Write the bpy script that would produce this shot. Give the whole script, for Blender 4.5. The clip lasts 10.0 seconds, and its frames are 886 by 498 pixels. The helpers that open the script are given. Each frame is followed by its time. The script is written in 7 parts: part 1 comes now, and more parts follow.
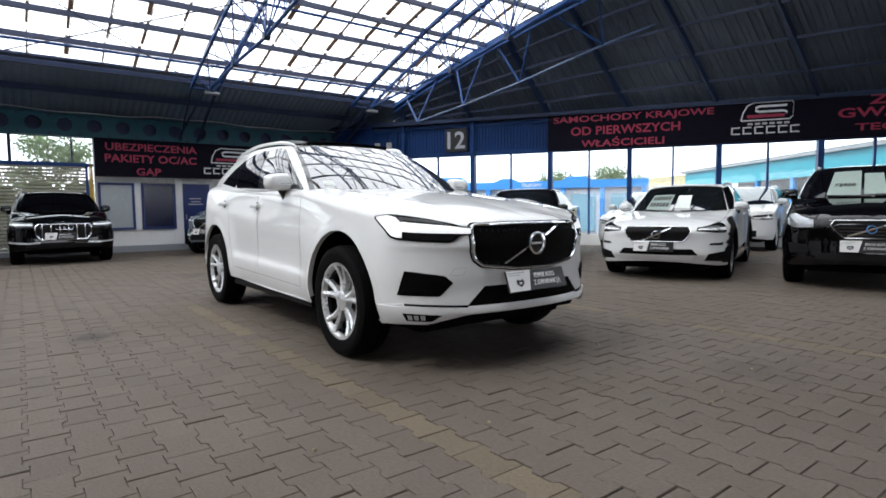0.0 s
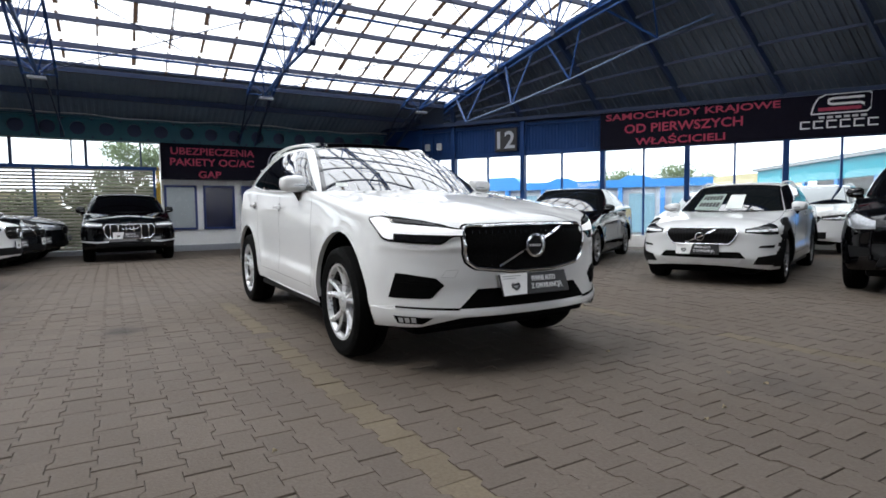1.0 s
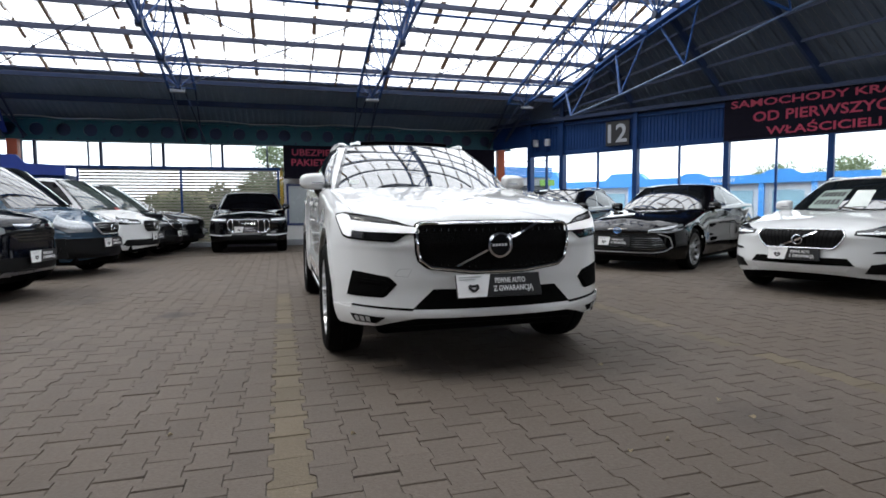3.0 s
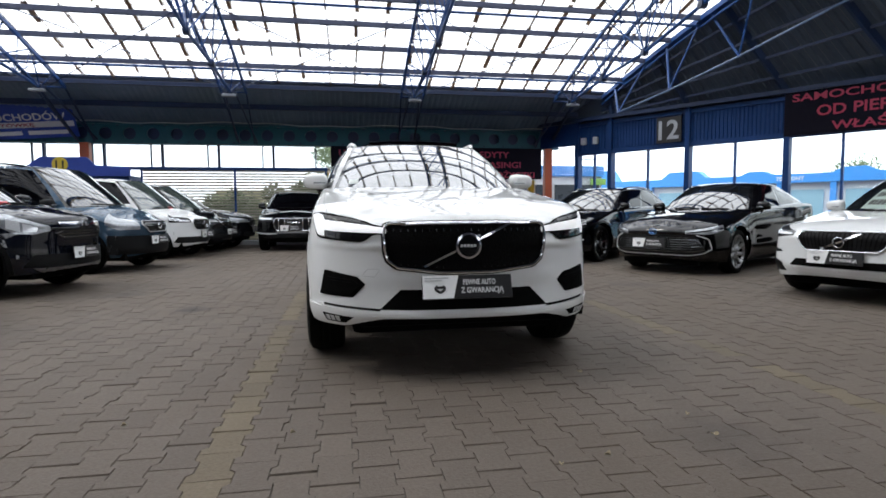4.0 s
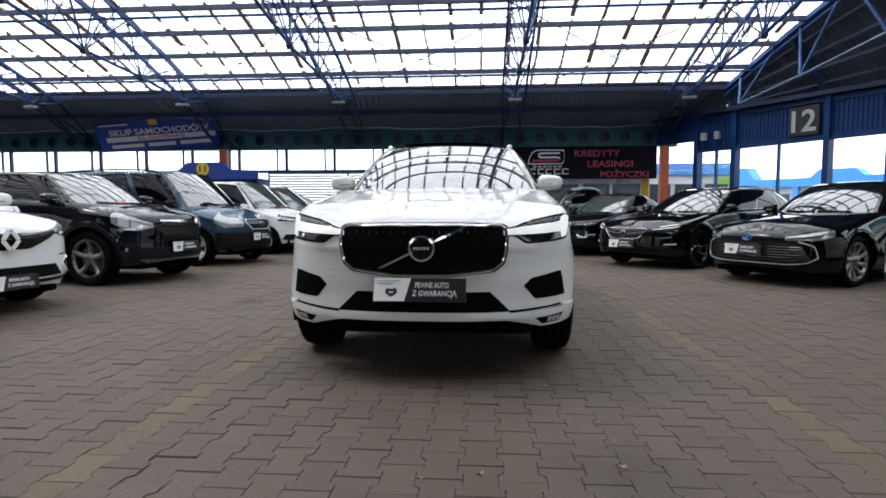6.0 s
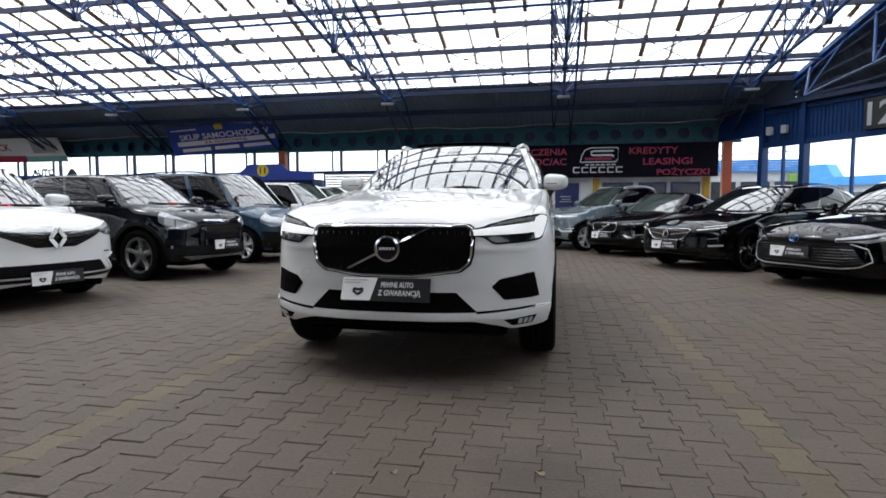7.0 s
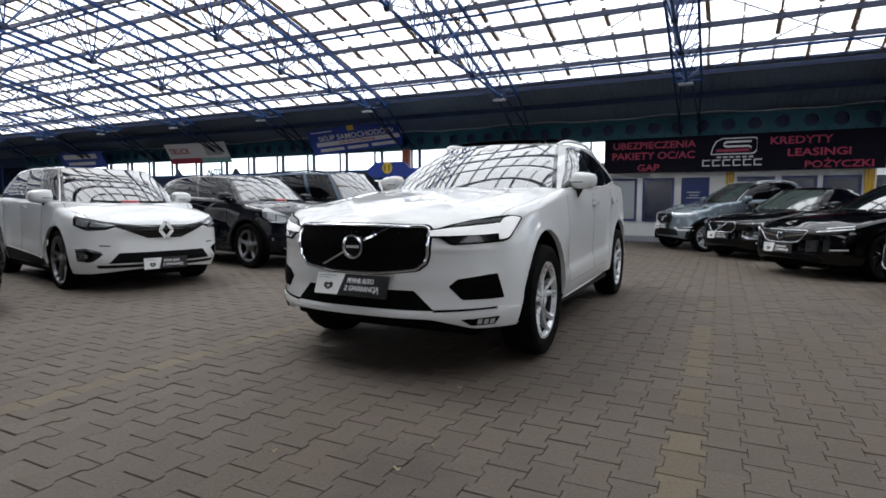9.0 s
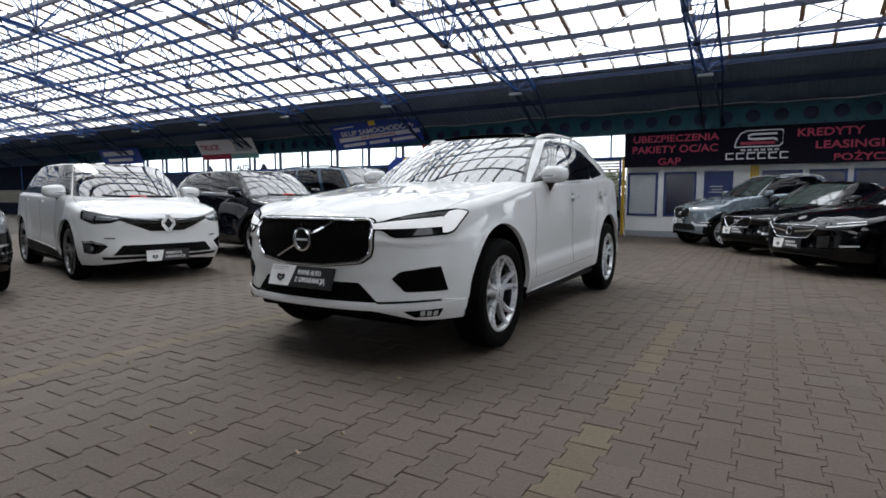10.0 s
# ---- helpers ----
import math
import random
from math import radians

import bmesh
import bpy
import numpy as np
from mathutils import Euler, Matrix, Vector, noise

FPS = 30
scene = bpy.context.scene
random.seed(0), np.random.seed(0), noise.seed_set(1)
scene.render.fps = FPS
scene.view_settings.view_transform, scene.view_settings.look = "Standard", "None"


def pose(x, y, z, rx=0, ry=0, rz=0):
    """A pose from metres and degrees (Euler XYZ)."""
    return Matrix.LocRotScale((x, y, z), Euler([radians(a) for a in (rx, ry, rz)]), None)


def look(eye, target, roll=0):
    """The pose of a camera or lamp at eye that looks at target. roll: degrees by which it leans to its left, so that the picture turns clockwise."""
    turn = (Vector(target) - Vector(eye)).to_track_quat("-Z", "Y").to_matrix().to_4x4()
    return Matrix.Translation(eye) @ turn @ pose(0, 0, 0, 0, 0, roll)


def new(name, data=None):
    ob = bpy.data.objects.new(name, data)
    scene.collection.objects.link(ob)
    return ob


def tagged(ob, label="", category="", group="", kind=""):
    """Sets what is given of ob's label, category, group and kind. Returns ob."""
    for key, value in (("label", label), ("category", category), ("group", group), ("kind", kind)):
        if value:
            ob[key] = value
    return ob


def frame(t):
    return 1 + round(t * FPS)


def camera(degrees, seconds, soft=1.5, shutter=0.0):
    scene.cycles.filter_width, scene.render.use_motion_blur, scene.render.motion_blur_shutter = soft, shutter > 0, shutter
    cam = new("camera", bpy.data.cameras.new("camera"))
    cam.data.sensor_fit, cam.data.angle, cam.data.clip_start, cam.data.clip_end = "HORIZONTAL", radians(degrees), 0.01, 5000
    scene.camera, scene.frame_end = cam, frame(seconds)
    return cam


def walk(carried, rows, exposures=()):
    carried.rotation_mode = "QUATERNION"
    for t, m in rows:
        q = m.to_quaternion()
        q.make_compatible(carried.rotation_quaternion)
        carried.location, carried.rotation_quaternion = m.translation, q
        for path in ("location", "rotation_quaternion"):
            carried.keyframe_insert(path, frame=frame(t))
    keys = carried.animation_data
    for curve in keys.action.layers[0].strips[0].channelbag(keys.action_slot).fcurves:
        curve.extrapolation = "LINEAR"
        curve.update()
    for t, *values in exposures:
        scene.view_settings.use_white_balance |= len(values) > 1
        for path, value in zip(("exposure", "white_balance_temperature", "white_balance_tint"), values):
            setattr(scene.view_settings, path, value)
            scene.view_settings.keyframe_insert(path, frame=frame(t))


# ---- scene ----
# the camera and its walk
SKY = 0.12
cam = camera(77.1, 10.0, soft=1.7)
PATH = [
    (0, (-2.656, -4.916, 1.005), (-1.4473, -3.3286, 0.8654), -0.61),
    (0.5, (-2.469, -5.009, 1.016), (-1.333, -3.3688, 0.8755), -0.72),
    (1, (-2.268, -5.114, 1.005), (-1.2479, -3.3987, 0.8693), -0.69),
    (1.5, (-2.041, -5.19, 0.988), (-1.1394, -3.4102, 0.8511), -0.55),
    (2, (-1.794, -5.279, 0.994), (-1.0037, -3.4462, 0.8576), -0.51),
    (2.5, (-1.509, -5.365, 0.991), (-0.8427, -3.4843, 0.8541), -0.51),
    (4, (-0.69, -5.518, 0.991), (-0.3459, -3.5526, 0.8509), -0.33),
    (4.5, (-0.43, -5.532, 0.98), (-0.2294, -3.5464, 0.8433), -0.26),
    (5, (-0.169, -5.536, 0.993), (-0.0886, -3.5423, 0.8539), -0.18),
    (5.5, (0.078, -5.538, 0.999), (0.0448, -3.5428, 0.8618), -0.08),
    (7, (0.924, -5.467, 1.008), (0.5378, -3.5102, 0.8672), -0.08),
    (7.5, (1.222, -5.424, 1.015), (0.6921, -3.501, 0.8752), -0.10),
    (8, (1.504, -5.346, 1.003), (0.8615, -3.4578, 0.8572), -0.00),
    (8.5, (1.707, -5.266, 1.025), (0.9617, -3.417, 0.8685), 0.23),
    (9, (1.994, -5.196, 1.046), (1.1039, -3.4124, 0.8854), 0.18),
    (9.5, (2.267, -5.102, 1.029), (1.2961, -3.3612, 0.8664), 0.16),
    (10, (2.501, -4.979, 1.041), (1.4987, -3.2571, 0.8615), 0.16),
]
walk(cam, [(t, look(eye, target, roll)) for t, eye, target, roll in PATH], [(0.0, 0.2), (2.5, 0.13), (5.0, 0.1), (7.5, 0.03), (10.0, -0.1)])

# world and sun: a bright overcast day
world = bpy.data.worlds.new("overcast_sky")
scene.world = world
world.use_nodes = True
wn, wl = world.node_tree.nodes, world.node_tree.links
sky = wn.new("ShaderNodeTexSky")
sky.sky_type, sky.sun_disc = "NISHITA", False
sky.sun_elevation, sky.sun_rotation = radians(52), radians(285)
sky.dust_density, sky.ozone_density = 6.0, 1.0
cloud = wn.new("ShaderNodeMix")
cloud.data_type = "RGBA"
cloud.inputs["Factor"].default_value = 0.9
cloud.inputs["B"].default_value = (22.4, 23.4, 25.2, 1)
wl.new(sky.outputs[0], cloud.inputs["A"])
wl.new(cloud.outputs["Result"], wn["Background"].inputs["Color"])
wn["Background"].inputs["Strength"].default_value = SKY
sun = new("sun", bpy.data.lights.new("sun", "SUN"))
sun.data.energy, sun.data.angle, sun.data.color = 2.2, radians(15), (1.0, 0.97, 0.92)
sun.matrix_world = look((0, 0, 60), (60 * math.sin(radians(285)) * -0.78, 60 * math.cos(radians(285)) * -0.78, 0))

# ---- small helpers ----
def material(name, color, rough=0.5, metal=0.0, grain=0.0, scale=40.0, bump=0.0, stain=0.0, stain_scale=1.5, coat=0.0, ior=1.5, spread=0.0, stain_color=None, spec=0.5, world_space=False):
    """A node material: base colour varied by fine grain, broad stains and a shift from piece to piece."""
    mat = bpy.data.materials.new(name)
    mat.use_nodes = True
    n, l = mat.node_tree.nodes, mat.node_tree.links
    b = n["Principled BSDF"]
    b.inputs["Roughness"].default_value, b.inputs["Metallic"].default_value = rough, metal
    b.inputs["IOR"].default_value, b.inputs["Coat Weight"].default_value = ior, coat
    b.inputs["Coat Roughness"].default_value = 0.03
    b.inputs["Specular IOR Level"].default_value = spec
    b.inputs["Base Color"].default_value = (*color, 1)
    where = n.new("ShaderNodeNewGeometry").outputs["Position"] if world_space else n.new("ShaderNodeTexCoord").outputs["Object"]
    last = None

    def mixed(factor, a, other):
        m = n.new("ShaderNodeMix")
        m.data_type, m.blend_type = "RGBA", "MIX"
        l.new(factor, m.inputs["Factor"])
        if hasattr(a, "node"):
            l.new(a, m.inputs["A"])
        else:
            m.inputs["A"].default_value = a
        m.inputs["B"].default_value = other
        return m.outputs["Result"]

    def noisy(s, detail, lo, hi, amount):
        t = n.new("ShaderNodeTexNoise")
        t.inputs["Scale"].default_value, t.inputs["Detail"].default_value = s, detail
        l.new(where, t.inputs["Vector"])
        r = n.new("ShaderNodeMapRange")
        r.inputs["From Min"].default_value, r.inputs["From Max"].default_value = lo, hi
        r.inputs["To Max"].default_value = amount
        l.new(t.outputs["Fac"], r.inputs["Value"])
        return t, r.outputs["Result"]

    dark = tuple(c * 0.55 for c in color)
    if spread:
        o = n.new("ShaderNodeObjectInfo")
        g = n.new("ShaderNodeNewGeometry")
        add = n.new("ShaderNodeMath")
        add.operation = "ADD"
        l.new(o.outputs["Random"], add.inputs[0])
        l.new(g.outputs["Random Per Island"], add.inputs[1])
        w = n.new("ShaderNodeMath")
        w.operation = "FRACT"
        l.new(add.outputs[0], w.inputs[0])
        k = n.new("ShaderNodeMath")
        k.operation, k.inputs[1].default_value = "MULTIPLY", spread
        l.new(w.outputs[0], k.inputs[0])
        last = mixed(k.outputs[0], (*color, 1), (*tuple(c * 0.35 for c in color), 1))
    if stain:
        t, f = noisy(stain_scale, 5, 0.45, 0.75, stain)
        last = mixed(f, last or (*color, 1), (*(stain_color or dark), 1))
    if grain:
        t, f = noisy(scale, 4, 0.3, 0.8, grain)
        last = mixed(f, last or (*color, 1), (*dark, 1))
        r = n.new("ShaderNodeMapRange")
        r.inputs["To Min"].default_value, r.inputs["To Max"].default_value = max(rough - 0.12, 0.02), min(rough + 0.12, 1.0)
        l.new(t.outputs["Fac"], r.inputs["Value"])
        l.new(r.outputs["Result"], b.inputs["Roughness"])
    if bump:
        t = n.new("ShaderNodeTexNoise")
        t.inputs["Scale"].default_value, t.inputs["Detail"].default_value = scale * 1.5, 5
        l.new(where, t.inputs["Vector"])
        u = n.new("ShaderNodeBump")
        u.inputs["Strength"].default_value, u.inputs["Distance"].default_value = bump, 0.01
        l.new(t.outputs["Fac"], u.inputs["Height"])
        l.new(u.outputs["Normal"], b.inputs["Normal"])
    if last:
        l.new(last, b.inputs["Base Color"])
    return mat


def part(name, bm, mat, parent=None, label="", smooth=False):
    me = bpy.data.meshes.new(name)
    bm.to_mesh(me)
    bm.free()
    if mat:
        me.materials.append(mat)
    if smooth:
        me.polygons.foreach_set("use_smooth", [True] * len(me.polygons))
        try:
            me.set_sharp_from_angle(angle=radians(38))
        except AttributeError:
            pass
    ob = new(name, me)
    ob.parent = parent
    return tagged(ob, label)


def thing(name, m, label, category, group="", kind=""):
    ob = new(name)
    ob.matrix_world = m
    ob.empty_display_size = 0.2
    return tagged(ob, label, category, group, kind)


def box(bm, x0, x1, y0, y1, z0, z1, m=None, bevel=0.0):
    r = bmesh.ops.create_cube(bm, size=1)["verts"]
    t = Matrix.Translation(((x0 + x1) / 2, (y0 + y1) / 2, (z0 + z1) / 2)) @ Matrix.Diagonal((abs(x1 - x0), abs(y1 - y0), abs(z1 - z0), 1))
    bmesh.ops.transform(bm, matrix=(m @ t) if m else t, verts=r)
    if bevel:
        es = {e for v in r for e in v.link_edges}
        bmesh.ops.bevel(bm, geom=list(es), offset=bevel, segments=2, affect="EDGES", profile=0.6)
    return bm


def boxed(*a, **k):
    return box(bmesh.new(), *a, **k)


def tube(bm, p, q, r, n=6, r2=None):
    p, q = Vector(p), Vector(q)
    d = q - p
    m = Matrix.Translation((p + q) / 2) @ d.to_track_quat("Z", "Y").to_matrix().to_4x4()
    bmesh.ops.create_cone(bm, cap_ends=True, segments=n, radius1=r, radius2=r if r2 is None else r2, depth=d.length, matrix=m)
    return bm


def rod(bm, pts, r, n=8):
    """One bent round rod through the points."""
    pts = [Vector(p) for p in pts]
    rings = []
    for i, p in enumerate(pts):
        d = (pts[min(i + 1, len(pts) - 1)] - pts[max(i - 1, 0)]).normalized()
        u = d.cross(Vector((0.1, 0.2, 1))).normalized()
        v = d.cross(u)
        rings.append([bm.verts.new(p + u * r * math.cos(2 * math.pi * k / n) + v * r * math.sin(2 * math.pi * k / n)) for k in range(n)])
    for a, b in zip(rings, rings[1:]):
        for k in range(n):
            bm.faces.new((a[k], a[(k + 1) % n], b[(k + 1) % n], b[k]))
    bm.faces.new(rings[0][::-1])
    bm.faces.new(rings[-1])
    bmesh.ops.recalc_face_normals(bm, faces=bm.faces)
    return bm


def beam(bm, p, q, w, h):
    """A bar of rectangular section from p to q, w wide and h high."""
    p, q = Vector(p), Vector(q)
    d = q - p
    x = Vector((0, 0, 1)).cross(d).normalized() if abs(d.normalized().z) < 0.99 else Vector((1, 0, 0))
    u = d.cross(x).normalized()
    v = [bm.verts.new(c + x * (a * w / 2) + u * (b * h / 2)) for c in (p, q) for a, b in ((-1, -1), (1, -1), (1, 1), (-1, 1))]
    for f in ((0, 3, 2, 1), (4, 5, 6, 7), (0, 1, 5, 4), (1, 2, 6, 5), (2, 3, 7, 6), (3, 0, 4, 7)):
        bm.faces.new([v[i] for i in f])
    return bm


def words(name, text, width, height, m, mat, parent, label="", deep=0.004, lean=0.0, bold=0.018):
    """Raised lettering fitted into width x height, centred at m, in m's x-z plane and facing its -y."""
    cu = bpy.data.curves.new(name, "FONT")
    cu.body, cu.align_x, cu.align_y, cu.extrude, cu.shear = text, "CENTER", "CENTER", 0.01, lean
    cu.resolution_u, cu.offset = 3, bold
    tmp = bpy.data.objects.new(name, cu)
    scene.collection.objects.link(tmp)
    me = bpy.data.meshes.new_from_object(tmp.evaluated_get(bpy.context.evaluated_depsgraph_get()))
    bpy.data.objects.remove(tmp)
    co = np.empty(len(me.vertices) * 3)
    me.vertices.foreach_get("co", co)
    co = co.reshape(-1, 3)
    lo, hi = co.min(0), co.max(0)
    co = (co - (lo + hi) / 2) / (hi - lo) * (width, height, deep)
    flat = np.stack([co[:, 0], -co[:, 2], co[:, 1]], -1)
    me.vertices.foreach_set("co", flat.ravel())
    me.update()
    me.materials.clear()
    me.materials.append(mat)
    ob = new(name, me)
    ob.parent, ob.matrix_basis = parent, m
    return tagged(ob, label)


def bars(name, rows, m, mat, parent, label=""):
    """Plain bars (x0, x1, z0, z1) in m's x-z plane, facing its -y."""
    for x0, x1, z0, z1 in rows:
        ob = part(name, boxed(x0, x1, -0.002, 0.002, z0, z1, m), mat, parent, label)
    return ob

# ---- materials of the hall ----
paver_mat = material("concrete_paver", (0.106, 0.083, 0.065), 0.8, grain=0.45, scale=60, bump=0.35, stain=0.85, stain_scale=0.55, stain_color=(0.082, 0.06, 0.041), spread=0.3, world_space=True)
line_paver_mat = material("sandy_paver", (0.138, 0.108, 0.07), 0.82, grain=0.5, scale=60, bump=0.35, stain=0.5, stain_scale=1.2, spread=0.4, world_space=True)
joint_mat = material("joint_sand", (0.056, 0.047, 0.037), 0.95, grain=0.6, scale=90, bump=0.5, stain=0.4)
asphalt_mat = material("asphalt", (0.07, 0.068, 0.066), 0.9, grain=0.5, scale=50, bump=0.4, stain=0.4, stain_scale=0.2)
blue_steel = material("blue_painted_steel", (0.02, 0.07, 0.23), 0.42, grain=0.3, scale=25, stain=0.35, stain_scale=2.0, spec=0.25)
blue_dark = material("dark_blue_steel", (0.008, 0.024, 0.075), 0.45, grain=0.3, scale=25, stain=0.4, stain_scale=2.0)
purlin_mat = material("grey_blue_purlin", (0.05, 0.06, 0.11), 0.5, grain=0.3, scale=30, stain=0.4, stain_scale=1.5)
rust_mat = material("rusty_rib", (0.2, 0.13, 0.08), 0.75, grain=0.6, scale=14, stain=0.7, stain_scale=1.3, stain_color=(0.36, 0.33, 0.3), bump=0.3)
sheet_mat = material("grey_trapezoid_sheet", (0.07, 0.094, 0.13), 0.5, grain=0.25, scale=8, stain=0.5, stain_scale=0.6)
green_steel = material("petrol_green_steel", (0.004, 0.09, 0.125), 0.45, grain=0.3, scale=25, stain=0.4, stain_scale=1.6)
white_paint = material("white_wall_paint", (0.86, 0.86, 0.84), 0.6, grain=0.15, scale=30, stain=0.2, stain_scale=2.2)
yellow_paint = material("yellow_painted_steel", (0.68, 0.42, 0.03), 0.45, grain=0.3, scale=30, stain=0.35)
orange_paint = material("orange_painted_steel", (0.42, 0.08, 0.025), 0.45, grain=0.3, scale=30, stain=0.35)
banner_black = material("black_banner", (0.007, 0.006, 0.013), 0.6, grain=0.3, scale=12, stain=0.3, spec=0.08)
banner_red = material("red_lettering", (0.37, 0.022, 0.066), 0.5, grain=0.15, scale=20)
banner_white = material("white_lettering", (0.75, 0.75, 0.75), 0.5, grain=0.15, scale=20)
logo_grey = material("grey_print", (0.5, 0.5, 0.5), 0.5, grain=0.15, scale=20)
banner_blue = material("blue_banner", (0.02, 0.06, 0.36), 0.5, grain=0.2, scale=12, stain=0.3)
blue_panel = material("blue_trapezoid_panel", (0.009, 0.042, 0.15), 0.45, grain=0.25, scale=12, stain=0.35, spec=0.2)
pane_grey = material("frosted_grey_pane", (0.42, 0.46, 0.47), 0.25, grain=0.15, scale=6)
pane_blue = material("dark_blue_pane", (0.02, 0.022, 0.05), 0.15, grain=0.2, scale=4)
door_blue = material("blue_door_paint", (0.012, 0.03, 0.14), 0.35, grain=0.2, scale=20, stain=0.3)
slat_mat = material("galvanised_slat", (0.4, 0.38, 0.3), 0.45, 0.4, grain=0.3, scale=20, stain=0.4)
teal_print = material("teal_print", (0.2, 0.42, 0.42), 0.5, grain=0.2, scale=12)
sign_yellow = material("yellow_sign", (0.75, 0.55, 0.05), 0.4, grain=0.1, scale=20)
black_paint = material("black_paint", (0.015, 0.015, 0.016), 0.45, grain=0.2, scale=20)
tie_mat = material("pale_blue_steel", (0.1, 0.16, 0.3), 0.45, grain=0.3, scale=25, stain=0.3)
cable_mat = material("pale_cable", (0.6, 0.6, 0.6), 0.5, grain=0.2, scale=30)
galv_mat = material("galvanised_steel", (0.4, 0.42, 0.45), 0.45, 0.5, grain=0.3, scale=30)


def glass_material(name, tint, cloud, rough=0.03):
    """A pane: mostly clear, partly scattering (cloudy plastic), with a glossy face."""
    mat = bpy.data.materials.new(name)
    mat.use_nodes = True
    n, l = mat.node_tree.nodes, mat.node_tree.links
    n.remove(n["Principled BSDF"])
    clear, milk, gloss = n.new("ShaderNodeBsdfTransparent"), n.new("ShaderNodeBsdfTranslucent"), n.new("ShaderNodeBsdfGlossy")
    clear.inputs["Color"].default_value = (*tint, 1)
    milk.inputs["Color"].default_value = (0.9, 0.9, 0.88, 1)
    gloss.inputs["Roughness"].default_value = rough
    tex, co, ramp = n.new("ShaderNodeTexNoise"), n.new("ShaderNodeTexCoord"), n.new("ShaderNodeMapRange")
    tex.inputs["Scale"].default_value, tex.inputs["Detail"].default_value = 1.4, 6
    l.new(co.outputs["Object"], tex.inputs["Vector"])
    ramp.inputs["From Min"].default_value, ramp.inputs["From Max"].default_value = 0.3, 0.75
    ramp.inputs["To Min"].default_value, ramp.inputs["To Max"].default_value = cloud * 0.6, min(cloud * 1.3, 1)
    l.new(tex.outputs["Fac"], ramp.inputs["Value"])
    m1, m2 = n.new("ShaderNodeMixShader"), n.new("ShaderNodeMixShader")
    l.new(ramp.outputs["Result"], m1.inputs["Fac"])
    l.new(clear.outputs[0], m1.inputs[1])
    l.new(milk.outputs[0], m1.inputs[2])
    m2.inputs["Fac"].default_value = 0.04
    l.new(m1.outputs[0], m2.inputs[1])
    l.new(gloss.outputs[0], m2.inputs[2])
    l.new(m2.outputs[0], n["Material Output"].inputs["Surface"])
    return mat


skylight_mat = glass_material("cloudy_polycarbonate", (0.93, 0.94, 0.95), 0.35, 0.15)
window_glass = glass_material("window_glass", (0.95, 0.98, 0.98), 0.012)

# ---- the hall: vault along x, back wall at y = BACK, oblique glazed wall on the east ----
BACK = 11.7
EDGE_Y, EDGE_Z, TOP_Y = 9.7, 4.3, -3.0
WEST, SOUTH = -46.0, -15.7
TRUSS_X = [5.5, 1.15, -3.45, -7.7] + [-12.0 - 4.35 * i for i in range(8)]
SIDE = pose(6.1, 10.65, 0, 0, 0, -57.04)
POSTS = [1.4, 3.6, 5.85, 7.95, 10.1, 12.3, 14.5, 16.7, 18.9, 21.1]


def vault(y):
    d = EDGE_Y - y
    return EDGE_Z + (0.41 * d if d < 0 else 0.37 * d - 0.37 / (2 * (EDGE_Y - TOP_Y)) * d * d)


def east_edge(y):
    return 6.72 + (9.8 - y) * 0.2


# ground
ground = part("ground", boxed(-220, 220, -220, 220, -0.5, -0.03), asphalt_mat)
tagged(ground, "grey asphalt yard round the hall", "ground", kind="structure")
bed = part("paving_bed", boxed(-40, 19, -16, 11.9, -0.029, -0.0065), joint_mat)
tagged(bed, "dark sand bed and joints under the pavers", "ground", kind="structure")

# ceiling: cloudy skylight panels between ribs and purlins
ROWS_Y = [EDGE_Y - 0.87 * i for i in range(18)]
RIBS_X = [0.285 + 0.655 * i for i in range(16, -70, -1)]
bm = bmesh.new()
for y0, y1 in zip(ROWS_Y, ROWS_Y[1:]):
    for x1, x0 in zip(RIBS_X, RIBS_X[1:]):
        ends = [min(x1 - 0.01, east_edge(y)) for y in (y0, y1)]
        if max(ends) > x0 + 0.02:
            xs = [(ends[0], y0 - 0.012), (x0 + 0.01, y0 - 0.012), (x0 + 0.01, y1 + 0.012), (max(ends[1], x0 + 0.012), y1 + 0.012)]
            bm.faces.new([bm.verts.new((x, y, vault(y) + 0.03)) for x, y in xs])
skylight = part("ceiling", bm, skylight_mat)
tagged(skylight, "vaulted skylight of cloudy white polycarbonate panels", "skylight", kind="structure")

# dirty ribs under the panel joints
bm = bmesh.new()
rng = random.Random(4)
for x in RIBS_X:
    for y0, y1 in zip(ROWS_Y, ROWS_Y[1:]):
        if x < east_edge(y0):
            w, dx = rng.choice((0.03, 0.04, 0.05, 0.06, 0.085)), rng.gauss(0, 0.012)
            gap = rng.choice((0.0, 0.0, 0.12, 0.25))
            ya = y0 - gap
            beam(bm, (x + dx, ya, vault(ya) - 0.005), (x + dx + rng.gauss(0, 0.012), y1, vault(y1) - 0.005), w, 0.03)
            beam(bm, (x + dx + w / 2 + 0.02, y0, vault(y0) + 0.01), (x + dx + w / 2 + 0.02, y1, vault(y1) + 0.01), 0.012, 0.02)
n, l = rust_mat.node_tree.nodes, rust_mat.node_tree.links
glow, both = n.new("ShaderNodeBsdfTranslucent"), n.new("ShaderNodeMixShader")
glow.inputs["Color"].default_value = (0.22, 0.17, 0.13, 1)
both.inputs["Fac"].default_value = 0.6
l.new(n["Principled BSDF"].outputs[0], both.inputs[1])
l.new(glow.outputs[0], both.inputs[2])
l.new(both.outputs[0], n["Material Output"].inputs["Surface"])
ribs = part("ceiling_ribs", bm, rust_mat)
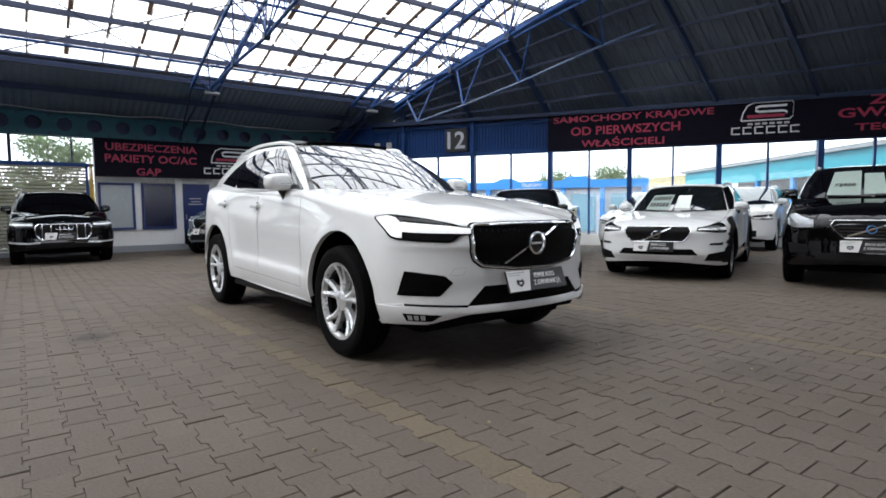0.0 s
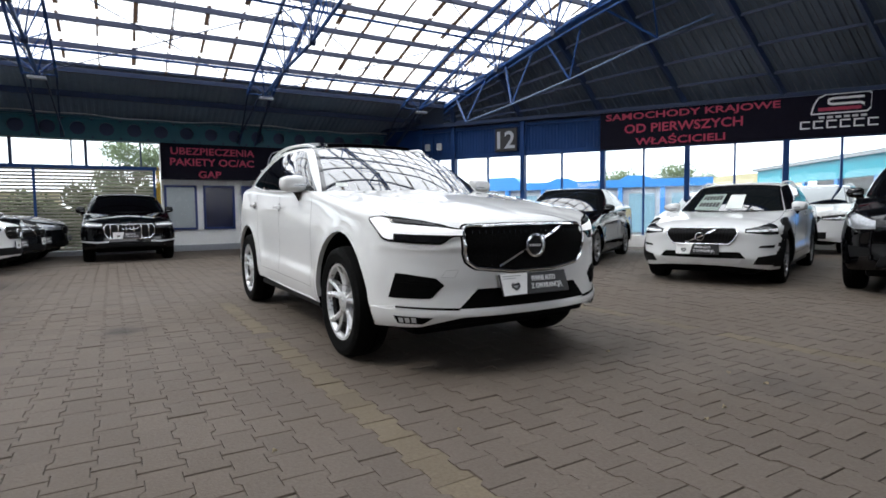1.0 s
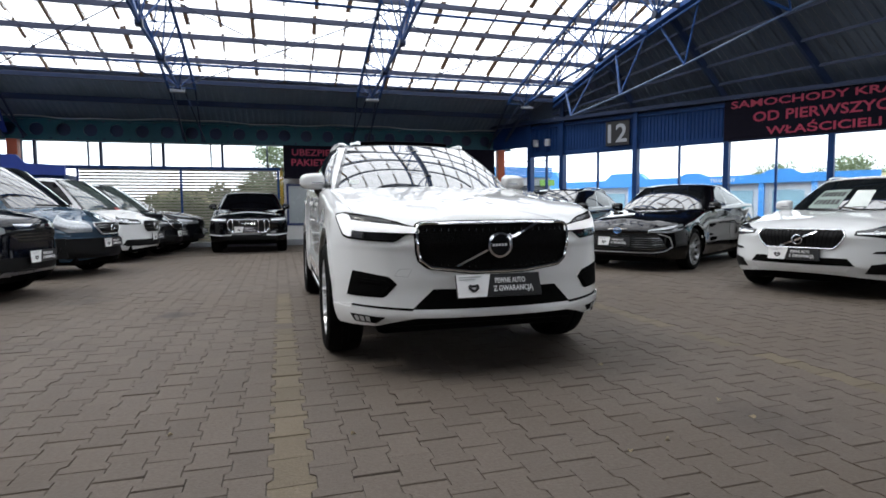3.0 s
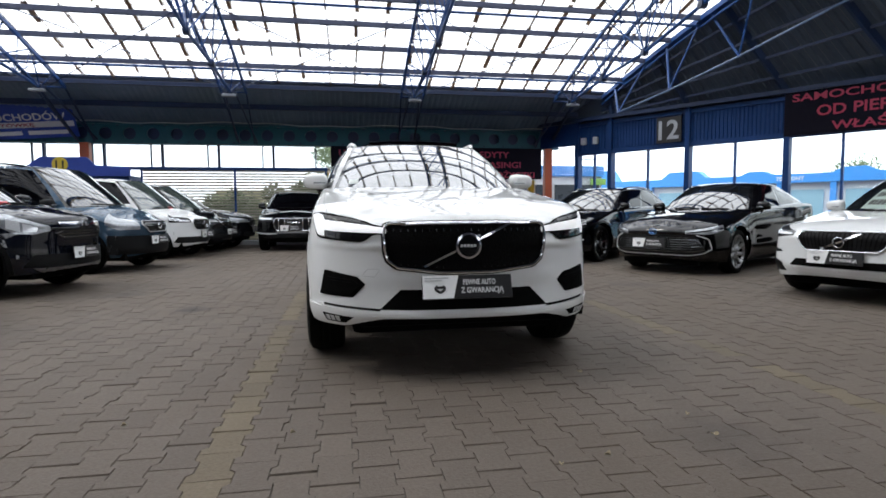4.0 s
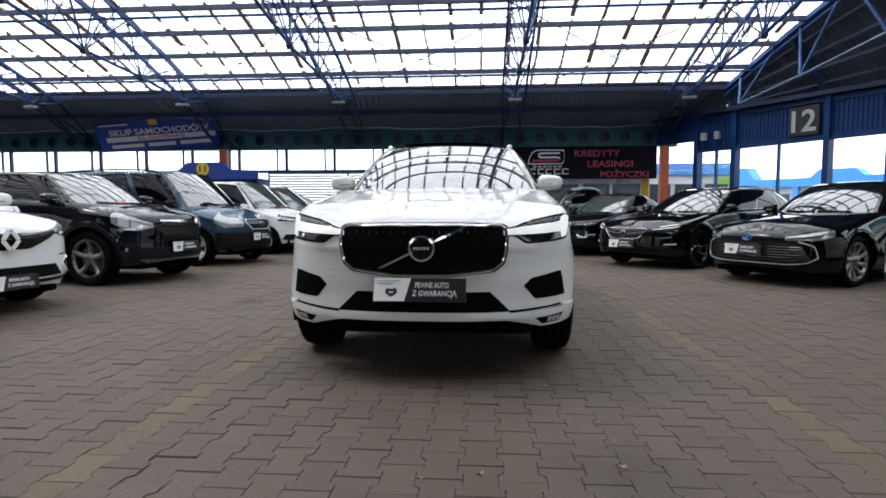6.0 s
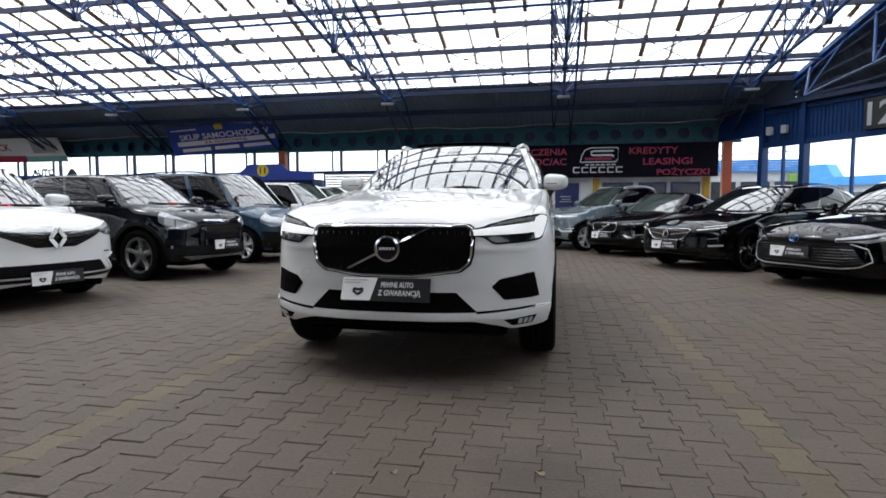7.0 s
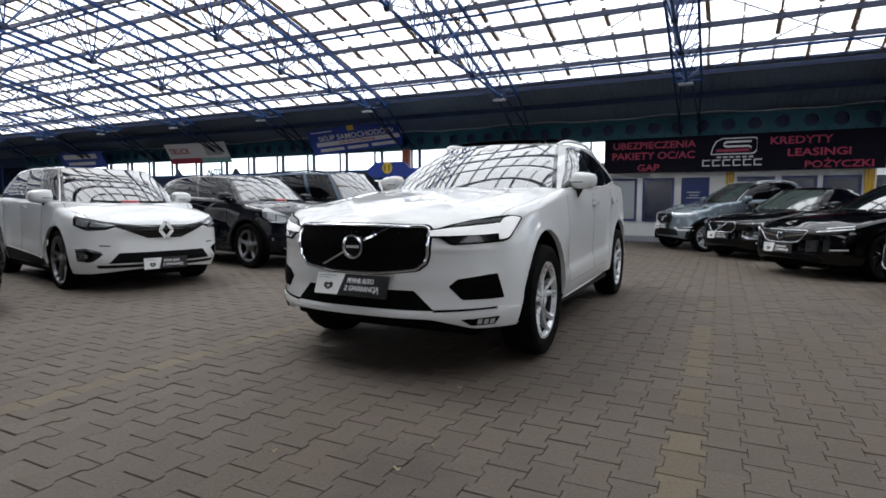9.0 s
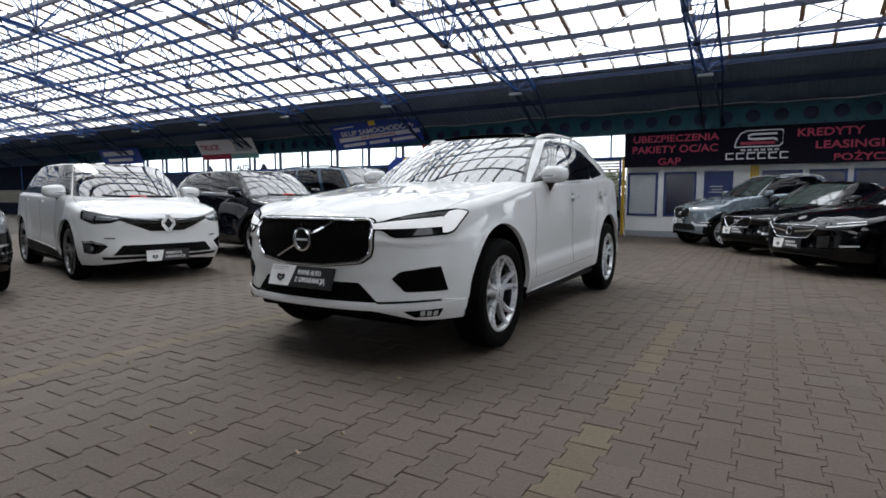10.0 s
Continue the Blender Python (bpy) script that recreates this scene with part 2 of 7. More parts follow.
tagged(ribs, "rust-stained ribs under the skylight joints", "rib", kind="structure")

for j, y in enumerate(ROWS_Y):
    bm = bmesh.new()
    beam(bm, (WEST, y, vault(y) - 0.1), (east_edge(y), y, vault(y) - 0.1), 0.045, 0.1)
    beam(bm, (WEST, y, vault(y) - 0.155), (east_edge(y), y, vault(y) - 0.155), 0.07, 0.01)
    p = part("purlin", bm, purlin_mat)
    tagged(p, "grey-blue steel purlin under the skylight", "purlin", "purlins of the vault", "structure")


for y in (8.72, 6.25, 3.6, 0.9):
    p = part("tie_tube", tube(bmesh.new(), (WEST, y, vault(y) - 0.27), (east_edge(y) - 0.1, y, vault(y) - 0.27), 0.03, 8), blue_steel)
    tagged(p, "blue painted steel tube running under the skylight", "tie tube", "tubes of the vault", "structure")


def corrugated(bm, a, b, c, d, pitch, depth):
    """A trapezoid sheet over the quad a-b (top edge) to d-c (bottom edge); its ribs run from the top edge to the bottom."""
    a, b, c, d = (Vector(v) for v in (a, b, c, d))
    n = max(2, int((b - a).length / pitch))
    up = (b - a).cross(d - a).normalized()
    rows = []
    for i in range(n):
        for f, h in ((0.0, 0), (0.45, 0), (0.55, 1), (0.9, 1)):
            t = (i + f) / n
            rows.append((bm.verts.new(a.lerp(b, t) + up * depth * h), bm.verts.new(d.lerp(c, t) + up * depth * h)))
    rows.append((bm.verts.new(b), bm.verts.new(c)))
    for r, s in zip(rows, rows[1:]):
        bm.faces.new((r[0], s[0], s[1], r[1]))
    return bm


# opaque lower roof at the back
bm = corrugated(bmesh.new(), (WEST, EDGE_Y + 0.02, EDGE_Z + 0.03), (6.7, EDGE_Y + 0.02, EDGE_Z + 0.03), (6.7, BACK + 0.3, vault(BACK + 0.3)), (WEST, BACK + 0.3, vault(BACK + 0.3)), 0.16, 0.015)
flash = part("flashing", beam(bmesh.new(), (WEST, 9.66, EDGE_Z + 0.03), (6.7, 9.66, EDGE_Z + 0.03), 0.03, 0.05), blue_dark)
tagged(flash, "dark blue flashing along the skylight's lower edge", "flashing", kind="structure")
# same roof sheet, its colour lightened to stand for brighter light at the eave
eave_mat = material("lit_eave_sheet", (0.16, 0.21, 0.28), 0.5, grain=0.25, scale=8, stain=0.5, stain_scale=0.6)
eave = part("ceiling_eave", bm, eave_mat)
tagged(eave, "dark grey trapezoid roof sheets above the back wall", "roof sheet", kind="structure")
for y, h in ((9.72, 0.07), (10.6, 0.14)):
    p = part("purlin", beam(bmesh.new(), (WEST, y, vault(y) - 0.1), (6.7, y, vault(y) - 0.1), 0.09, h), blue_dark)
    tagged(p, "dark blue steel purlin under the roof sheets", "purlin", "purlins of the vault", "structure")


# unseen roof, added to hold back skylight from the south
bm = bmesh.new()
y_s = [ROWS_Y[-1] - 0.9 * i for i in range(13)]
for y0, y1 in zip(y_s, y_s[1:]):
    corrugated(bm, (WEST, y0, vault(y0) + 0.03), (east_edge(y0), y0, vault(y0) + 0.03), (east_edge(y1), y1, vault(y1) + 0.03), (WEST, y1, vault(y1) + 0.03), 0.4, 0.03)
tagged(part("ceiling_south", bm, sheet_mat), "unseen dark grey sheets added over the south side to cut skylight", "roof sheet", kind="structure")


def filler():
    """The roof corner between the eave and the oblique wall."""
    bm = bmesh.new()
    v = [bm.verts.new(p) for p in ((6.7, EDGE_Y + 0.02, EDGE_Z + 0.03), tuple(side(1.0, 0.15, 3.6)), tuple(side(-1.6, 0.15, 3.6)), (6.7, BACK + 0.32, vault(BACK + 0.3)))]
    bm.faces.new((v[0], v[1], v[2])), bm.faces.new((v[0], v[2], v[3]))
    tagged(part("ceiling_corner", bm, sheet_mat), "dark sheet over the corner of the hall", "roof sheet", kind="structure")


def side(s, d, z):
    """A point on the oblique wall: s along it, d out of the hall, z up."""
    return SIDE @ Vector((s, d, z))


filler()
# opaque roof between the vault and the oblique wall
bm = bmesh.new()
ys = [9.8 - 0.9 * i for i in range(22)]
for y0, y1, k in zip(ys, ys[1:], range(30)):
    s0, s1 = (10.65 - y0) / 0.839, (10.65 - y1) / 0.839
    corrugated(bm, (east_edge(y0), y0, vault(y0) + 0.03), (east_edge(y1), y1, vault(y1) + 0.03), side(s1, 0.15, 3.6), side(s0, 0.15, 3.6), 0.225, 0.03)
part_roof = part("ceiling_side", bm, sheet_mat)
tagged(part_roof, "dark grey trapezoid sheets above the glazed wall", "roof sheet", kind="structure")
for s in POSTS:
    y = 10.65 - 0.839 * s
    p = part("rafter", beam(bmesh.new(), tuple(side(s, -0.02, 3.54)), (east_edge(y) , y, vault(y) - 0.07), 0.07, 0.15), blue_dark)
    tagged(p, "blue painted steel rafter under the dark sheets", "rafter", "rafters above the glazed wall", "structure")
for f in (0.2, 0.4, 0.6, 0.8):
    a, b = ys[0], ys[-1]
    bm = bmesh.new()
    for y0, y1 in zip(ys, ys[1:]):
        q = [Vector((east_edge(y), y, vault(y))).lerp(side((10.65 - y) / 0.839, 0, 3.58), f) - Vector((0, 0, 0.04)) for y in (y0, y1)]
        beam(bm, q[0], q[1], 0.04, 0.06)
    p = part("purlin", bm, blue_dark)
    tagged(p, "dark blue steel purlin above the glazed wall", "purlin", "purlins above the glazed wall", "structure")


def low(y):
    """Height of a truss's bottom chord."""
    return vault(y) - min(0.55 + (9.2 - y) * 0.22, 1.5)


def truss(x):
    """A three-chord arched truss across the hall: two top chords, one bottom chord, lacing between."""
    th = thing("roof_truss", pose(x, 0, 0), "blue painted triangular steel truss arching under the skylight", "truss", "roof trusses", "structure")
    for sx in (-0.3, 0.3):
        bm = bmesh.new()
        for i in range(15):
            y0, y1 = 9.75 - 0.95 * i, 9.75 - 0.95 * (i + 1)
            beam(bm, (sx, y0, vault(y0) - 0.24), (sx, y1, vault(y1) - 0.24), 0.055, 0.075)
        part("top_chord", bm, blue_steel, th)
    bm = bmesh.new()
    nodes = [9.2 - 1.9 * i for i in range(8)]
    for y0, y1 in zip(nodes, nodes[1:]):
        tube(bm, (0, y0, low(y0)), (0, y1, low(y1)), 0.035, 8)
    part("bottom_chord", bm, blue_steel, th)
    bm = bmesh.new()
    for k, y in enumerate(nodes):
        for sx in (-0.3, 0.3):
            for dy in (-0.95, 0.0, 0.95):
                yy = min(y + dy, 9.7)
                tube(bm, (0, y, low(y)), (sx, yy, vault(yy) - 0.26), 0.017, 5)
            yh = y - 0.95
            if k < len(nodes) - 1:
                tube(bm, (0, yh, low(yh)), (sx, yh + 0.45, vault(yh + 0.45) - 0.26), 0.011, 5)
                tube(bm, (0, yh, low(yh)), (sx, yh - 0.45, vault(yh - 0.45) - 0.26), 0.011, 5)
        tube(bm, (-0.3, y, vault(y) - 0.25), (0.3, y, vault(y) - 0.25), 0.014, 5)
        if k < len(nodes) - 1:
            ym = y - 0.95
            tube(bm, (-0.3, y, vault(y) - 0.25), (0.3, ym, vault(ym) - 0.25), 0.01, 5)
    part("lacing", bm, blue_steel, th)
    bm = bmesh.new()
    for y in nodes:
        tube(bm, (-0.06, y, low(y)), (0.06, y, low(y)), 0.075, 10)
    part("node_plate", bm, blue_dark, th)
    bm = bmesh.new()
    for sx in (-0.3, 0.3):
        beam(bm, (sx, 9.75, vault(9.75) - 0.24), (0.7 * sx, 11.5, 2.95), 0.035, 0.05)
        beam(bm, (sx * 0.4, 9.2, low(9.2)), (sx * 0.9, 11.5, 3.0), 0.03, 0.04)
        tube(bm, (sx, 9.75, vault(9.75) - 0.24), (0, 9.2, low(9.2)), 0.02, 6)
    part("foot_strut", bm, blue_dark, th)
    lamp = bmesh.new()
    box(lamp, -0.16, 0.16, 9.0, 9.14, low(9.2) - 0.13, low(9.2) - 0.07, bevel=0.012)
    part("junction_tray", lamp, galv_mat, th, "pale galvanised tray at the truss foot")
    return th


for x in TRUSS_X:
    truss(x)

# the sloping truss along the skylight's east edge, with its long lower ties
bm = bmesh.new()
for i in range(14):
    y0, y1 = 9.7 - 1.0 * i, 9.7 - 1.0 * (i + 1)
    beam(bm, (east_edge(y0) - 0.05, y0, vault(y0) - 0.12), (east_edge(y1) - 0.05, y1, vault(y1) - 0.12), 0.16, 0.1)
    tube(bm, (east_edge(y0) - 0.1, y0, vault(y0) - 0.3), (east_edge(y1) - 0.1, y1, vault(y1) - 0.3), 0.03, 6)
ties = thing("edge_truss", pose(0, 0, 0), "blue steel edge truss between skylight and dark roof", "truss", "", "structure")
part("top_chord", bm, blue_steel, ties)
bm = bmesh.new()
pts = [(6.1, 7.67, 3.4), (6.81, 6.57, 3.75), (7.63, 5.31, 4.22), (8.74, 3.6, 4.93), (9.96, 1.73, 5.6)]
for a, b in zip(pts, pts[1:]):
    tube(bm, a, b, 0.026, 8)
part("lower_tie", bm, tie_mat, ties)
bm = bmesh.new()
for a, up, down in zip(pts, (9.2, 7.3, 6.0, 4.4, 2.6), (8.0, 6.3, 4.9, 3.2, 1.3)):
    for yy, rr in ((up, 0.03), (down, 0.022)):
        tube(bm, a, (east_edge(yy) - 0.05, yy, vault(yy) - 0.14), rr, 8)
part("lacing", bm, blue_steel, ties)

# long thin wind braces under the skylight
bm = bmesh.new()
for x0, x1 in zip(TRUSS_X[:6], TRUSS_X[1:7]):
    for a, b in ((9.6, 6.2), (6.2, 9.6), (6.2, 2.7), (2.7, 6.2)):
        tube(bm, (x0, a, vault(a) - 0.3), (x1, b, vault(b) - 0.3), 0.013, 5)
braces = part("wind_brace", bm, blue_dark)
tagged(braces, "thin dark wind bracing rods under the skylight", "brace", kind="structure")

# ---- back wall ----
wall_n = thing("wall_north", pose(0, BACK, 0), "back wall with perforated beam, strip windows, shutter and office front", "wall", "", "structure")
# petrol-green beam with round holes
cell, z0, z1, rad = 0.62, 2.93, 3.44, 0.165
bm = bmesh.new()
n = 24
for i in range(60):
    cx, cz = 6.1 - cell * (i + 0.5), (z0 + z1) / 2
    ring, out = [], []
    for k in range(n):
        a = 2 * math.pi * k / n
        c, s = math.cos(a), math.sin(a)
        f = 1 / max(abs(c) / (cell / 2), abs(s) / ((z1 - z0) / 2))
        ring.append((cx + rad * c, cz + rad * s))
        out.append((cx + f * c, cz + f * s))
    for y in (-0.16, -0.12):
        vr = [bm.verts.new((x, y, z)) for x, z in ring]
        vo = [bm.verts.new((x, y, z)) for x, z in out]
        for k in range(n):
            bm.faces.new((vo[k], vo[(k + 1) % n], vr[(k + 1) % n], vr[k]))
        if y == -0.16:
            front = vr
    for k in range(n):
        bm.faces.new((front[k], front[(k + 1) % n], vr[(k + 1) % n], vr[k]))
part("perforated_beam", bm, green_steel, wall_n, "petrol-green beam with a row of round holes")
bm = bmesh.new()
box(bm, -31.1, 6.1, -0.22, -0.06, z1, z1 + 0.03)
box(bm, -31.1, 6.1, -0.22, -0.06, z0 - 0.03, z0)
part("flange", bm, green_steel, wall_n)
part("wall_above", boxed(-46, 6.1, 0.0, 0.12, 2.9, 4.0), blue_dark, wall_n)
bm = bmesh.new()
rod(bm, [(x, -0.24, 3.5 + 0.03 * math.sin(x * 1.3) + 0.015 * math.sin(x * 4.1)) for x in [6.0 - i * 0.25 for i in range(150)]], 0.014, 6)
part("cable", bm, cable_mat, wall_n, "pale cable hung along the beam")
# strip window above shutter and kiosk
for i in range(17):
    x = -2.75 - 1.53 * i
    part("mullion", boxed(x - 0.035, x + 0.035, -0.05, 0.05, 2.26, 2.93), blue_dark, wall_n)
    part("mullion", boxed(x - 0.32, x - 0.285, -0.04, 0.04, 2.28, 2.92), blue_dark, wall_n)
    part("pane", boxed(x - 1.495 + 0.0, x - 0.035, -0.006, 0.006, 2.27, 2.92), window_glass, wall_n).visible_shadow = False
part("pane", boxed(-2.715, -1.1, -0.006, 0.006, 2.27, 2.92), window_glass, wall_n).visible_shadow = False
part("mullion", boxed(-1.55, -1.51, -0.04, 0.04, 2.28, 2.92), blue_dark, wall_n)
part("sill_rail", boxed(-31, -1.1, -0.06, 0.06, 2.18, 2.27), blue_steel, wall_n)
# near-black sheets, coloured to stand for the hall's unlit far end
far_wall = material("unlit_far_end", (0.006, 0.008, 0.018), 0.8, grain=0.3, scale=3, stain=0.4, spec=0.1)
part("wall_panel", boxed(-46, -29.0, -0.02, 0.1, 0, 2.95), far_wall, wall_n, "near-black sheets added for the darkness at the far end")
for i in range(9):
    part("far_shutter_slat", boxed(-46, -30.2, -0.05, -0.03, 0.75 + 0.085 * i, 0.815 + 0.085 * i), slat_mat, wall_n)
for x in (-43.5, -40.2, -36.9, -33.6):
    part("far_post", boxed(x - 0.06, x + 0.06, -0.09, -0.055, 0, 2.9), blue_steel, wall_n)
part("wall_panel", boxed(-29.0, -8.95, 0.0, 0.1, 0, 2.18), blue_dark, wall_n, "dark blue wall sheets under the strip windows")
# roller shutter of slats with gaps
for i in range(25):
    z = 0.14 + 0.083 * i
    bm = bmesh.new()
    box(bm, -6.35, -1.25, -0.03, 0.0, z, z + 0.056, bevel=0.008)
    part("slat", bm, slat_mat, wall_n)
for x in (-6.38, -3.85, -1.24):
    part("shutter_post", boxed(x - 0.03, x + 0.03, -0.05, -0.032, 0.05, 2.2), blue_steel, wall_n)
part("threshold", boxed(-6.4, -1.2, -0.1, 0.05, -0.01, 0.12), galv_mat, wall_n)
# office front under the sign
part("office_wall", boxed(-1.08, 5.35, 0.0, 0.15, 0.16, 2.93), white_paint, wall_n)
part("plinth", boxed(-1.05, 5.35, -0.06, 0.1, -0.01, 0.16), galv_mat, wall_n, "low pallet-like plinth under the office front")


def office_window(x0, x1, z0, z1, pane, frame_mat):
    w = part("window", boxed(x0 + 0.05, x1 - 0.05, -0.03, -0.012, z0 + 0.05, z1 - 0.05), pane, wall_n, "blue framed office window")
    bm = bmesh.new()
    for a in ((x0, x0 + 0.06, z0, z1), (x1 - 0.06, x1, z0, z1), (x0 + 0.06, x1 - 0.06, z0, z0 + 0.06), (x0 + 0.06, x1 - 0.06, z1 - 0.06, z1)):
        box(bm, a[0], a[1], -0.05, 0.0, a[2], a[3])
    part("window_frame", bm, frame_mat, w)


office_window(-1.02, -0.2, 0.58, 1.8, pane_grey, door_blue)
office_window(-0.04, 0.79, 0.58, 1.8, pane_blue, door_blue)
office_window(2.34, 3.22, 0.58, 1.8, pane_blue, door_blue)
office_window(3.36, 4.14, 0.58, 1.8, pane_blue, door_blue)
office_window(4.26, 5.05, 0.58, 1.8, pane_blue, door_blue)
door = part("door", boxed(0.98, 1.68, -0.045, -0.01, 0.16, 1.8), door_blue, wall_n, "blue office door with faded print")
bars("print", [(-0.2, 0.12, 0.0, 0.03), (-0.15, 0.1, -0.08, -0.055), (-0.22, 0.16, -0.15, -0.125)], pose(1.33, -0.05, 1.38), logo_grey, door)
part("door_handle", boxed(1.03, 1.055, -0.085, -0.045, 0.82, 0.96, bevel=0.006), galv_mat, door)
bm = bmesh.new()
for i in range(32):
    box(bm, -1.02 + i * 0.2, -0.93 + i * 0.2, -0.05, 0.0, 1.83, 1.93)
part("valance", bm, white_paint, wall_n, "white scalloped edge under the sign")
for x, w in ((-1.15, 0.09), (2.17, 0.2), (5.2, 0.2)):
    for k in range(3):
        part("yellow_post", boxed(x - w / 2 + k * w / 3 + 0.004, x - w / 2 + (k + 1) * w / 3 - 0.004, -0.06 - 0.02 * (k % 2), 0.0, 0.0, 2.26 if x < 0 else 1.93), yellow_paint, wall_n)
for x in (5.67, -7.72):
    col = part("column", boxed(x - 0.12, x + 0.12, -0.35, -0.15, 0, 2.9, bevel=0.012), orange_paint, wall_n, "orange painted steel column")


def logo(parent, m, w, white, red):
    """A ribbon-like emblem and bars for its lettering."""
    bm = bmesh.new()

    def stroke(pts, th):
        for a, b in zip(pts, pts[1:]):
            beam(bm, m @ Vector((a[0] * w, 0, a[1] * w)), m @ Vector((b[0] * w, 0, b[1] * w)), 0.006, th * w)
    stroke([(-0.36, -0.05), (-0.33, 0.08), (-0.27, 0.19), (-0.17, 0.235), (0.37, 0.235), (0.39, 0.2), (0.385, 0.0), (0.34, -0.05), (-0.36, -0.05)], 0.02)
    stroke([(0.3, 0.17), (-0.1, 0.17), (-0.15, 0.14), (-0.15, 0.11), (-0.1, 0.085), (0.26, 0.085), (0.3, 0.06), (0.3, 0.03)], 0.035)
    part("emblem", bm, white, parent, "grey ribbon emblem")
    bm = bmesh.new()
    stroke([(0.27, 0.015), (-0.27, 0.015)], 0.05)
    part("emblem", bm, red, parent, "red ribbon of the emblem")
    bars("lettering", [((-0.26 + 0.105 * i) * w, (-0.185 + 0.105 * i) * w, -0.125 * w, -0.09 * w) for i in range(6)], m, logo_grey, parent)
    for i in range(6):
        x0, x1 = (-0.5 + 0.17 * i) * w, (-0.37 + 0.17 * i) * w
        bars("lettering", [(x0, x1, -0.17 * w, -0.15 * w), (x0, x1, -0.27 * w, -0.25 * w), (x0, x0 + 0.022 * w, -0.248 * w, -0.172 * w)], m, white, parent)


sign = thing("office_sign", pose(0, BACK - 0.3, 0), "long black sign with red lettering above the office", "sign")
part("board", boxed(-1.08, 5.45, 0.0, 0.05, 1.94, 2.9), banner_black, sign)
for text, x, z, w, h in (("UBEZPIECZENIA", 0.24, 2.7, 2.16, 0.19), ("PAKIETY OC/AC", 0.22, 2.41, 2.16, 0.2), ("GAP", 0.12, 2.08, 0.58, 0.19),
                         ("KREDYTY", 3.72, 2.69, 1.33, 0.19), ("LEASINGI", 4.1, 2.38, 1.32, 0.19), ("POŻYCZKI", 4.52, 2.1, 1.4, 0.23)):
    words("lettering", text, w, h, pose(x, -0.006, z), banner_red, sign)
logo(sign, pose(2.2, -0.004, 2.46), 1.42, banner_white, banner_red)

# hanging banners further along the eave
skup = thing("banner", pose(-9.7, BACK - 0.55, 3.36, 26, -4, 3), "blue banner with white lettering hung from the eave", "banner")
part("sheet", boxed(-1.85, 1.85, 0, 0.02, -0.47, 0.47), banner_blue, skup)
words("lettering", "SKUP SAMOCHODÓW", 3.1, 0.24, pose(0.1, -0.006, 0.14), banner_white, skup)
part("stripe", boxed(-1.6, 1.8, -0.006, 0, -0.17, -0.02), banner_white, skup)
words("lettering", "ZA GOTÓWKĘ", 1.5, 0.13, pose(0.1, -0.012, -0.095), banner_red, skup)
bars("lettering", [(-1.5, -0.5, -0.37, -0.26), (-0.35, 0.5, -0.37, -0.26), (0.65, 1.6, -0.37, -0.26), (-1.7, -0.8, 0.34, 0.38)], pose(0, -0.005, 0), banner_white, skup)
part("emblem", boxed(-0.15, 0.12, -0.008, 0, 0.3, 0.47), sign_yellow, skup)
truck = thing("banner", pose(-17.6, BACK - 0.55, 3.12, 30, 0, 2), "white and red banner hung from the eave", "banner")
part("sheet", boxed(-1.7, 1.7, 0, 0.02, -0.45, 0.45), banner_white, truck)
part("stripe", boxed(-1.7, 0.1, -0.006, 0, -0.45, -0.2), banner_red, truck)
words("lettering", "TRUCK", 1.2, 0.26, pose(-0.95, -0.006, 0.12), banner_red, truck)
part("stripe", boxed(0.1, 1.7, -0.005, 0, -0.45, -0.22), teal_print, truck)
part("picture", boxed(0.5, 1.4, -0.006, 0, -0.1, 0.35), pane_grey, truck)
far_banner = thing("banner", pose(-25.5, BACK - 0.55, 3.1, 24, 0, 0), "dark blue banner far along the eave", "banner")
part("sheet", boxed(-1.7, 1.7, 0, 0.02, -0.4, 0.4), banner_blue, far_banner)
bars("lettering", [(-1.4, 1.2, 0.05, 0.28), (-1.2, 0.9, -0.25, -0.1)], pose(0, -0.006, 0), banner_white, far_banner)

# a small sign and two dark gables seen through the strip windows
auto_sign = thing("roof_sign", pose(-17.8, BACK + 0.5, 2.4), "roof sign of dark standing letters behind the strip window", "sign")
part("rail", boxed(-0.62, 0.62, 0, 0.03, -0.17, -0.12), black_paint, auto_sign)
words("lettering", "AUTO", 1.0, 0.26, pose(0, -0.006, 0.02), banner_black, auto_sign, bold=0.05)
part("post", boxed(-0.03, 0.03, 0.01, 0.04, -2.39, -0.2), galv_mat, auto_sign)
for gx in (-16.6, -20.2):
    bm = bmesh.new()
    va, vb = [bm.verts.new((x, y, z)) for y in (0, 0.12) for x, z in ((-0.24, 0), (0.24, 0), (0, 0.3))][:3], [bm.verts.new((x, 0.12, z)) for x, z in ((-0.24, 0), (0.24, 0), (0, 0.3))]
    bm.faces.new(va), bm.faces.new(vb[::-1])
    for i in range(3):
        bm.faces.new((va[i], vb[i], vb[(i + 1) % 3], va[(i + 1) % 3]))
    # pointed roof tips; the shaft below each is added to carry it
    gb = thing("dark_gable_tip", pose(gx, BACK + 0.5, 0), "dark pointed roof tip on an added shaft outside the window", "pillar", "pillars outside")
    part("pointed_top", bm, banner_black, gb).matrix_basis = pose(0, 0, 2.25)
    part("shaft", boxed(-0.05, 0.05, 0.15, 0.25, 0, 2.25), black_paint, gb)

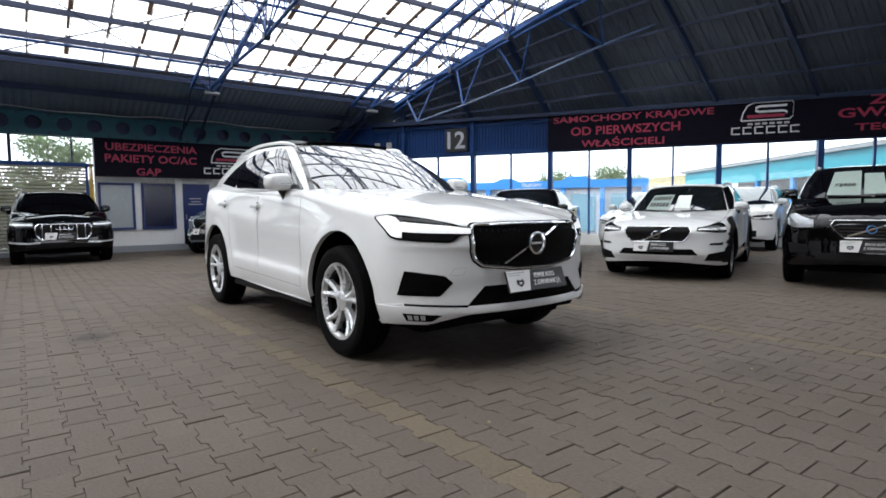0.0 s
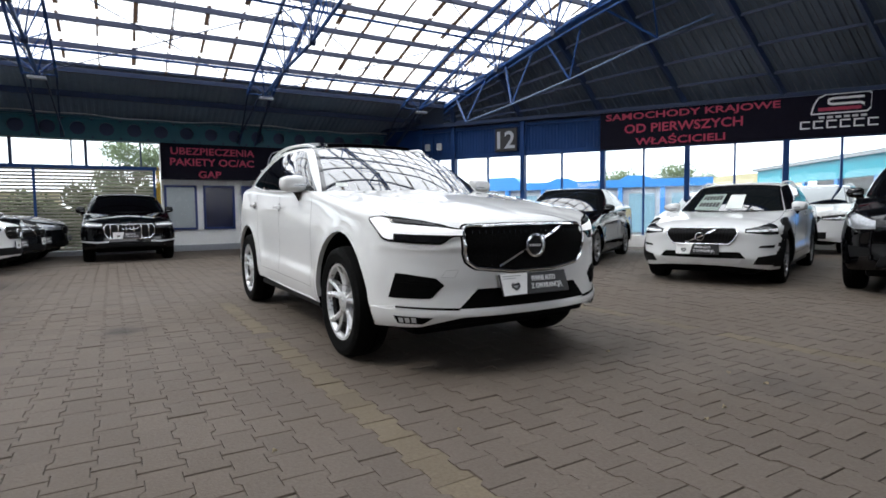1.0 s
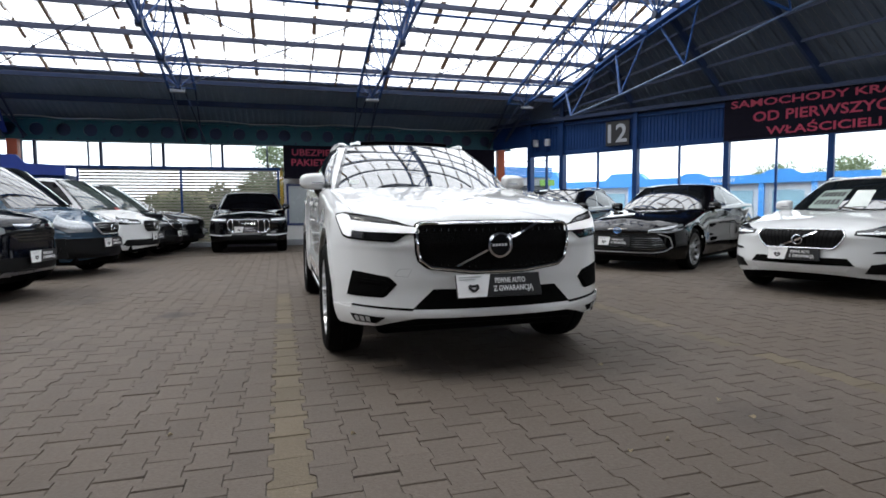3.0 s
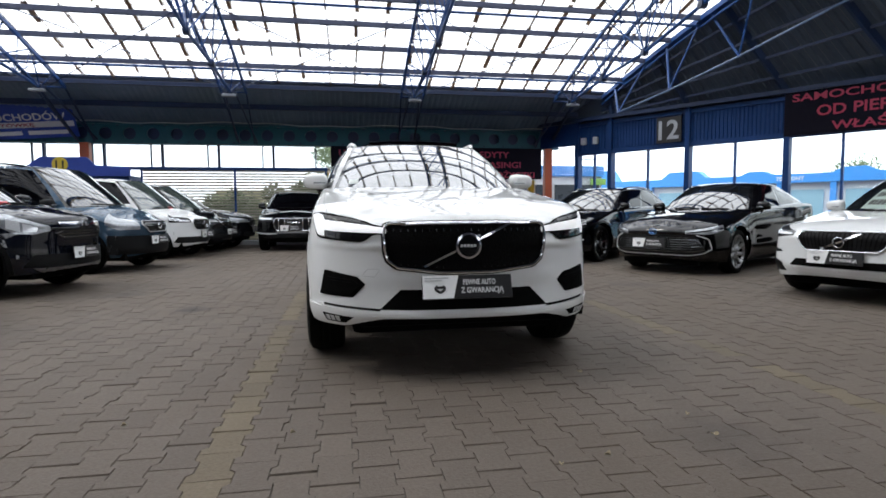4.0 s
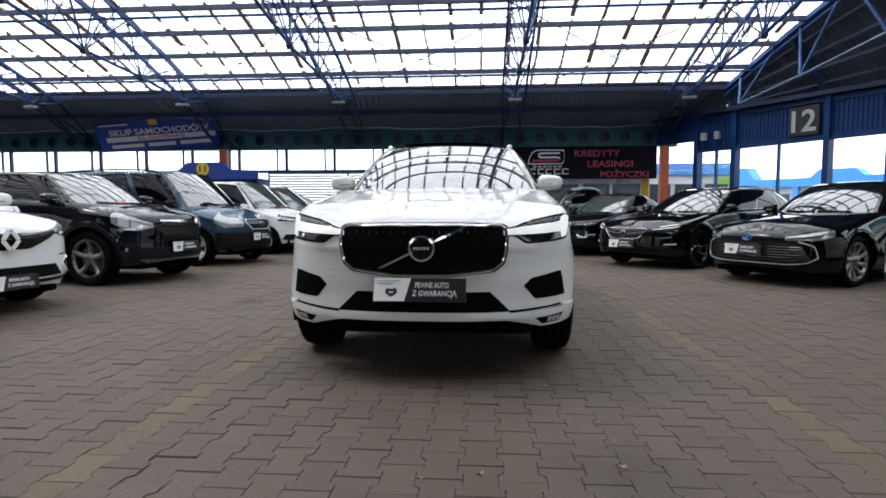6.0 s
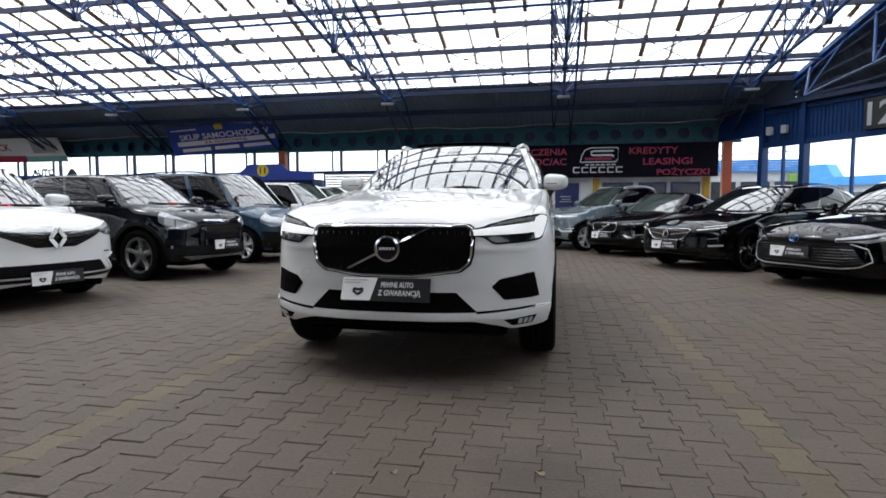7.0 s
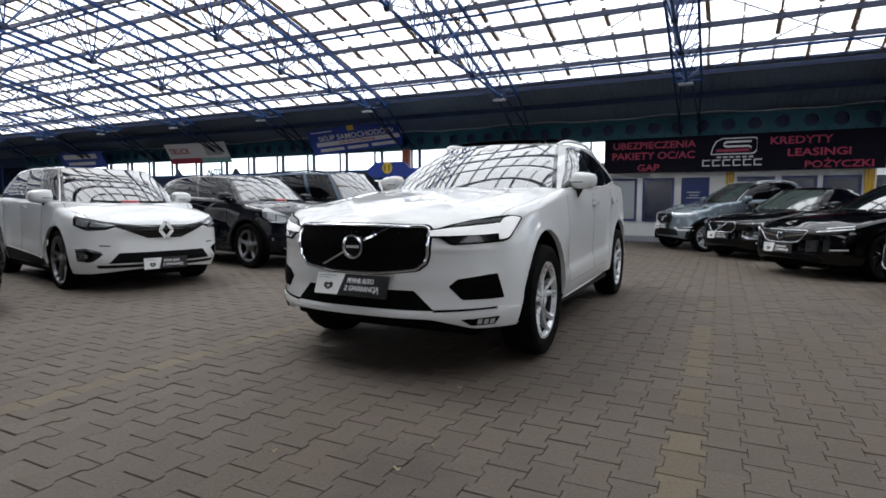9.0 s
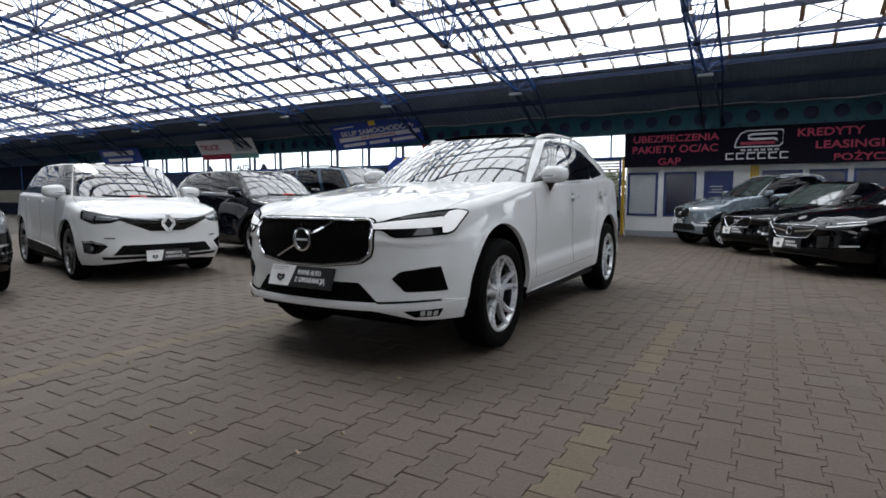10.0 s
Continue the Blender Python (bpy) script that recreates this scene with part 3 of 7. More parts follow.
# kiosk with the round number sign
kiosk = thing("kiosk", pose(-7.65, BACK - 0.9, 0), "blue kiosk with a pitched fascia beside the shutter", "kiosk")
part("body", boxed(-1.2, 1.2, 0.1, 1.0, 0, 1.98), blue_panel, kiosk)
bm = bmesh.new()
prof = [(-1.25, 1.95), (1.25, 1.95), (1.25, 2.2), (0.4, 2.24), (0.2, 2.45), (-0.9, 2.45), (-1.25, 2.2)]
va = [bm.verts.new((x, 0, z)) for x, z in prof]
vb = [bm.verts.new((x, 0.1, z)) for x, z in prof]
bm.faces.new(va), bm.faces.new(vb[::-1])
for i in range(len(prof)):
    bm.faces.new((va[i], vb[i], vb[(i + 1) % len(prof)], va[(i + 1) % len(prof)]))
part("fascia", bm, banner_blue, kiosk)
badge = part("number_disc", tube(bmesh.new(), (-0.43, -0.03, 2.25), (-0.43, 0.0, 2.25), 0.19, 32), sign_yellow, kiosk, "round yellow disc")
words("lettering", "11", 0.2, 0.2, pose(-0.43, -0.034, 2.25), black_paint, badge)

# ---- oblique glazed wall on the east ----
wall_e = thing("wall_east", SIDE, "oblique glazed wall with blue posts and header", "wall", "", "structure")
HEAD = 2.6
for a in [0.3] + POSTS:
    part("post", boxed(a - 0.062, a + 0.062, -0.14, 0.1, 0, 3.62, bevel=0.008), blue_panel, wall_e)
spans = list(zip([0.3] + POSTS, POSTS))
for a, b in spans:
    mid = (a + b) / 2
    part("mullion", boxed(mid - 0.025, mid + 0.025, -0.04, 0.04, 0.3, HEAD), blue_steel, wall_e)
    for u, v in ((a + 0.06, mid - 0.025), (mid + 0.025, b - 0.06)):
        part("pane", boxed(u, v, -0.006, 0.006, 0.3, HEAD), window_glass, wall_e).visible_shadow = False
    bm = corrugated(bmesh.new(), (a + 0.06, -0.05, 3.42), (b - 0.06, -0.05, 3.42), (b - 0.06, -0.05, HEAD + 0.1), (a + 0.06, -0.05, HEAD + 0.1), 0.09, 0.02)
    part("header_panel", bm, blue_panel, wall_e, "blue trapezoid header panel")
    part("header_rail", boxed(a + 0.06, b - 0.06, -0.09, 0.05, HEAD - 0.02, HEAD + 0.1), blue_panel, wall_e)
    part("header_rail", boxed(a + 0.06, b - 0.06, -0.09, 0.05, 3.42, 3.5), blue_panel, wall_e)
    part("header_sheet", boxed(a + 0.06, b - 0.06, -0.02, 0.05, 3.5, 3.62), blue_dark, wall_e)
    part("low_wall", boxed(a + 0.06, b - 0.06, -0.06, 0.08, 0, 0.3), white_paint, wall_e)
part("header_panel", boxed(-1.2, 0.23, -0.05, 0.02, 2.9, 3.62), blue_panel, wall_e)
part("top_rail", boxed(-1.3, 21.2, -0.2, 0.02, 3.56, 3.66), blue_dark, wall_e)
twelve = thing("number_sign", SIDE @ pose(3.12, -0.15, 3.05), "black panel with the white number twelve", "sign")
part("board", boxed(-0.33, 0.33, 0, 0.03, -0.33, 0.33), black_paint, twelve)
words("lettering", "12", 0.54, 0.5, pose(0, -0.006, 0), material("dull_white_paint", (0.42, 0.44, 0.48), 0.6, grain=0.2, scale=15, stain=0.3), twelve, bold=0.018)
for s in (0.55, 0.95):
    bx = part("junction_box", boxed(-0.07, 0.07, -0.1, 0, -0.1, 0.1, bevel=0.01), cable_mat)
    bx.matrix_world = SIDE @ pose(s, -0.09, 2.98)
    tagged(bx, "small pale junction box on the blue header", "junction box", "boxes on the header")
side_sign = thing("wall_banner", SIDE @ pose(0, -0.16, 0), "long black banner with red lettering above the windows", "banner")
part("board", boxed(5.8, 16.8, 0, 0.03, HEAD, 3.6), banner_black, side_sign)
for text, s, z, w, h in (("SAMOCHODY KRAJOWE", 7.95, 3.4, 4.0, 0.22), ("OD PIERWSZYCH", 7.8, 3.1, 2.75, 0.23), ("WŁAŚCICIELI", 7.75, 2.79, 2.1, 0.25)):
    words("lettering", text, w, h, pose(s, -0.006, z), banner_red, side_sign)
words("lettering", "Z 3", 0.8, 0.22, pose(13.6, -0.006, 3.46), banner_red, side_sign)
words("lettering", "GWARANCJĄ", 3.2, 0.3, pose(14.2, -0.006, 3.15), banner_red, side_sign)
words("lettering", "TECHNICZNĄ", 2.9, 0.22, pose(14.4, -0.006, 2.82), banner_red, side_sign)
logo(side_sign, pose(11.1, -0.006, 3.2), 1.5, banner_white, banner_red)

crack = bmesh.new()
prev = None
for i in range(30):
    p = Vector((-4.8 + 4.3 * i / 29, 7.55 + 1.2 * (i / 29) ** 0.8 + 0.02 * math.sin(i * 1.7), 0.004))
    if prev:
        beam(crack, prev, p, 0.016, 0.006)
    prev = p
tagged(part("settlement_joint", crack, joint_mat), "dark settled joint line across the pavers", "joint", kind="structure")

# closing walls added out of view, partly open to the yard to tune light
south = thing("wall_south", pose(0, SOUTH, 0), "unseen south side, its open bays sized to tune the light", "wall", "", "structure")
part("wall_sheet", boxed(-46, 22, 0, 0.15, 0, 2.0), sheet_mat, south)
part("wall_sheet", boxed(-46, 22, 0, 0.15, 3.1, 4.4), sheet_mat, south)
for i in range(9):
    part("column", boxed(16 - 7.5 * i, 16.25 - 7.5 * i, 0, 0.25, 2.0, 3.1), blue_steel, south)
west = part("wall_west", boxed(WEST - 0.15, WEST, SOUTH, BACK, 0, 3.0), sheet_mat)
tagged(west, "plain grey sheet wall at the far end of the hall", "wall", kind="structure")
# unseen gable, added to keep bright sky out of the windscreen reflections
bm = bmesh.new()
ys = [BACK - (BACK - SOUTH) * i / 24 for i in range(25)]
va, vb = [[bm.verts.new((x, y, z)) for y, z in [(y, vault(y) - 0.02) for y in ys] + [(SOUTH, 3.0), (BACK, 3.0)]] for x in (WEST, WEST - 0.12)]
bm.faces.new(va), bm.faces.new(vb[::-1])
tagged(part("gable_west", bm, sheet_mat), "unseen grey sheet gable added to block the sky at the far end", "wall", kind="structure")

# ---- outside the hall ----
# leaf green paled to stand for haze and glare over the far trees
far_leaf = material("glare_pale_leaf", (0.2, 0.27, 0.13), 0.6, grain=0.4, scale=3, spread=0.4)
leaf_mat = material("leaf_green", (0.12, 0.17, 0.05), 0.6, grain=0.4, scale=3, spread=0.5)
bark_mat = material("bark", (0.12, 0.09, 0.06), 0.9, grain=0.5, scale=20, bump=0.5)
fascia_blue = material("bright_blue_fascia", (0.05, 0.3, 0.8), 0.4, grain=0.15, scale=6, stain=0.2)
fascia_cyan = material("cyan_fascia", (0.02, 0.33, 0.43), 0.4, grain=0.15, scale=6, stain=0.2)
cream_wall = material("cream_wall", (0.62, 0.55, 0.34), 0.7, grain=0.15, scale=6, stain=0.2)
stall_white = material("white_stall_wall", (0.7, 0.72, 0.74), 0.6, grain=0.15, scale=8, stain=0.25)
shutter_blue = material("blue_shutter", (0.28, 0.48, 0.6), 0.4, grain=0.2, scale=10)
# one dark tone for shaded insides, stall fronts, windows and the awning rod
dark_room = material("dark_inside_tone", (0.04, 0.05, 0.06), 0.3, grain=0.3, scale=6)
sign_green = material("green_sign", (0.25, 0.5, 0.08), 0.4, grain=0.1, scale=10)
roof_grey = material("grey_roof_edge", (0.3, 0.32, 0.34), 0.5, grain=0.2, scale=8)


def leaves(bm, centre, radius, count, rng, size=0.12):
    for _ in range(count):
        v = Vector((rng.gauss(0, 1), rng.gauss(0, 1), rng.gauss(0, 0.8)))
        v = v.normalized() * radius * rng.random() ** 0.45
        p = Vector(centre) + v
        a, b = Vector((rng.gauss(0, 1), rng.gauss(0, 1), rng.gauss(0, 1))).normalized() * size, Vector((rng.gauss(0, 1), rng.gauss(0, 1), rng.gauss(0, 1))).normalized() * size * 0.6
        bm.faces.new([bm.verts.new(p + q) for q in (a, b, -a, -b)])


def tree(x, y, height, spread, seed):
    rng = random.Random(seed)
    th = thing("tree", pose(x, y, -0.03), "leafy green tree beyond the hall", "tree", "trees outside")
    bm = bmesh.new()
    tube(bm, (0, 0, 0), (0, 0, height * 0.55), 0.14 * height / 5, 8, 0.07 * height / 5)
    tips = []
    for i in range(9):
        a = i * 2.4
        q = Vector((math.cos(a) * spread * rng.uniform(0.35, 0.8), math.sin(a) * spread * rng.uniform(0.35, 0.8), height * rng.uniform(0.5, 0.92)))
        tube(bm, (0, 0, height * rng.uniform(0.3, 0.5)), q, 0.045 * height / 5, 6, 0.015)
        tips.append(q)
    part("trunk", bm, bark_mat, th)
    bm = bmesh.new()
    for q in tips + [Vector((0, 0, height * 0.85))]:
        leaves(bm, q, spread * rng.uniform(0.3, 0.5), 420, rng, 0.1 * height / 5)
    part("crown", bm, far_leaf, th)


for x, y, h, r, sd in ((33.6, 21.7, 4.2, 2.0, 1), (36.0, 20.5, 3.8, 1.8, 2), (30.5, 24.5, 3.9, 1.9, 3), (-1.5, 30.0, 5.0, 2.2, 5), (10.4, 27.0, 3.4, 1.5, 7)):
    tree(x, y, h, r, sd)
rng = random.Random(9)
bm = bmesh.new()
for i in range(60):
    k = i / 59
    leaves(bm, (-7.2 + i * 0.12, 14.6 + rng.uniform(-0.3, 0.3), rng.uniform(0.2, 1.15 + 0.8 * k)), 0.42, 200, rng, 0.1)
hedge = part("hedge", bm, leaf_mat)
tagged(hedge, "green hedge behind the slatted shutter", "hedge", kind="stuff")
board = part("yellow_container", boxed(-5.2, -3.6, 15.4, 16.4, -0.03, 1.75, bevel=0.02), cream_wall)
tagged(board, "pale yellow container behind the shutter", "container")

# row of market stalls with a blue fascia, parallel to the glazed wall
stalls = thing("market_stalls", SIDE @ pose(0, 7.0, 0), "white market stalls with a bright blue fascia", "building")
part("wall", boxed(-9, 8.5, 0.2, 3.0, -0.03, 1.87), stall_white, stalls)
bm = bmesh.new()
box(bm, -9, 8.5, 0, 0.2, 1.84, 2.14)
part("fascia", bm, fascia_blue, stalls)
for a, b, h in ((-.5, 1.2, 2.4), (2.4, 3.45, 2.28), (-4.6, -2.5, 2.62), (5.2, 6.4, 2.3)):
    bm = bmesh.new()
    prof = [(a, 2.14), (b, 2.14), (b - 0.3, h), (a + 0.3, h)]
    va, vb = [bm.verts.new((x, 0.02, z)) for x, z in prof], [bm.verts.new((x, 0.6, z)) for x, z in prof]
    bm.faces.new(va), bm.faces.new(vb[::-1])
    for i in range(4):
        bm.faces.new((va[i], vb[i], vb[(i + 1) % 4], va[(i + 1) % 4]))
    part("gable", bm, fascia_blue, stalls)
for i in range(11):
    x = -8.4 + i * 1.55
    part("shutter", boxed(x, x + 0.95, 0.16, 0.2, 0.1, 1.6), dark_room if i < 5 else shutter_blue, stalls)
    part("pillar", boxed(x + 1.15, x + 1.32, 0.02, 0.2, 0, 1.84), fascia_blue, stalls)
words("lettering", "TELEFONY", 0.85, 0.13, pose(4.0, -0.005, 1.98), banner_white, stalls)

# big cyan canopy further south-east
d = Vector((26.7 - 15.0, 11.4 + 4.2, 0))
canopy = thing("market_canopy", pose(15.0, -4.2, 0, 0, 0, math.degrees(math.atan2(d.y, d.x))), "long market hall with a cyan fascia", "building")
part("fascia", boxed(0, d.length, -0.1, 0.1, 2.1, 2.85), fascia_cyan, canopy)
part("roof", boxed(-0.2, d.length + 0.3, -3.0, 0.25, 2.85, 3.0), roof_grey, canopy)
# dark colour stands for the shade inside the market hall
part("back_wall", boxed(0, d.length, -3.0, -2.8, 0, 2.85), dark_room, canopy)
for i in range(8):
    part("column", boxed(0.6 + i * 2.4, 0.78 + i * 2.4, -0.08, 0.08, 0, 2.1), fascia_blue, canopy)
cream = thing("cream_building", pose(34.5, 16.5, 0, 0, 0, -60), "cream building with a curved parapet", "building")
bm = bmesh.new()
pts = [(-3.2 + 6.4 * i / 20, 2.75 + 0.55 * math.sin(math.pi * min(1, (i / 20) * 0.62 + 0.1)) ) for i in range(21)]
va = [bm.verts.new((x, 0, z)) for x, z in pts]
vb = [bm.verts.new((x, 0, 0)) for x, z in pts]
vc = [bm.verts.new((x, 2.5, z)) for x, z in pts]
for i in range(20):
    bm.faces.new((vb[i], vb[i + 1], va[i + 1], va[i]))
    bm.faces.new((va[i], va[i + 1], vc[i + 1], vc[i]))
part("wall", bm, cream_wall, cream)
kiosk2 = thing("white_stall", pose(20.0, 11.6, 0, 0, 0, -55), "white stall with a cyan sloping roof", "building")
part("wall", boxed(-1.3, 1.3, 0.2, 2.2, -0.03, 1.5), stall_white, kiosk2)
bm = bmesh.new()
prof = [(-0.2, 1.45), (2.4, 1.95), (2.4, 2.0), (-0.2, 1.52)]
va, vb = [bm.verts.new((-1.5, y, z)) for y, z in prof], [bm.verts.new((1.5, y, z)) for y, z in prof]
bm.faces.new(va), bm.faces.new(vb[::-1])
for i in range(4):
    bm.faces.new((va[i], vb[i], vb[(i + 1) % 4], va[(i + 1) % 4]))
part("roof", bm, fascia_cyan, kiosk2)

# blue booth behind the corner of the hall
booth = thing("market_booth", pose(6.9, 13.0, 0), "white booth with a ribbed blue fascia behind the corner", "building")
part("wall", boxed(-1.5, 1.4, 0.1, 1.5, -0.03, 2.16), stall_white, booth)
for i in range(5):
    part("fascia_board", boxed(-1.55, 1.45, 0.0, 0.1, 2.14 + 0.075 * i, 2.205 + 0.075 * i), fascia_blue, booth)
for a, b in ((-1.3, -0.5), (-0.35, 0.45), (0.6, 1.3)):
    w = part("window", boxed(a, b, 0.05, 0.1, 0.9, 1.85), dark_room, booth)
    part("window_frame", boxed(a - 0.05, b + 0.05, 0.06, 0.1, 1.85, 1.91), stall_white, w)
part("awning_rod", tube(bmesh.new(), (-1.5, -0.05, 2.62), (1.3, -0.05, 2.75), 0.015, 6), dark_room, booth)
part("green_sign", boxed(0.93, 1.5, -0.06, -0.01, 1.84, 2.06), sign_green, booth)

# ---- cars ----
import collections
import functools

from mathutils.bvhtree import BVHTree


def car_paint(name, color, rough=0.28, metal=0.0):
    return material(name, color, rough, metal, grain=0.03, scale=3.0, coat=1.0, stain=0.05, stain_scale=1.2, spec=0.0)


tyre_mat = material("tyre_rubber", (0.0035, 0.0035, 0.0035), 0.75, grain=0.4, scale=60, bump=0.3, spec=0.07)
rim_silver = material("silver_alloy", (0.72, 0.73, 0.74), 0.3, 0.6, grain=0.2, scale=40)
rim_dark = material("dark_alloy", (0.26, 0.26, 0.265), 0.3, 0.8, grain=0.2, scale=40)
dark_chrome = material("dark_chrome", (0.22, 0.225, 0.23), 0.15, 1.0, grain=0.05, scale=20)
black_rim = material("black_alloy", (0.006, 0.006, 0.007), 0.2, grain=0.1, scale=30, coat=0.5)
brake_mat = material("brake_steel", (0.12, 0.115, 0.11), 0.45, 0.8, grain=0.3, scale=40)
chrome = material("chrome", (0.75, 0.76, 0.78), 0.08, 1.0, grain=0.05, scale=20)
gloss_black = material("gloss_black", (0.003, 0.003, 0.0035), 0.12, grain=0.1, scale=20, coat=0.6)
trim_black = material("black_plastic", (0.006, 0.006, 0.0065), 0.6, grain=0.3, scale=80, bump=0.1, spec=0.15)
under_black = material("underbody_black", (0.003, 0.003, 0.003), 0.9, grain=0.4, scale=30, spec=0.05)
car_glass = material("dark_car_glass", (0.004, 0.005, 0.005), 0.012, grain=0.0, ior=2.5, coat=0.6)
tint_glass = material("tinted_car_glass", (0.002, 0.002, 0.003), 0.02, ior=1.33)
# opaque pale base stands for reflected skylight and the cabin behind the glass
pale_glass = material("reflection_pale_glass", (0.07, 0.088, 0.08), 0.012, grain=0.5, scale=2.5, ior=2.5, coat=0.5)
lamp_clear = material("clear_lamp_cover", (0.42, 0.44, 0.46), 0.15, 0.55, grain=1.0, scale=28, coat=1.0)
lamp_dark = material("dark_lamp_housing", (0.008, 0.008, 0.009), 0.14, 0.0, grain=0.5, scale=45, coat=0.5, spec=0.2)
lamp_chrome = material("lamp_reflector", (0.8, 0.82, 0.84), 0.15, 0.4, grain=0.4, scale=50, coat=0.5)
silver_trim = material("silver_trim", (0.74, 0.75, 0.75), 0.32, 0.4, grain=0.15, scale=30)
plate_white = material("white_plate_print", (0.86, 0.86, 0.85), 0.4, grain=0.04, scale=20, coat=0.3)
plate_black = material("black_plate_print", (0.013, 0.013, 0.014), 0.4, grain=0.15, scale=20)
paper_mat = material("paper_sheet", (0.62, 0.66, 0.63), 0.7, grain=0.1, scale=10)
red_plastic = material("red_plastic", (0.55, 0.05, 0.06), 0.4, grain=0.1, scale=20)
drl_mat = material("white_light_guide", (0.9, 0.91, 0.93), 0.3, grain=0.05, scale=20)


def curve(pts):
    """A smooth monotone curve through a few (t, value) pairs."""
    t = np.array([p[0] for p in pts], float)
    v = np.array([p[1] for p in pts], float)
    h, d = np.diff(t), np.diff(v) / np.diff(t)
    m = np.zeros_like(v)
    m[0], m[-1] = d[0], d[-1]
    for i in range(1, len(v) - 1):
        m[i] = 0 if d[i - 1] * d[i] <= 0 else 2 * d[i - 1] * d[i] / (d[i - 1] + d[i])

    def f(x):
        x = min(max(x, t[0]), t[-1])
        i = min(int(np.searchsorted(t, x, "right")) - 1, len(h) - 1)
        s = (x - t[i]) / h[i]
        return float(v[i] * (1 + 2 * s) * (1 - s) ** 2 + v[i + 1] * s * s * (3 - 2 * s) + h[i] * (m[i] * s * (1 - s) ** 2 + m[i + 1] * s * s * (s - 1)))
    return f


def ease(a, b, t):
    """0 below a, 1 above b, smooth between."""
    t = min(max((t - a) / (b - a), 0.0), 1.0)
    return t * t * (3 - 2 * t)


class HeroSkin:
    """The white SUV's skin: a belt of panels drawn round its plan, a bonnet filled in from the belt's rim, and a cabin on top."""
    y0, L, hw, axles, wheel_z, opening = -2.41, 4.82, 0.97, (-1.453, 1.49), 0.39, 0.488
    nose_y, cowl_y, foot_y, deck, fine, NW, NH = -2.343, -.97, -.68, -.06, (.016, .022), 54, 22
    roof_crown = 0.032
    A, FRONT, REAR = 0.93, (-1.74, 0.67, 2.35), (1.82, 0.5, 2.8)

    def __init__(self):
        self.nose_in = curve([(.28, .075), (.34, .02), (.39, .0), (.43, .008), (.52, .016), (.6, .01), (.68, .014), (.755, .012), (.785, .0), (.85, .004), (.9, .018), (.925, .036), (.94, .065)])
        self.rim_front = curve([(0, .955), (.3, .952), (.5, .928), (.66, .93), (.85, .962), (1.05, 1.0), (1.3, 1.033)])
        self.rim_side = curve([(-1.75, 1.035), (-1.45, 1.075), (-1.0, 1.14), (-.7, 1.178), (-.3, 1.196), (.5, 1.235), (1.1, 1.28), (1.45, 1.3), (1.8, 1.29), (2.1, 1.24)])
        self.crown = curve([(-2.35, .955), (-2.25, .985), (-2.1, 1.018), (-1.75, 1.08), (-1.25, 1.155), (-.95, 1.19)])
        self.low = curve([(-2.41, .375), (-2.36, .37), (-2.29, .34), (-2.2, .305), (-1.95, .305), (-1.0, .31), (0.0, .32), (.95, .345), (1.9, .37), (2.15, .42), (2.35, .5)])

    def plan(self):
        """Points round half the plan as (x share, y, front share, rear share), evenly spaced."""
        dense = []
        yf, bf, nf = self.FRONT
        yr, br, nr = self.REAR
        for i in range(400):
            a = math.pi / 2 * i / 400
            dense.append((math.sin(a) ** (2 / nf), yf, math.cos(a) ** (2 / nf), 0.0))
        for i in range(400):
            dense.append((1.0, yf + (yr - yf) * i / 400, 0.0, 0.0))
        for i in range(401):
            a = math.pi / 2 * i / 400
            dense.append((max(math.cos(a), 0.0) ** (2 / nr), yr, 0.0, math.sin(a) ** (2 / nr)))
        q = np.array(dense)
        x, y = q[:, 0] * self.A, q[:, 1] - q[:, 2] * bf + q[:, 3] * br
        d = np.concatenate([[0], np.cumsum(np.hypot(np.diff(x), np.diff(y)))])
        self.total = d[-1]
        at = np.concatenate([np.arange(0, 2.9, self.fine[0]), np.arange(2.9, d[-1] - .01, self.fine[1]), [d[-1]]])
        return [(s, *[float(np.interp(s, d, q[:, k])) for k in range(4)], float(np.interp(s, d, y))) for s in at]

    def side_in(self, y, z, zt):
        """How far the flank lies inside the plan's half width."""
        if z > .5:
            t = (z - .5) / (zt - .5)
            d = .004 + .04 * max(t, 0) ** 2.2 + .03 * (max(0.0, z - zt + .05) / .05) ** 2
        else:
            d = .004 + .03 * ((.5 - z) / .18) ** 2
        door = ease(-1.02, -.72, y) * (1 - ease(.82, 1.0, y))
        zc = .575 + .04 * (y + .7)
        d += door * .018 * ((1 - ease(zc, zc + .36, z)) if z > zc else 1 - ease(0.0, .075 + .03 * ease(-.7, .9, y), zc - z))
        for ax in self.axles:
            r = math.hypot(y - ax, z - self.wheel_z)
            d -= .004 * (1 - ease(self.opening + .03, self.opening + .08, r)) + .014 * math.exp(-((r - self.opening) / .2) ** 2)
        d -= .014 * math.exp(-((y - 1.5) / .55) ** 2) * math.exp(-((z - 1.06) / .14) ** 2)
        return d

    def rim(self, s, y):
        k = ease(self.y0 + .51, self.y0 + .71, y)
        return self.rim_front(s) * (1 - k) + self.rim_side(y) * k

    def belt_point(self, col, w):
        s, cx, yb, cf, cr, y = col
        zt, zb = self.rim(s, y), self.low(y)
        z = zb + (zt - zb) * w
        k = z + (.94 - zt) * ease(.6, 1.0, w)
        lean = (.05 * max(0.0, w - .72)) * ease(.4, .9, cx)
        x = cx * (self.A - self.side_in(y, z, zt))
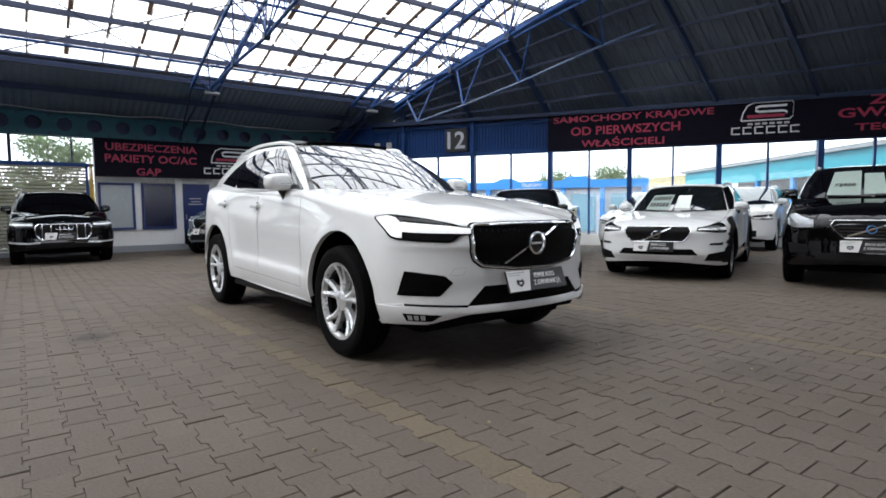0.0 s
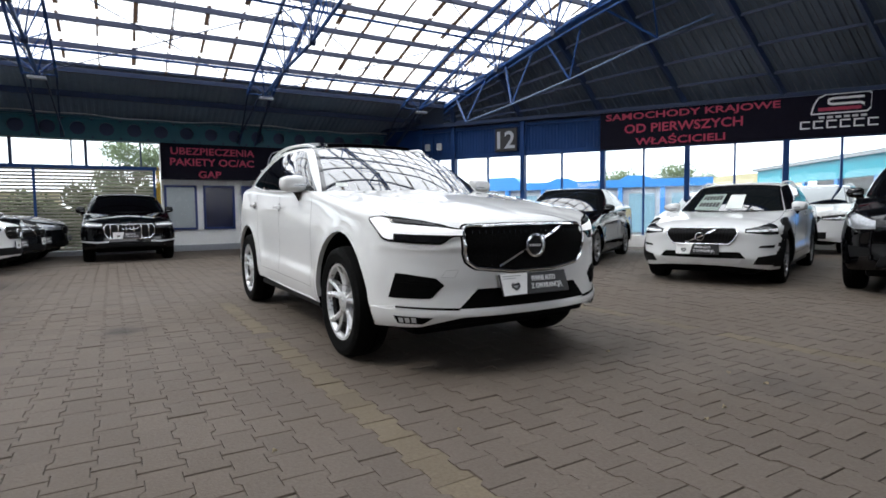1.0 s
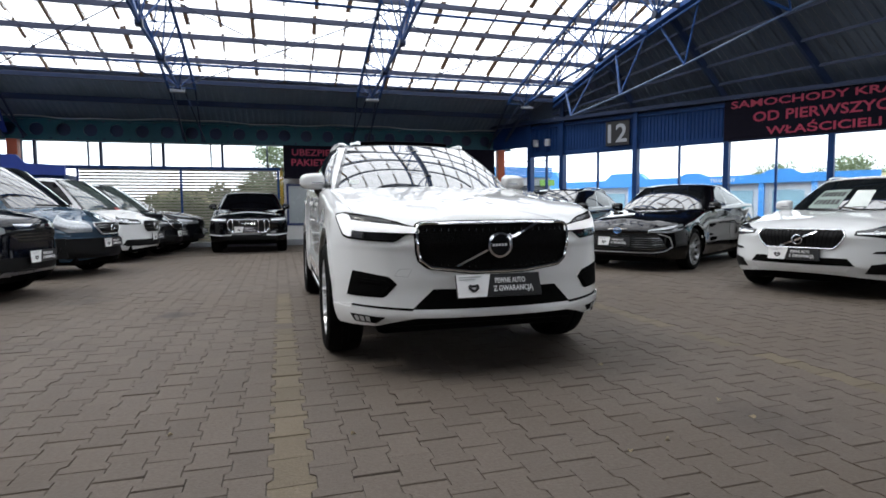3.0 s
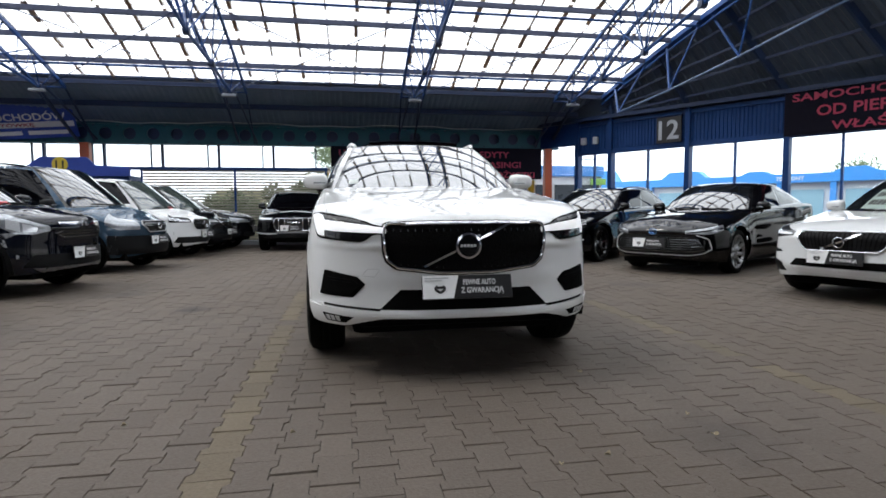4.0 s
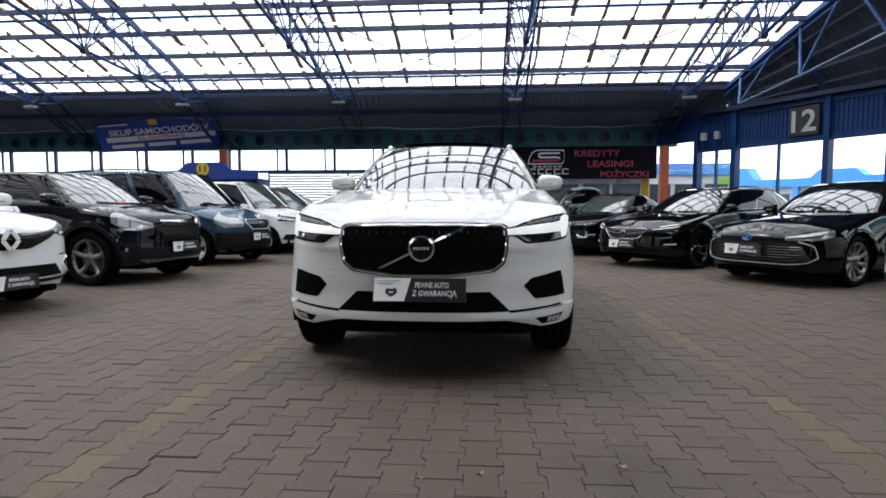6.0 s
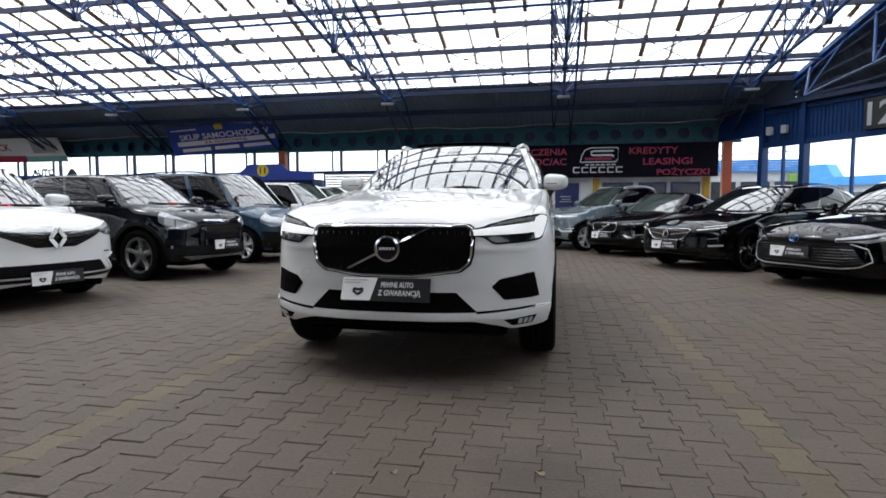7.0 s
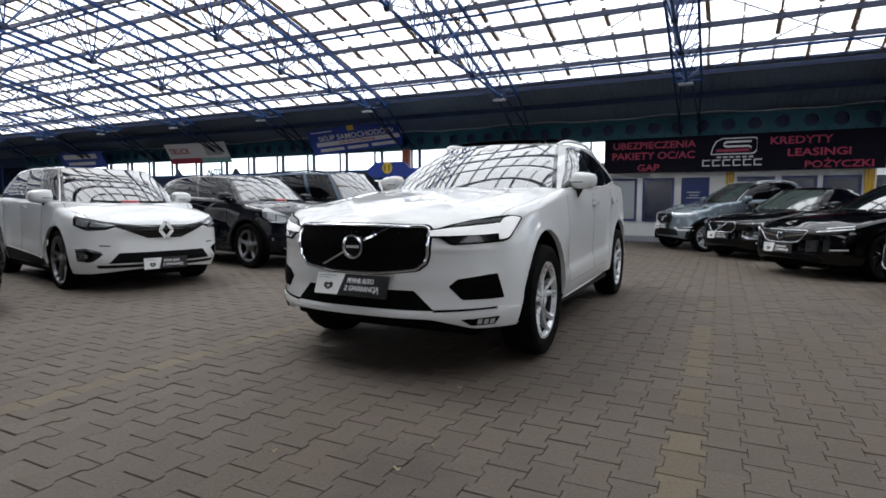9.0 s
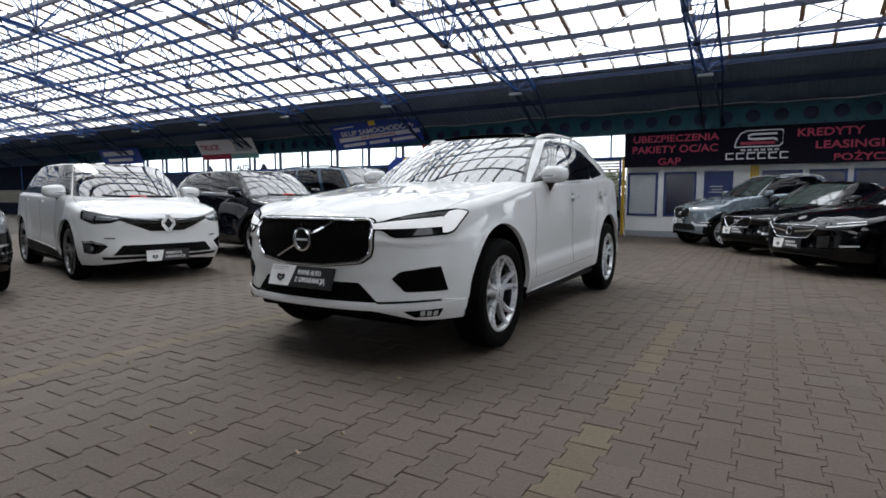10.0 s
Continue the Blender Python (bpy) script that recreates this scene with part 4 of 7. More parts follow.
        yy = yb - cf * (self.FRONT[1] - self.nose_in(k) - lean) + cr * (self.REAR[1] - .02 - .22 * max(0.0, z - .95) - .06 * max(0.0, .5 - z))
        return Vector((x, yy, z))

    def ridge(self, x, y):
        """The two folds pressed into the bonnet."""
        xr = .46 + .19 * (y + 2.25) / 1.3
        return .010 * math.exp(-abs(abs(x) - xr) / .05) * ease(-2.3, -2.0, y)

    def bonnet_point(self, col, h, smax):
        r = self.belt_point(col, 1.0)
        f = col[0] / smax
        yc = self.nose_y + (self.cowl_y - self.nose_y) * f ** 1.25
        zc = self.crown(yc)
        x, y = r.x * (1 - h), r.y + (yc - r.y) * h
        g = math.sin(h * math.pi / 2) ** .85
        z = r.z + (zc - r.z) * g + self.ridge(x, y) * min(1, h * 4)
        return Vector((x, y, z))

    def cabin_side(self, s, t):
        """s from the windscreen pillar to the tail, t from belt to rail."""
        yb, yt = -.7 + 2.78 * s, .03 + 1.87 * s
        xb = curve([(-.7, .785), (-.55, .842), (-.3, .872), (.3, .882), (1.2, .876), (1.7, .845), (2.08, .79)])(yb)
        zb = self.rim_side(yb) - .012
        xt = curve([(.03, .605), (.25, .648), (.8, .672), (1.4, .655), (1.9, .6)])(yt)
        zt = curve([(.03, 1.596), (.3, 1.628), (.8, 1.638), (1.4, 1.61), (1.9, 1.545)])(yt)
        b = math.sin(math.pi * t)
        return Vector((xb + (xt - xb) * t + .028 * b * ease(0, .15, s), yb + (yt - yb) * t - .02 * b * (1 - ease(0, .3, s)), zb + (zt - zb) * t + .012 * b * (1 - ease(0, .3, s))))

    def screen(self, a, t, off=0.0):
        """The windscreen: a from -1 to 1 across, t up."""
        e = self.cabin_side(0, t)
        c = Vector((0, -.985 + .94 * t - .015 * math.sin(math.pi * t), 1.16 + .465 * t + .024 * math.sin(math.pi * t)))
        k = abs(a) ** 2.3
        return Vector((a * e.x, c.y + (e.y - c.y) * k, c.z + (e.z - c.z) * k + off))

    def mesh(self):
        bm = bmesh.new()
        cols = self.plan()
        NW, NH = self.NW, self.NH
        smax = max(c[0] for c in cols if c[5] < self.foot_y)
        rows = []
        for c in cols:
            line = [self.belt_point(c, w / NW) for w in range(NW + 1)]
            for i, p in enumerate(line):
                for ax in self.axles:
                    r = math.hypot(p.y - ax, p.z - self.wheel_z)
                    if abs(r - self.opening) < .6 * self.fine[0] and p.x > .5:
                        k = self.opening / r
                        line[i] = Vector((p.x, ax + (p.y - ax) * k, self.wheel_z + (p.z - self.wheel_z) * k))
            if c[0] <= smax:
                line += [self.bonnet_point(c, h / NH, smax) for h in range(1, NH + 1)]
            else:
                r = line[-1]
                line += [Vector((r.x * (1 - h / NH), r.y, r.z + self.deck * math.sin(math.pi / 2 * h / NH))) for h in range(1, NH + 1)]
            rows.append(line)

        def sheet(grid, skip=lambda m: False):
            for sg in (1, -1):
                vv = [[bm.verts.new((sg * p.x, p.y, p.z)) for p in r] for r in grid]
                for i in range(len(vv) - 1):
                    for j in range(len(vv[0]) - 1):
                        q = (vv[i][j], vv[i + 1][j], vv[i + 1][j + 1], vv[i][j + 1])
                        m = (q[0].co + q[1].co + q[2].co + q[3].co) / 4
                        if not skip(m):
                            bm.faces.new(q if sg < 0 else q[::-1])

        sheet(rows, lambda m: abs(m.x) > .5 and m.z < 1.0 and any(math.hypot(m.y - ax, m.z - self.wheel_z) < self.opening - .001 for ax in self.axles))
        sheet([[self.cabin_side(i / 60, j / 14) for j in range(15)] for i in range(61)])
        roof = []
        for i in range(31):
            e = self.cabin_side(i / 30, 1.0)
            roof.append([Vector((e.x * (1 - j / 12), e.y - .07 * (1 - ease(0, .25, i / 30)) * (1 - (1 - j / 12) ** 2) + .1 * ease(.8, 1, i / 30) * (1 - (1 - j / 12) ** 2), e.z + self.roof_crown * (1 - (1 - j / 12) ** 2.6))) for j in range(13)])
        sheet(roof)
        sheet([[Vector((p.x * (1 - j / 10), p.y + .1 * (1 - (1 - j / 10) ** 2), p.z + .03 * (i / 10) * (1 - (1 - j / 10) ** 2.6))) for j in range(11)] for p, i in [(self.cabin_side(1.0, i / 10), i) for i in range(11)]])
        bmesh.ops.remove_doubles(bm, verts=bm.verts, dist=.0006)
        bmesh.ops.recalc_face_normals(bm, faces=bm.faces)
        whole = bm.copy()
        vv = [[whole.verts.new(self.screen(-1 + j / 8, i / 8)) for j in range(17)] for i in range(9)]
        for i in range(8):
            for j in range(16):
                whole.faces.new((vv[i][j], vv[i][j + 1], vv[i + 1][j + 1], vv[i + 1][j]))
        self.tree = BVHTree.FromBMesh(whole)
        whole.free()
        return bm

    def drop(self, kind, a, b, sgn=1, off=0.004):
        """The point of the skin seen from the front (x, z), a side (y, z), above (x, y) or the back (x, z), lifted by off."""
        if kind == "wrap":
            f = (abs(a) - 0.55) / 0.42
            if f <= 0:
                kind = "front"
            else:
                c = Vector((math.copysign(0.55, a), self.y0 + 0.5, b))
                w = Vector((math.copysign(math.sin(f), a), -math.cos(f), 0))
                p, n, _, _ = self.tree.ray_cast(c + w * 3, -w)
                if p is not None:
                    n = n if n.dot(w) > 0 else -n
                    return p + n * off, n
                kind = "front"
        o, d = {"front": ((a, -6, b), (0, 1, 0)), "back": ((a, 6, b), (0, -1, 0)), "side": ((3 * sgn, a, b), (-sgn, 0, 0)), "top": ((a, b, 4), (0, 0, -1))}[kind]
        p, n, _, _ = self.tree.ray_cast(Vector(o), Vector(d))
        if p is None:
            p, n, _, _ = self.tree.find_nearest(Vector(o) + Vector(d) * (6 - self.L / 2 if kind in ("front", "back") else 3 - self.hw))
        if n.dot(Vector(d)) > 0:
            n = -n
        return p + n * off, n


class RowSkin(HeroSkin):
    """The same build for the other parked cars, from a few proportions of length and height."""

    def __init__(self, s):
        L, W, H = s["L"], s["W"], s["H"]
        self.s, self.L, self.hw, self.y0, self.H = s, L, W / 2, -L / 2, H
        self.roof_crown = s.get("roof_crown", .03)
        Y = lambda u: self.y0 + u * L
        self.axles = (self.y0 + s["fo"], self.y0 + s["fo"] + s["wb"])
        self.wheel_z, self.opening = s["R"] * .985, s["R"] + s.get("gap", .055)
        self.A = self.hw - .014
        self.FRONT, self.REAR = (self.y0 + s.get("nose", .64), s.get("nose", .64), s.get("np", 2.45)), (-self.y0 - .45, .45, 2.8)
        self.nose_y, self.cowl_y, self.foot_y, self.deck = self.y0 + .055, Y(s["cowl"]), Y(s["foot"]), s.get("deck", -.03)
        self.fine, self.NW, self.NH = (.028, .034), 34, 12
        self.head_y, self.roof_y, self.tail_y = Y(s["head"]), Y(s["roof_end"]), Y(s["tail"])
        zn, zc, b0, b1 = (s[k] * H for k in ("zn", "zc", "b0", "b1"))
        self.zn, self.b0, self.zc = zn, b0, zc
        self.nose_in = curve([(.2, .09), (.3, .03), (.37, .0), (.45, .006), (.58, .012), (.7, .006), (.8, .0), (.87, .012), (.91, .03), (.94, .07)])
        f0 = zn + (b0 - zn) * s.get("wing", .3)
        self.rim_front = curve([(0, zn), (.3, zn - .003), (.5, zn - .012), (.7, zn - .004), (1.0, zn + (f0 - zn) * .6), (1.35, f0)])
        fa = self.axles[0]
        self.rim_side = curve([(self.y0 + .62, f0), (fa + .1, f0 + (b0 - f0) * .38), (self.foot_y - .22, f0 + (b0 - f0) * .86), (self.foot_y, b0), (Y(.6), b0 + (b1 - b0) * .55), (Y(.85), b1), (Y(.96), b1 - .015), (-self.y0, b1 - .07)])
        self.crown = curve([(self.nose_y, zn), (self.nose_y + .1, zn + .028), (self.nose_y + .3, zn + (zc - zn) * .45), (self.nose_y + .55 * (self.cowl_y - self.nose_y), zn + (zc - zn) * .74), (self.cowl_y, zc)])
        c = s.get("clear", .24)
        self.low = curve([(self.y0, c + .05), (self.y0 + .12, c + .02), (self.y0 + .3, c), (fa, c + .01), (0.0, c + .02), (self.axles[1], c + .05), (-self.y0 - .2, c + .12), (-self.y0, c + .2)])

    def side_in(self, y, z, zt):
        m = .46 * self.b0
        if z > m:
            t = (z - m) / (zt - m)
            d = .004 + self.s.get("tumble", .035) * max(t, 0) ** 2.2 + .026 * (max(0.0, z - zt + .05) / .05) ** 2
        else:
            d = .004 + .03 * ((m - z) / .2) ** 2
        a, b = self.axles
        door = ease(a + .45, a + .72, y) * (1 - ease(b - .62, b - .42, y))
        zc = self.s.get("crease", .36) * self.H + .03 * y
        d += door * self.s.get("scallop", .016) * ((1 - ease(zc, zc + .3, z)) if z > zc else max(0.0, 1 - (zc - z) / .09))
        for ax in self.axles:
            r = math.hypot(y - ax, z - self.wheel_z)
            d -= .006 * (1 - ease(self.opening + .05, self.opening + .08, r)) + .012 * math.exp(-((r - self.opening) / .2) ** 2)
        return d

    def ridge(self, x, y):
        xr = self.hw * (.5 + .2 * (y - self.nose_y) / (self.cowl_y - self.nose_y))
        return self.s.get("fold", .008) * math.exp(-abs(abs(x) - xr) / .05) * ease(self.nose_y, self.nose_y + .3, y)

    def cabin_side(self, s, t):
        hw, H = self.hw, self.H
        fb, tb, ft, tt = self.foot_y, self.tail_y, self.head_y, self.roof_y
        yb, yt = fb + (tb - fb) * s, ft + (tt - ft) * s
        top = self.s.get("rails_x", (.62, .672, .69, .675, .61))
        xb = hw * float(np.interp(s, (0, .06, .16, .4, .75, .9, 1), (.80, .865, .893, .905, .895, .865, .80)))
        xt = hw * curve(list(zip((0, .12, .42, .75, 1), top)))(s)
        zb = self.rim_side(yb) - .012
        zt = H * curve(list(zip((0, .15, .42, .75, 1), self.s.get("rails_z", (.962, .978, .985, .97, .935)))))(s)
        b = math.sin(math.pi * t)
        return Vector((xb + (xt - xb) * t + .026 * b * ease(0, .15, s), yb + (yt - yb) * t - .02 * b * (1 - ease(0, .3, s)), zb + (zt - zb) * t + .012 * b * (1 - ease(0, .3, s))))

    def screen(self, a, t, off=0.0):
        e = self.cabin_side(0, t)
        y0, z0 = self.cowl_y - .015, self.zc - .03
        y1, z1 = self.head_y - .075, self.cabin_side(0, 1).z + self.roof_crown - .002
        c = Vector((0, y0 + (y1 - y0) * t - .015 * math.sin(math.pi * t), z0 + (z1 - z0) * t + .022 * math.sin(math.pi * t)))
        k = abs(a) ** 2.3
        return Vector((a * e.x, c.y + (e.y - c.y) * k, c.z + (e.z - c.z) * k + off))


def split_skin(bm, sort, mat, car):
    """Cuts the skin into its panels: sort names the panel of a face; shading runs on smoothly from panel to panel."""
    me = bpy.data.meshes.new("skin")
    bm.to_mesh(me)
    bm.free()
    me.polygons.foreach_set("use_smooth", [True] * len(me.polygons))
    me.set_sharp_from_angle(angle=radians(38))
    normals = [c.vector.copy() for c in me.corner_normals]
    groups = collections.defaultdict(list)
    for p in me.polygons:
        groups[sort(p.center, p.normal)].append(p)
    made = {}
    for key in sorted(groups):
        index, verts, faces, nn = {}, [], [], []
        for p in groups[key]:
            f = []
            for v, l in zip(p.vertices, p.loop_indices):
                if v not in index:
                    index[v] = len(verts)
                    verts.append(me.vertices[v].co.copy())
                f.append(index[v])
                nn.append(normals[l])
            faces.append(f)
        sub = bpy.data.meshes.new(key[0])
        sub.from_pydata(verts, [], faces)
        sub.materials.append(mat)
        sub.polygons.foreach_set("use_smooth", [True] * len(faces))
        sub.normals_split_custom_set(nn)
        ob = new(key[0], sub)
        ob.parent = car
        made[key] = tagged(ob)
    bpy.data.meshes.remove(me)
    return made


def grid_faces(bm, g, deep, nrm):
    """A patch from a grid of points, with a skirt turned back by deep."""
    v = [[bm.verts.new(p) for p in r] for r in g]
    R, C = len(v), len(v[0])
    for i in range(R - 1):
        for j in range(C - 1):
            bm.faces.new((v[i][j], v[i][j + 1], v[i + 1][j + 1], v[i + 1][j]))
    rim = [(0, j) for j in range(C)] + [(i, C - 1) for i in range(1, R)] + [(R - 1, j) for j in range(C - 2, -1, -1)] + [(i, 0) for i in range(R - 2, 0, -1)]
    back = [bm.verts.new(Vector(g[i][j]) - nrm[i][j] * deep) for i, j in rim]
    for k in range(len(rim)):
        a, b = rim[k], rim[(k + 1) % len(rim)]
        bm.faces.new((v[b[0]][b[1]], v[a[0]][a[1]], back[k], back[(k + 1) % len(rim)]))
    bmesh.ops.recalc_face_normals(bm, faces=bm.faces)
    return bm


def along(pts, t):
    """The point at t of 0..1 along a polyline."""
    d = [math.dist(a, b) for a, b in zip(pts, pts[1:])]
    r = t * sum(d)
    for a, b, l in zip(pts, pts[1:], d):
        if r <= l + 1e-9:
            k = r / l if l else 0
            return a[0] + (b[0] - a[0]) * k, a[1] + (b[1] - a[1]) * k
        r -= l
    return pts[-1]


def patch(sh, kind, top, bot, sgn=1, off=0.004, deep=0.012, nu=14, nw=6, mirror=False):
    """A skin patch between two polylines given as seen from kind."""
    bm = bmesh.new()
    for m in ((1, -1) if mirror else (1,)):
        g, nn = [], []
        for i in range(nw + 1):
            row, nr = [], []
            for j in range(nu + 1):
                a, b = along(top, j / nu), along(bot, j / nu)
                k = i / nw
                p, n = sh.drop(kind, (a[0] + (b[0] - a[0]) * k) * (m if kind != "side" else 1), a[1] + (b[1] - a[1]) * k, sgn, off)
                row.append(p), nr.append(n)
            g.append(row), nn.append(nr)
        grid_faces(bm, g, deep, nn)
    return bm


def ribbon(sh, kind, pts, width, sgn=1, off=0.002, n=24, closed=False, mirror=False, deep=0.006):
    """A thin strip along a polyline on the skin: shut lines, mouldings, frames."""
    bm = bmesh.new()
    line = pts + [pts[0]] if closed else pts
    for m in ((1, -1) if mirror else (1,)):
        c = [sh.drop(kind, along(line, i / n)[0] * (m if kind != "side" else 1), along(line, i / n)[1], sgn, off) for i in range(n + 1)]
        g, nn = [], []
        for i, (p, nr) in enumerate(c):
            d = (c[min(i + 1, n)][0] - c[max(i - 1, 0)][0])
            if closed and i in (0, n):
                d = c[1][0] - c[n - 1][0]
            w = d.cross(nr).normalized() * width / 2
            g.append([p - w, p + w]), nn.append([nr, nr])
        grid_faces(bm, g, deep, nn)
    return bm


def pipe(sh, kind, line, r, off=0.01, n=100):
    """A closed round moulding along a polyline on the skin."""
    line = line + [line[0]]
    c = [sh.drop(kind, *along(line, i / n), 1, off) for i in range(n)]
    rings, bm = [], bmesh.new()
    for i in range(n):
        d = (c[(i + 1) % n][0] - c[i - 1][0]).normalized()
        u = c[i][1].cross(d).normalized()
        v = d.cross(u)
        rings.append([bm.verts.new(c[i][0] + u * r * math.cos(a) + v * r * math.sin(a)) for a in [2 * math.pi * k / 8 for k in range(8)]])
    for i in range(n):
        p, q = rings[i], rings[(i + 1) % n]
        for k in range(8):
            bm.faces.new((p[k], p[(k + 1) % 8], q[(k + 1) % 8], q[k]))
    bmesh.ops.recalc_face_normals(bm, faces=bm.faces)
    return bm


def screen_sheet(sh, a0, a1, t0, t1, off, na, nt):
    """A sheet lying on the windscreen, in its own terms."""
    at = lambda i, j: (a0 + (a1 - a0) * j / na, t0 + (t1 - t0) * i / nt)
    g, nn = [], []
    for i in range(nt + 1):
        gr, nr = [], []
        for j in range(na + 1):
            a, t = at(i, j)
            n = (sh.screen(a + .01, t) - sh.screen(a - .01, t)).cross(sh.screen(a, t + .01) - sh.screen(a, t - .01)).normalized()
            n = n if n.z > 0 else -n
            gr.append(sh.screen(a, t) + n * off), nr.append(n)
        g.append(gr), nn.append(nr)
    return grid_faces(bmesh.new(), g, .012 + off, nn)


def cabin_sheet(sh, sg, s0, s1, t0, t1, off, ns=12, nt=6):
    """A sheet lying on the cabin's side; the ends s0, s1 and the edges t0, t1 may be functions of the other."""
    f = lambda v, x: v(x) if callable(v) else v
    g, nn = [], []
    for i in range(nt + 1):
        gr, nr = [], []
        for j in range(ns + 1):
            a, b = f(s0, i / nt), f(s1, i / nt)
            s = a + (b - a) * j / ns
            lo, hi = f(t0, s), f(t1, s)
            t = lo + (hi - lo) * i / nt
            n = (sh.cabin_side(s + .01, t) - sh.cabin_side(s - .01, t)).cross(sh.cabin_side(s, t + .01) - sh.cabin_side(s, t - .01)).normalized()
            n = n if n.x > 0 else -n
            p = sh.cabin_side(s, t) + n * off
            gr.append(Vector((sg * p.x, p.y, p.z))), nr.append(Vector((sg * n.x, n.y, n.z)))
        g.append(gr), nn.append(nr)
    return grid_faces(bmesh.new(), g, .008 + off, nn)


def lathe(bm, prof, n=40, m=None):
    """Turns a profile of (x, radius) about the x axis."""
    rings = []
    for x, r in prof:
        rings.append([bm.verts.new((m or Matrix()) @ Vector((x, r * math.cos(2 * math.pi * k / n), r * math.sin(2 * math.pi * k / n)))) for k in range(n)])
    for a, b in zip(rings, rings[1:]):
        for k in range(n):
            bm.faces.new((a[k], a[(k + 1) % n], b[(k + 1) % n], b[k]))
    return bm


def add_wheel(parent, m, R, rim_r, width, style, rim_mat):
    """A wheel whose outer face looks along m's +x: wheel > tyre, rim, spokes, hub cap, brake disc."""
    w = new("wheel")
    w.parent, w.matrix_basis = parent, m
    h = width / 2
    bm = lathe(bmesh.new(), [(-h * 0.7, rim_r - 0.005), (-h * 0.95, rim_r + 0.02), (-h, R - 0.045), (-h * 0.86, R - 0.014), (-h * 0.5, R), (-h * 0.22, R), (-h * 0.2, R - 0.008), (-h * 0.16, R - 0.008), (-h * 0.14, R),
                             (h * 0.14, R), (h * 0.16, R - 0.008), (h * 0.2, R - 0.008), (h * 0.22, R), (h * 0.5, R), (h * 0.86, R - 0.014), (h, R - 0.045), (h * 0.98, (R + rim_r) / 2), (h * 0.92, rim_r + 0.015), (h * 0.75, rim_r - 0.004)], 48)
    part("tyre", bm, tyre_mat, w, smooth=True)
    bm = lathe(bmesh.new(), [(-h * 0.7, rim_r - 0.004), (-h * 0.6, rim_r - 0.03), (h * 0.3, rim_r - 0.035), (h * 0.7, rim_r - 0.02), (h * 0.84, rim_r - 0.012), (h * 0.86, rim_r + 0.004), (h * 0.74, rim_r + 0.006)], 48)
    rim = part("rim", bm, rim_mat, w, smooth=True)
    # barrel coloured near black to stand for shade between the spokes
    bm = lathe(bmesh.new(), [(-h * 0.62, rim_r - 0.04), (h * 0.3, rim_r - 0.042), (h * 0.62, rim_r - 0.034)], 40)
    part("rim_barrel", bm, black_rim, rim, smooth=True)
    count, double, twist = style
    out, inn = rim_r - 0.014, 0.05
    for k in range(count):
        a = 2 * math.pi * k / count + 0.3
        bm = bmesh.new()
        for sgn in ((-1, 1) if double else (0,)):
            prof = []
            for i in range(7):
                t = i / 6
                r = inn + (out - inn) * t
                ang = a + sgn * (0.1 + 0.13 * t) + twist * t
                x = h * (0.62 + 0.18 * t - 0.16 * math.sin(math.pi * t))
                half = 0.0215 * (1 - 0.15 * t) if double else 0.038 - 0.012 * math.sin(math.pi * t)
                c, s = math.cos(ang), math.sin(ang)
                prof.append([Vector((x, r * c - half * s, r * s + half * c)), Vector((x + 0.01, r * c, r * s)), Vector((x, r * c + half * s, r * s - half * c)), Vector((x - 0.035, r * c + half * s, r * s - half * c)), Vector((x - 0.035, r * c - half * s, r * s + half * c))])
            vv = [[bm.verts.new(p) for p in q] for q in prof]
            for p, q in zip(vv, vv[1:]):
                for i in range(5):
                    bm.faces.new((p[i], p[(i + 1) % 5], q[(i + 1) % 5], q[i]))
        bmesh.ops.recalc_face_normals(bm, faces=bm.faces)
        part("spoke", bm, rim_mat, rim)
    bm = lathe(bmesh.new(), [(h * 0.3, 0.075), (h * 0.66, 0.07), (h * 0.7, 0.06), (h * 0.72, 0.034), (h * 0.78, 0.032), (h * 0.8, 0.0)], 24)
    part("hub_cap", bm, rim_mat, rim, smooth=True)
    bm = lathe(bmesh.new(), [(-0.02, 0.0), (-0.02, rim_r * 0.72), (0.01, rim_r * 0.72), (0.01, 0.0)], 32)
    part("brake_disc", bm, brake_mat, w)
    bm = lathe(bmesh.new(), [(-h * 0.6, 0.0), (-h * 0.6, rim_r - 0.03)], 32)
    part("inner_face", bm, under_black, w)
    return w


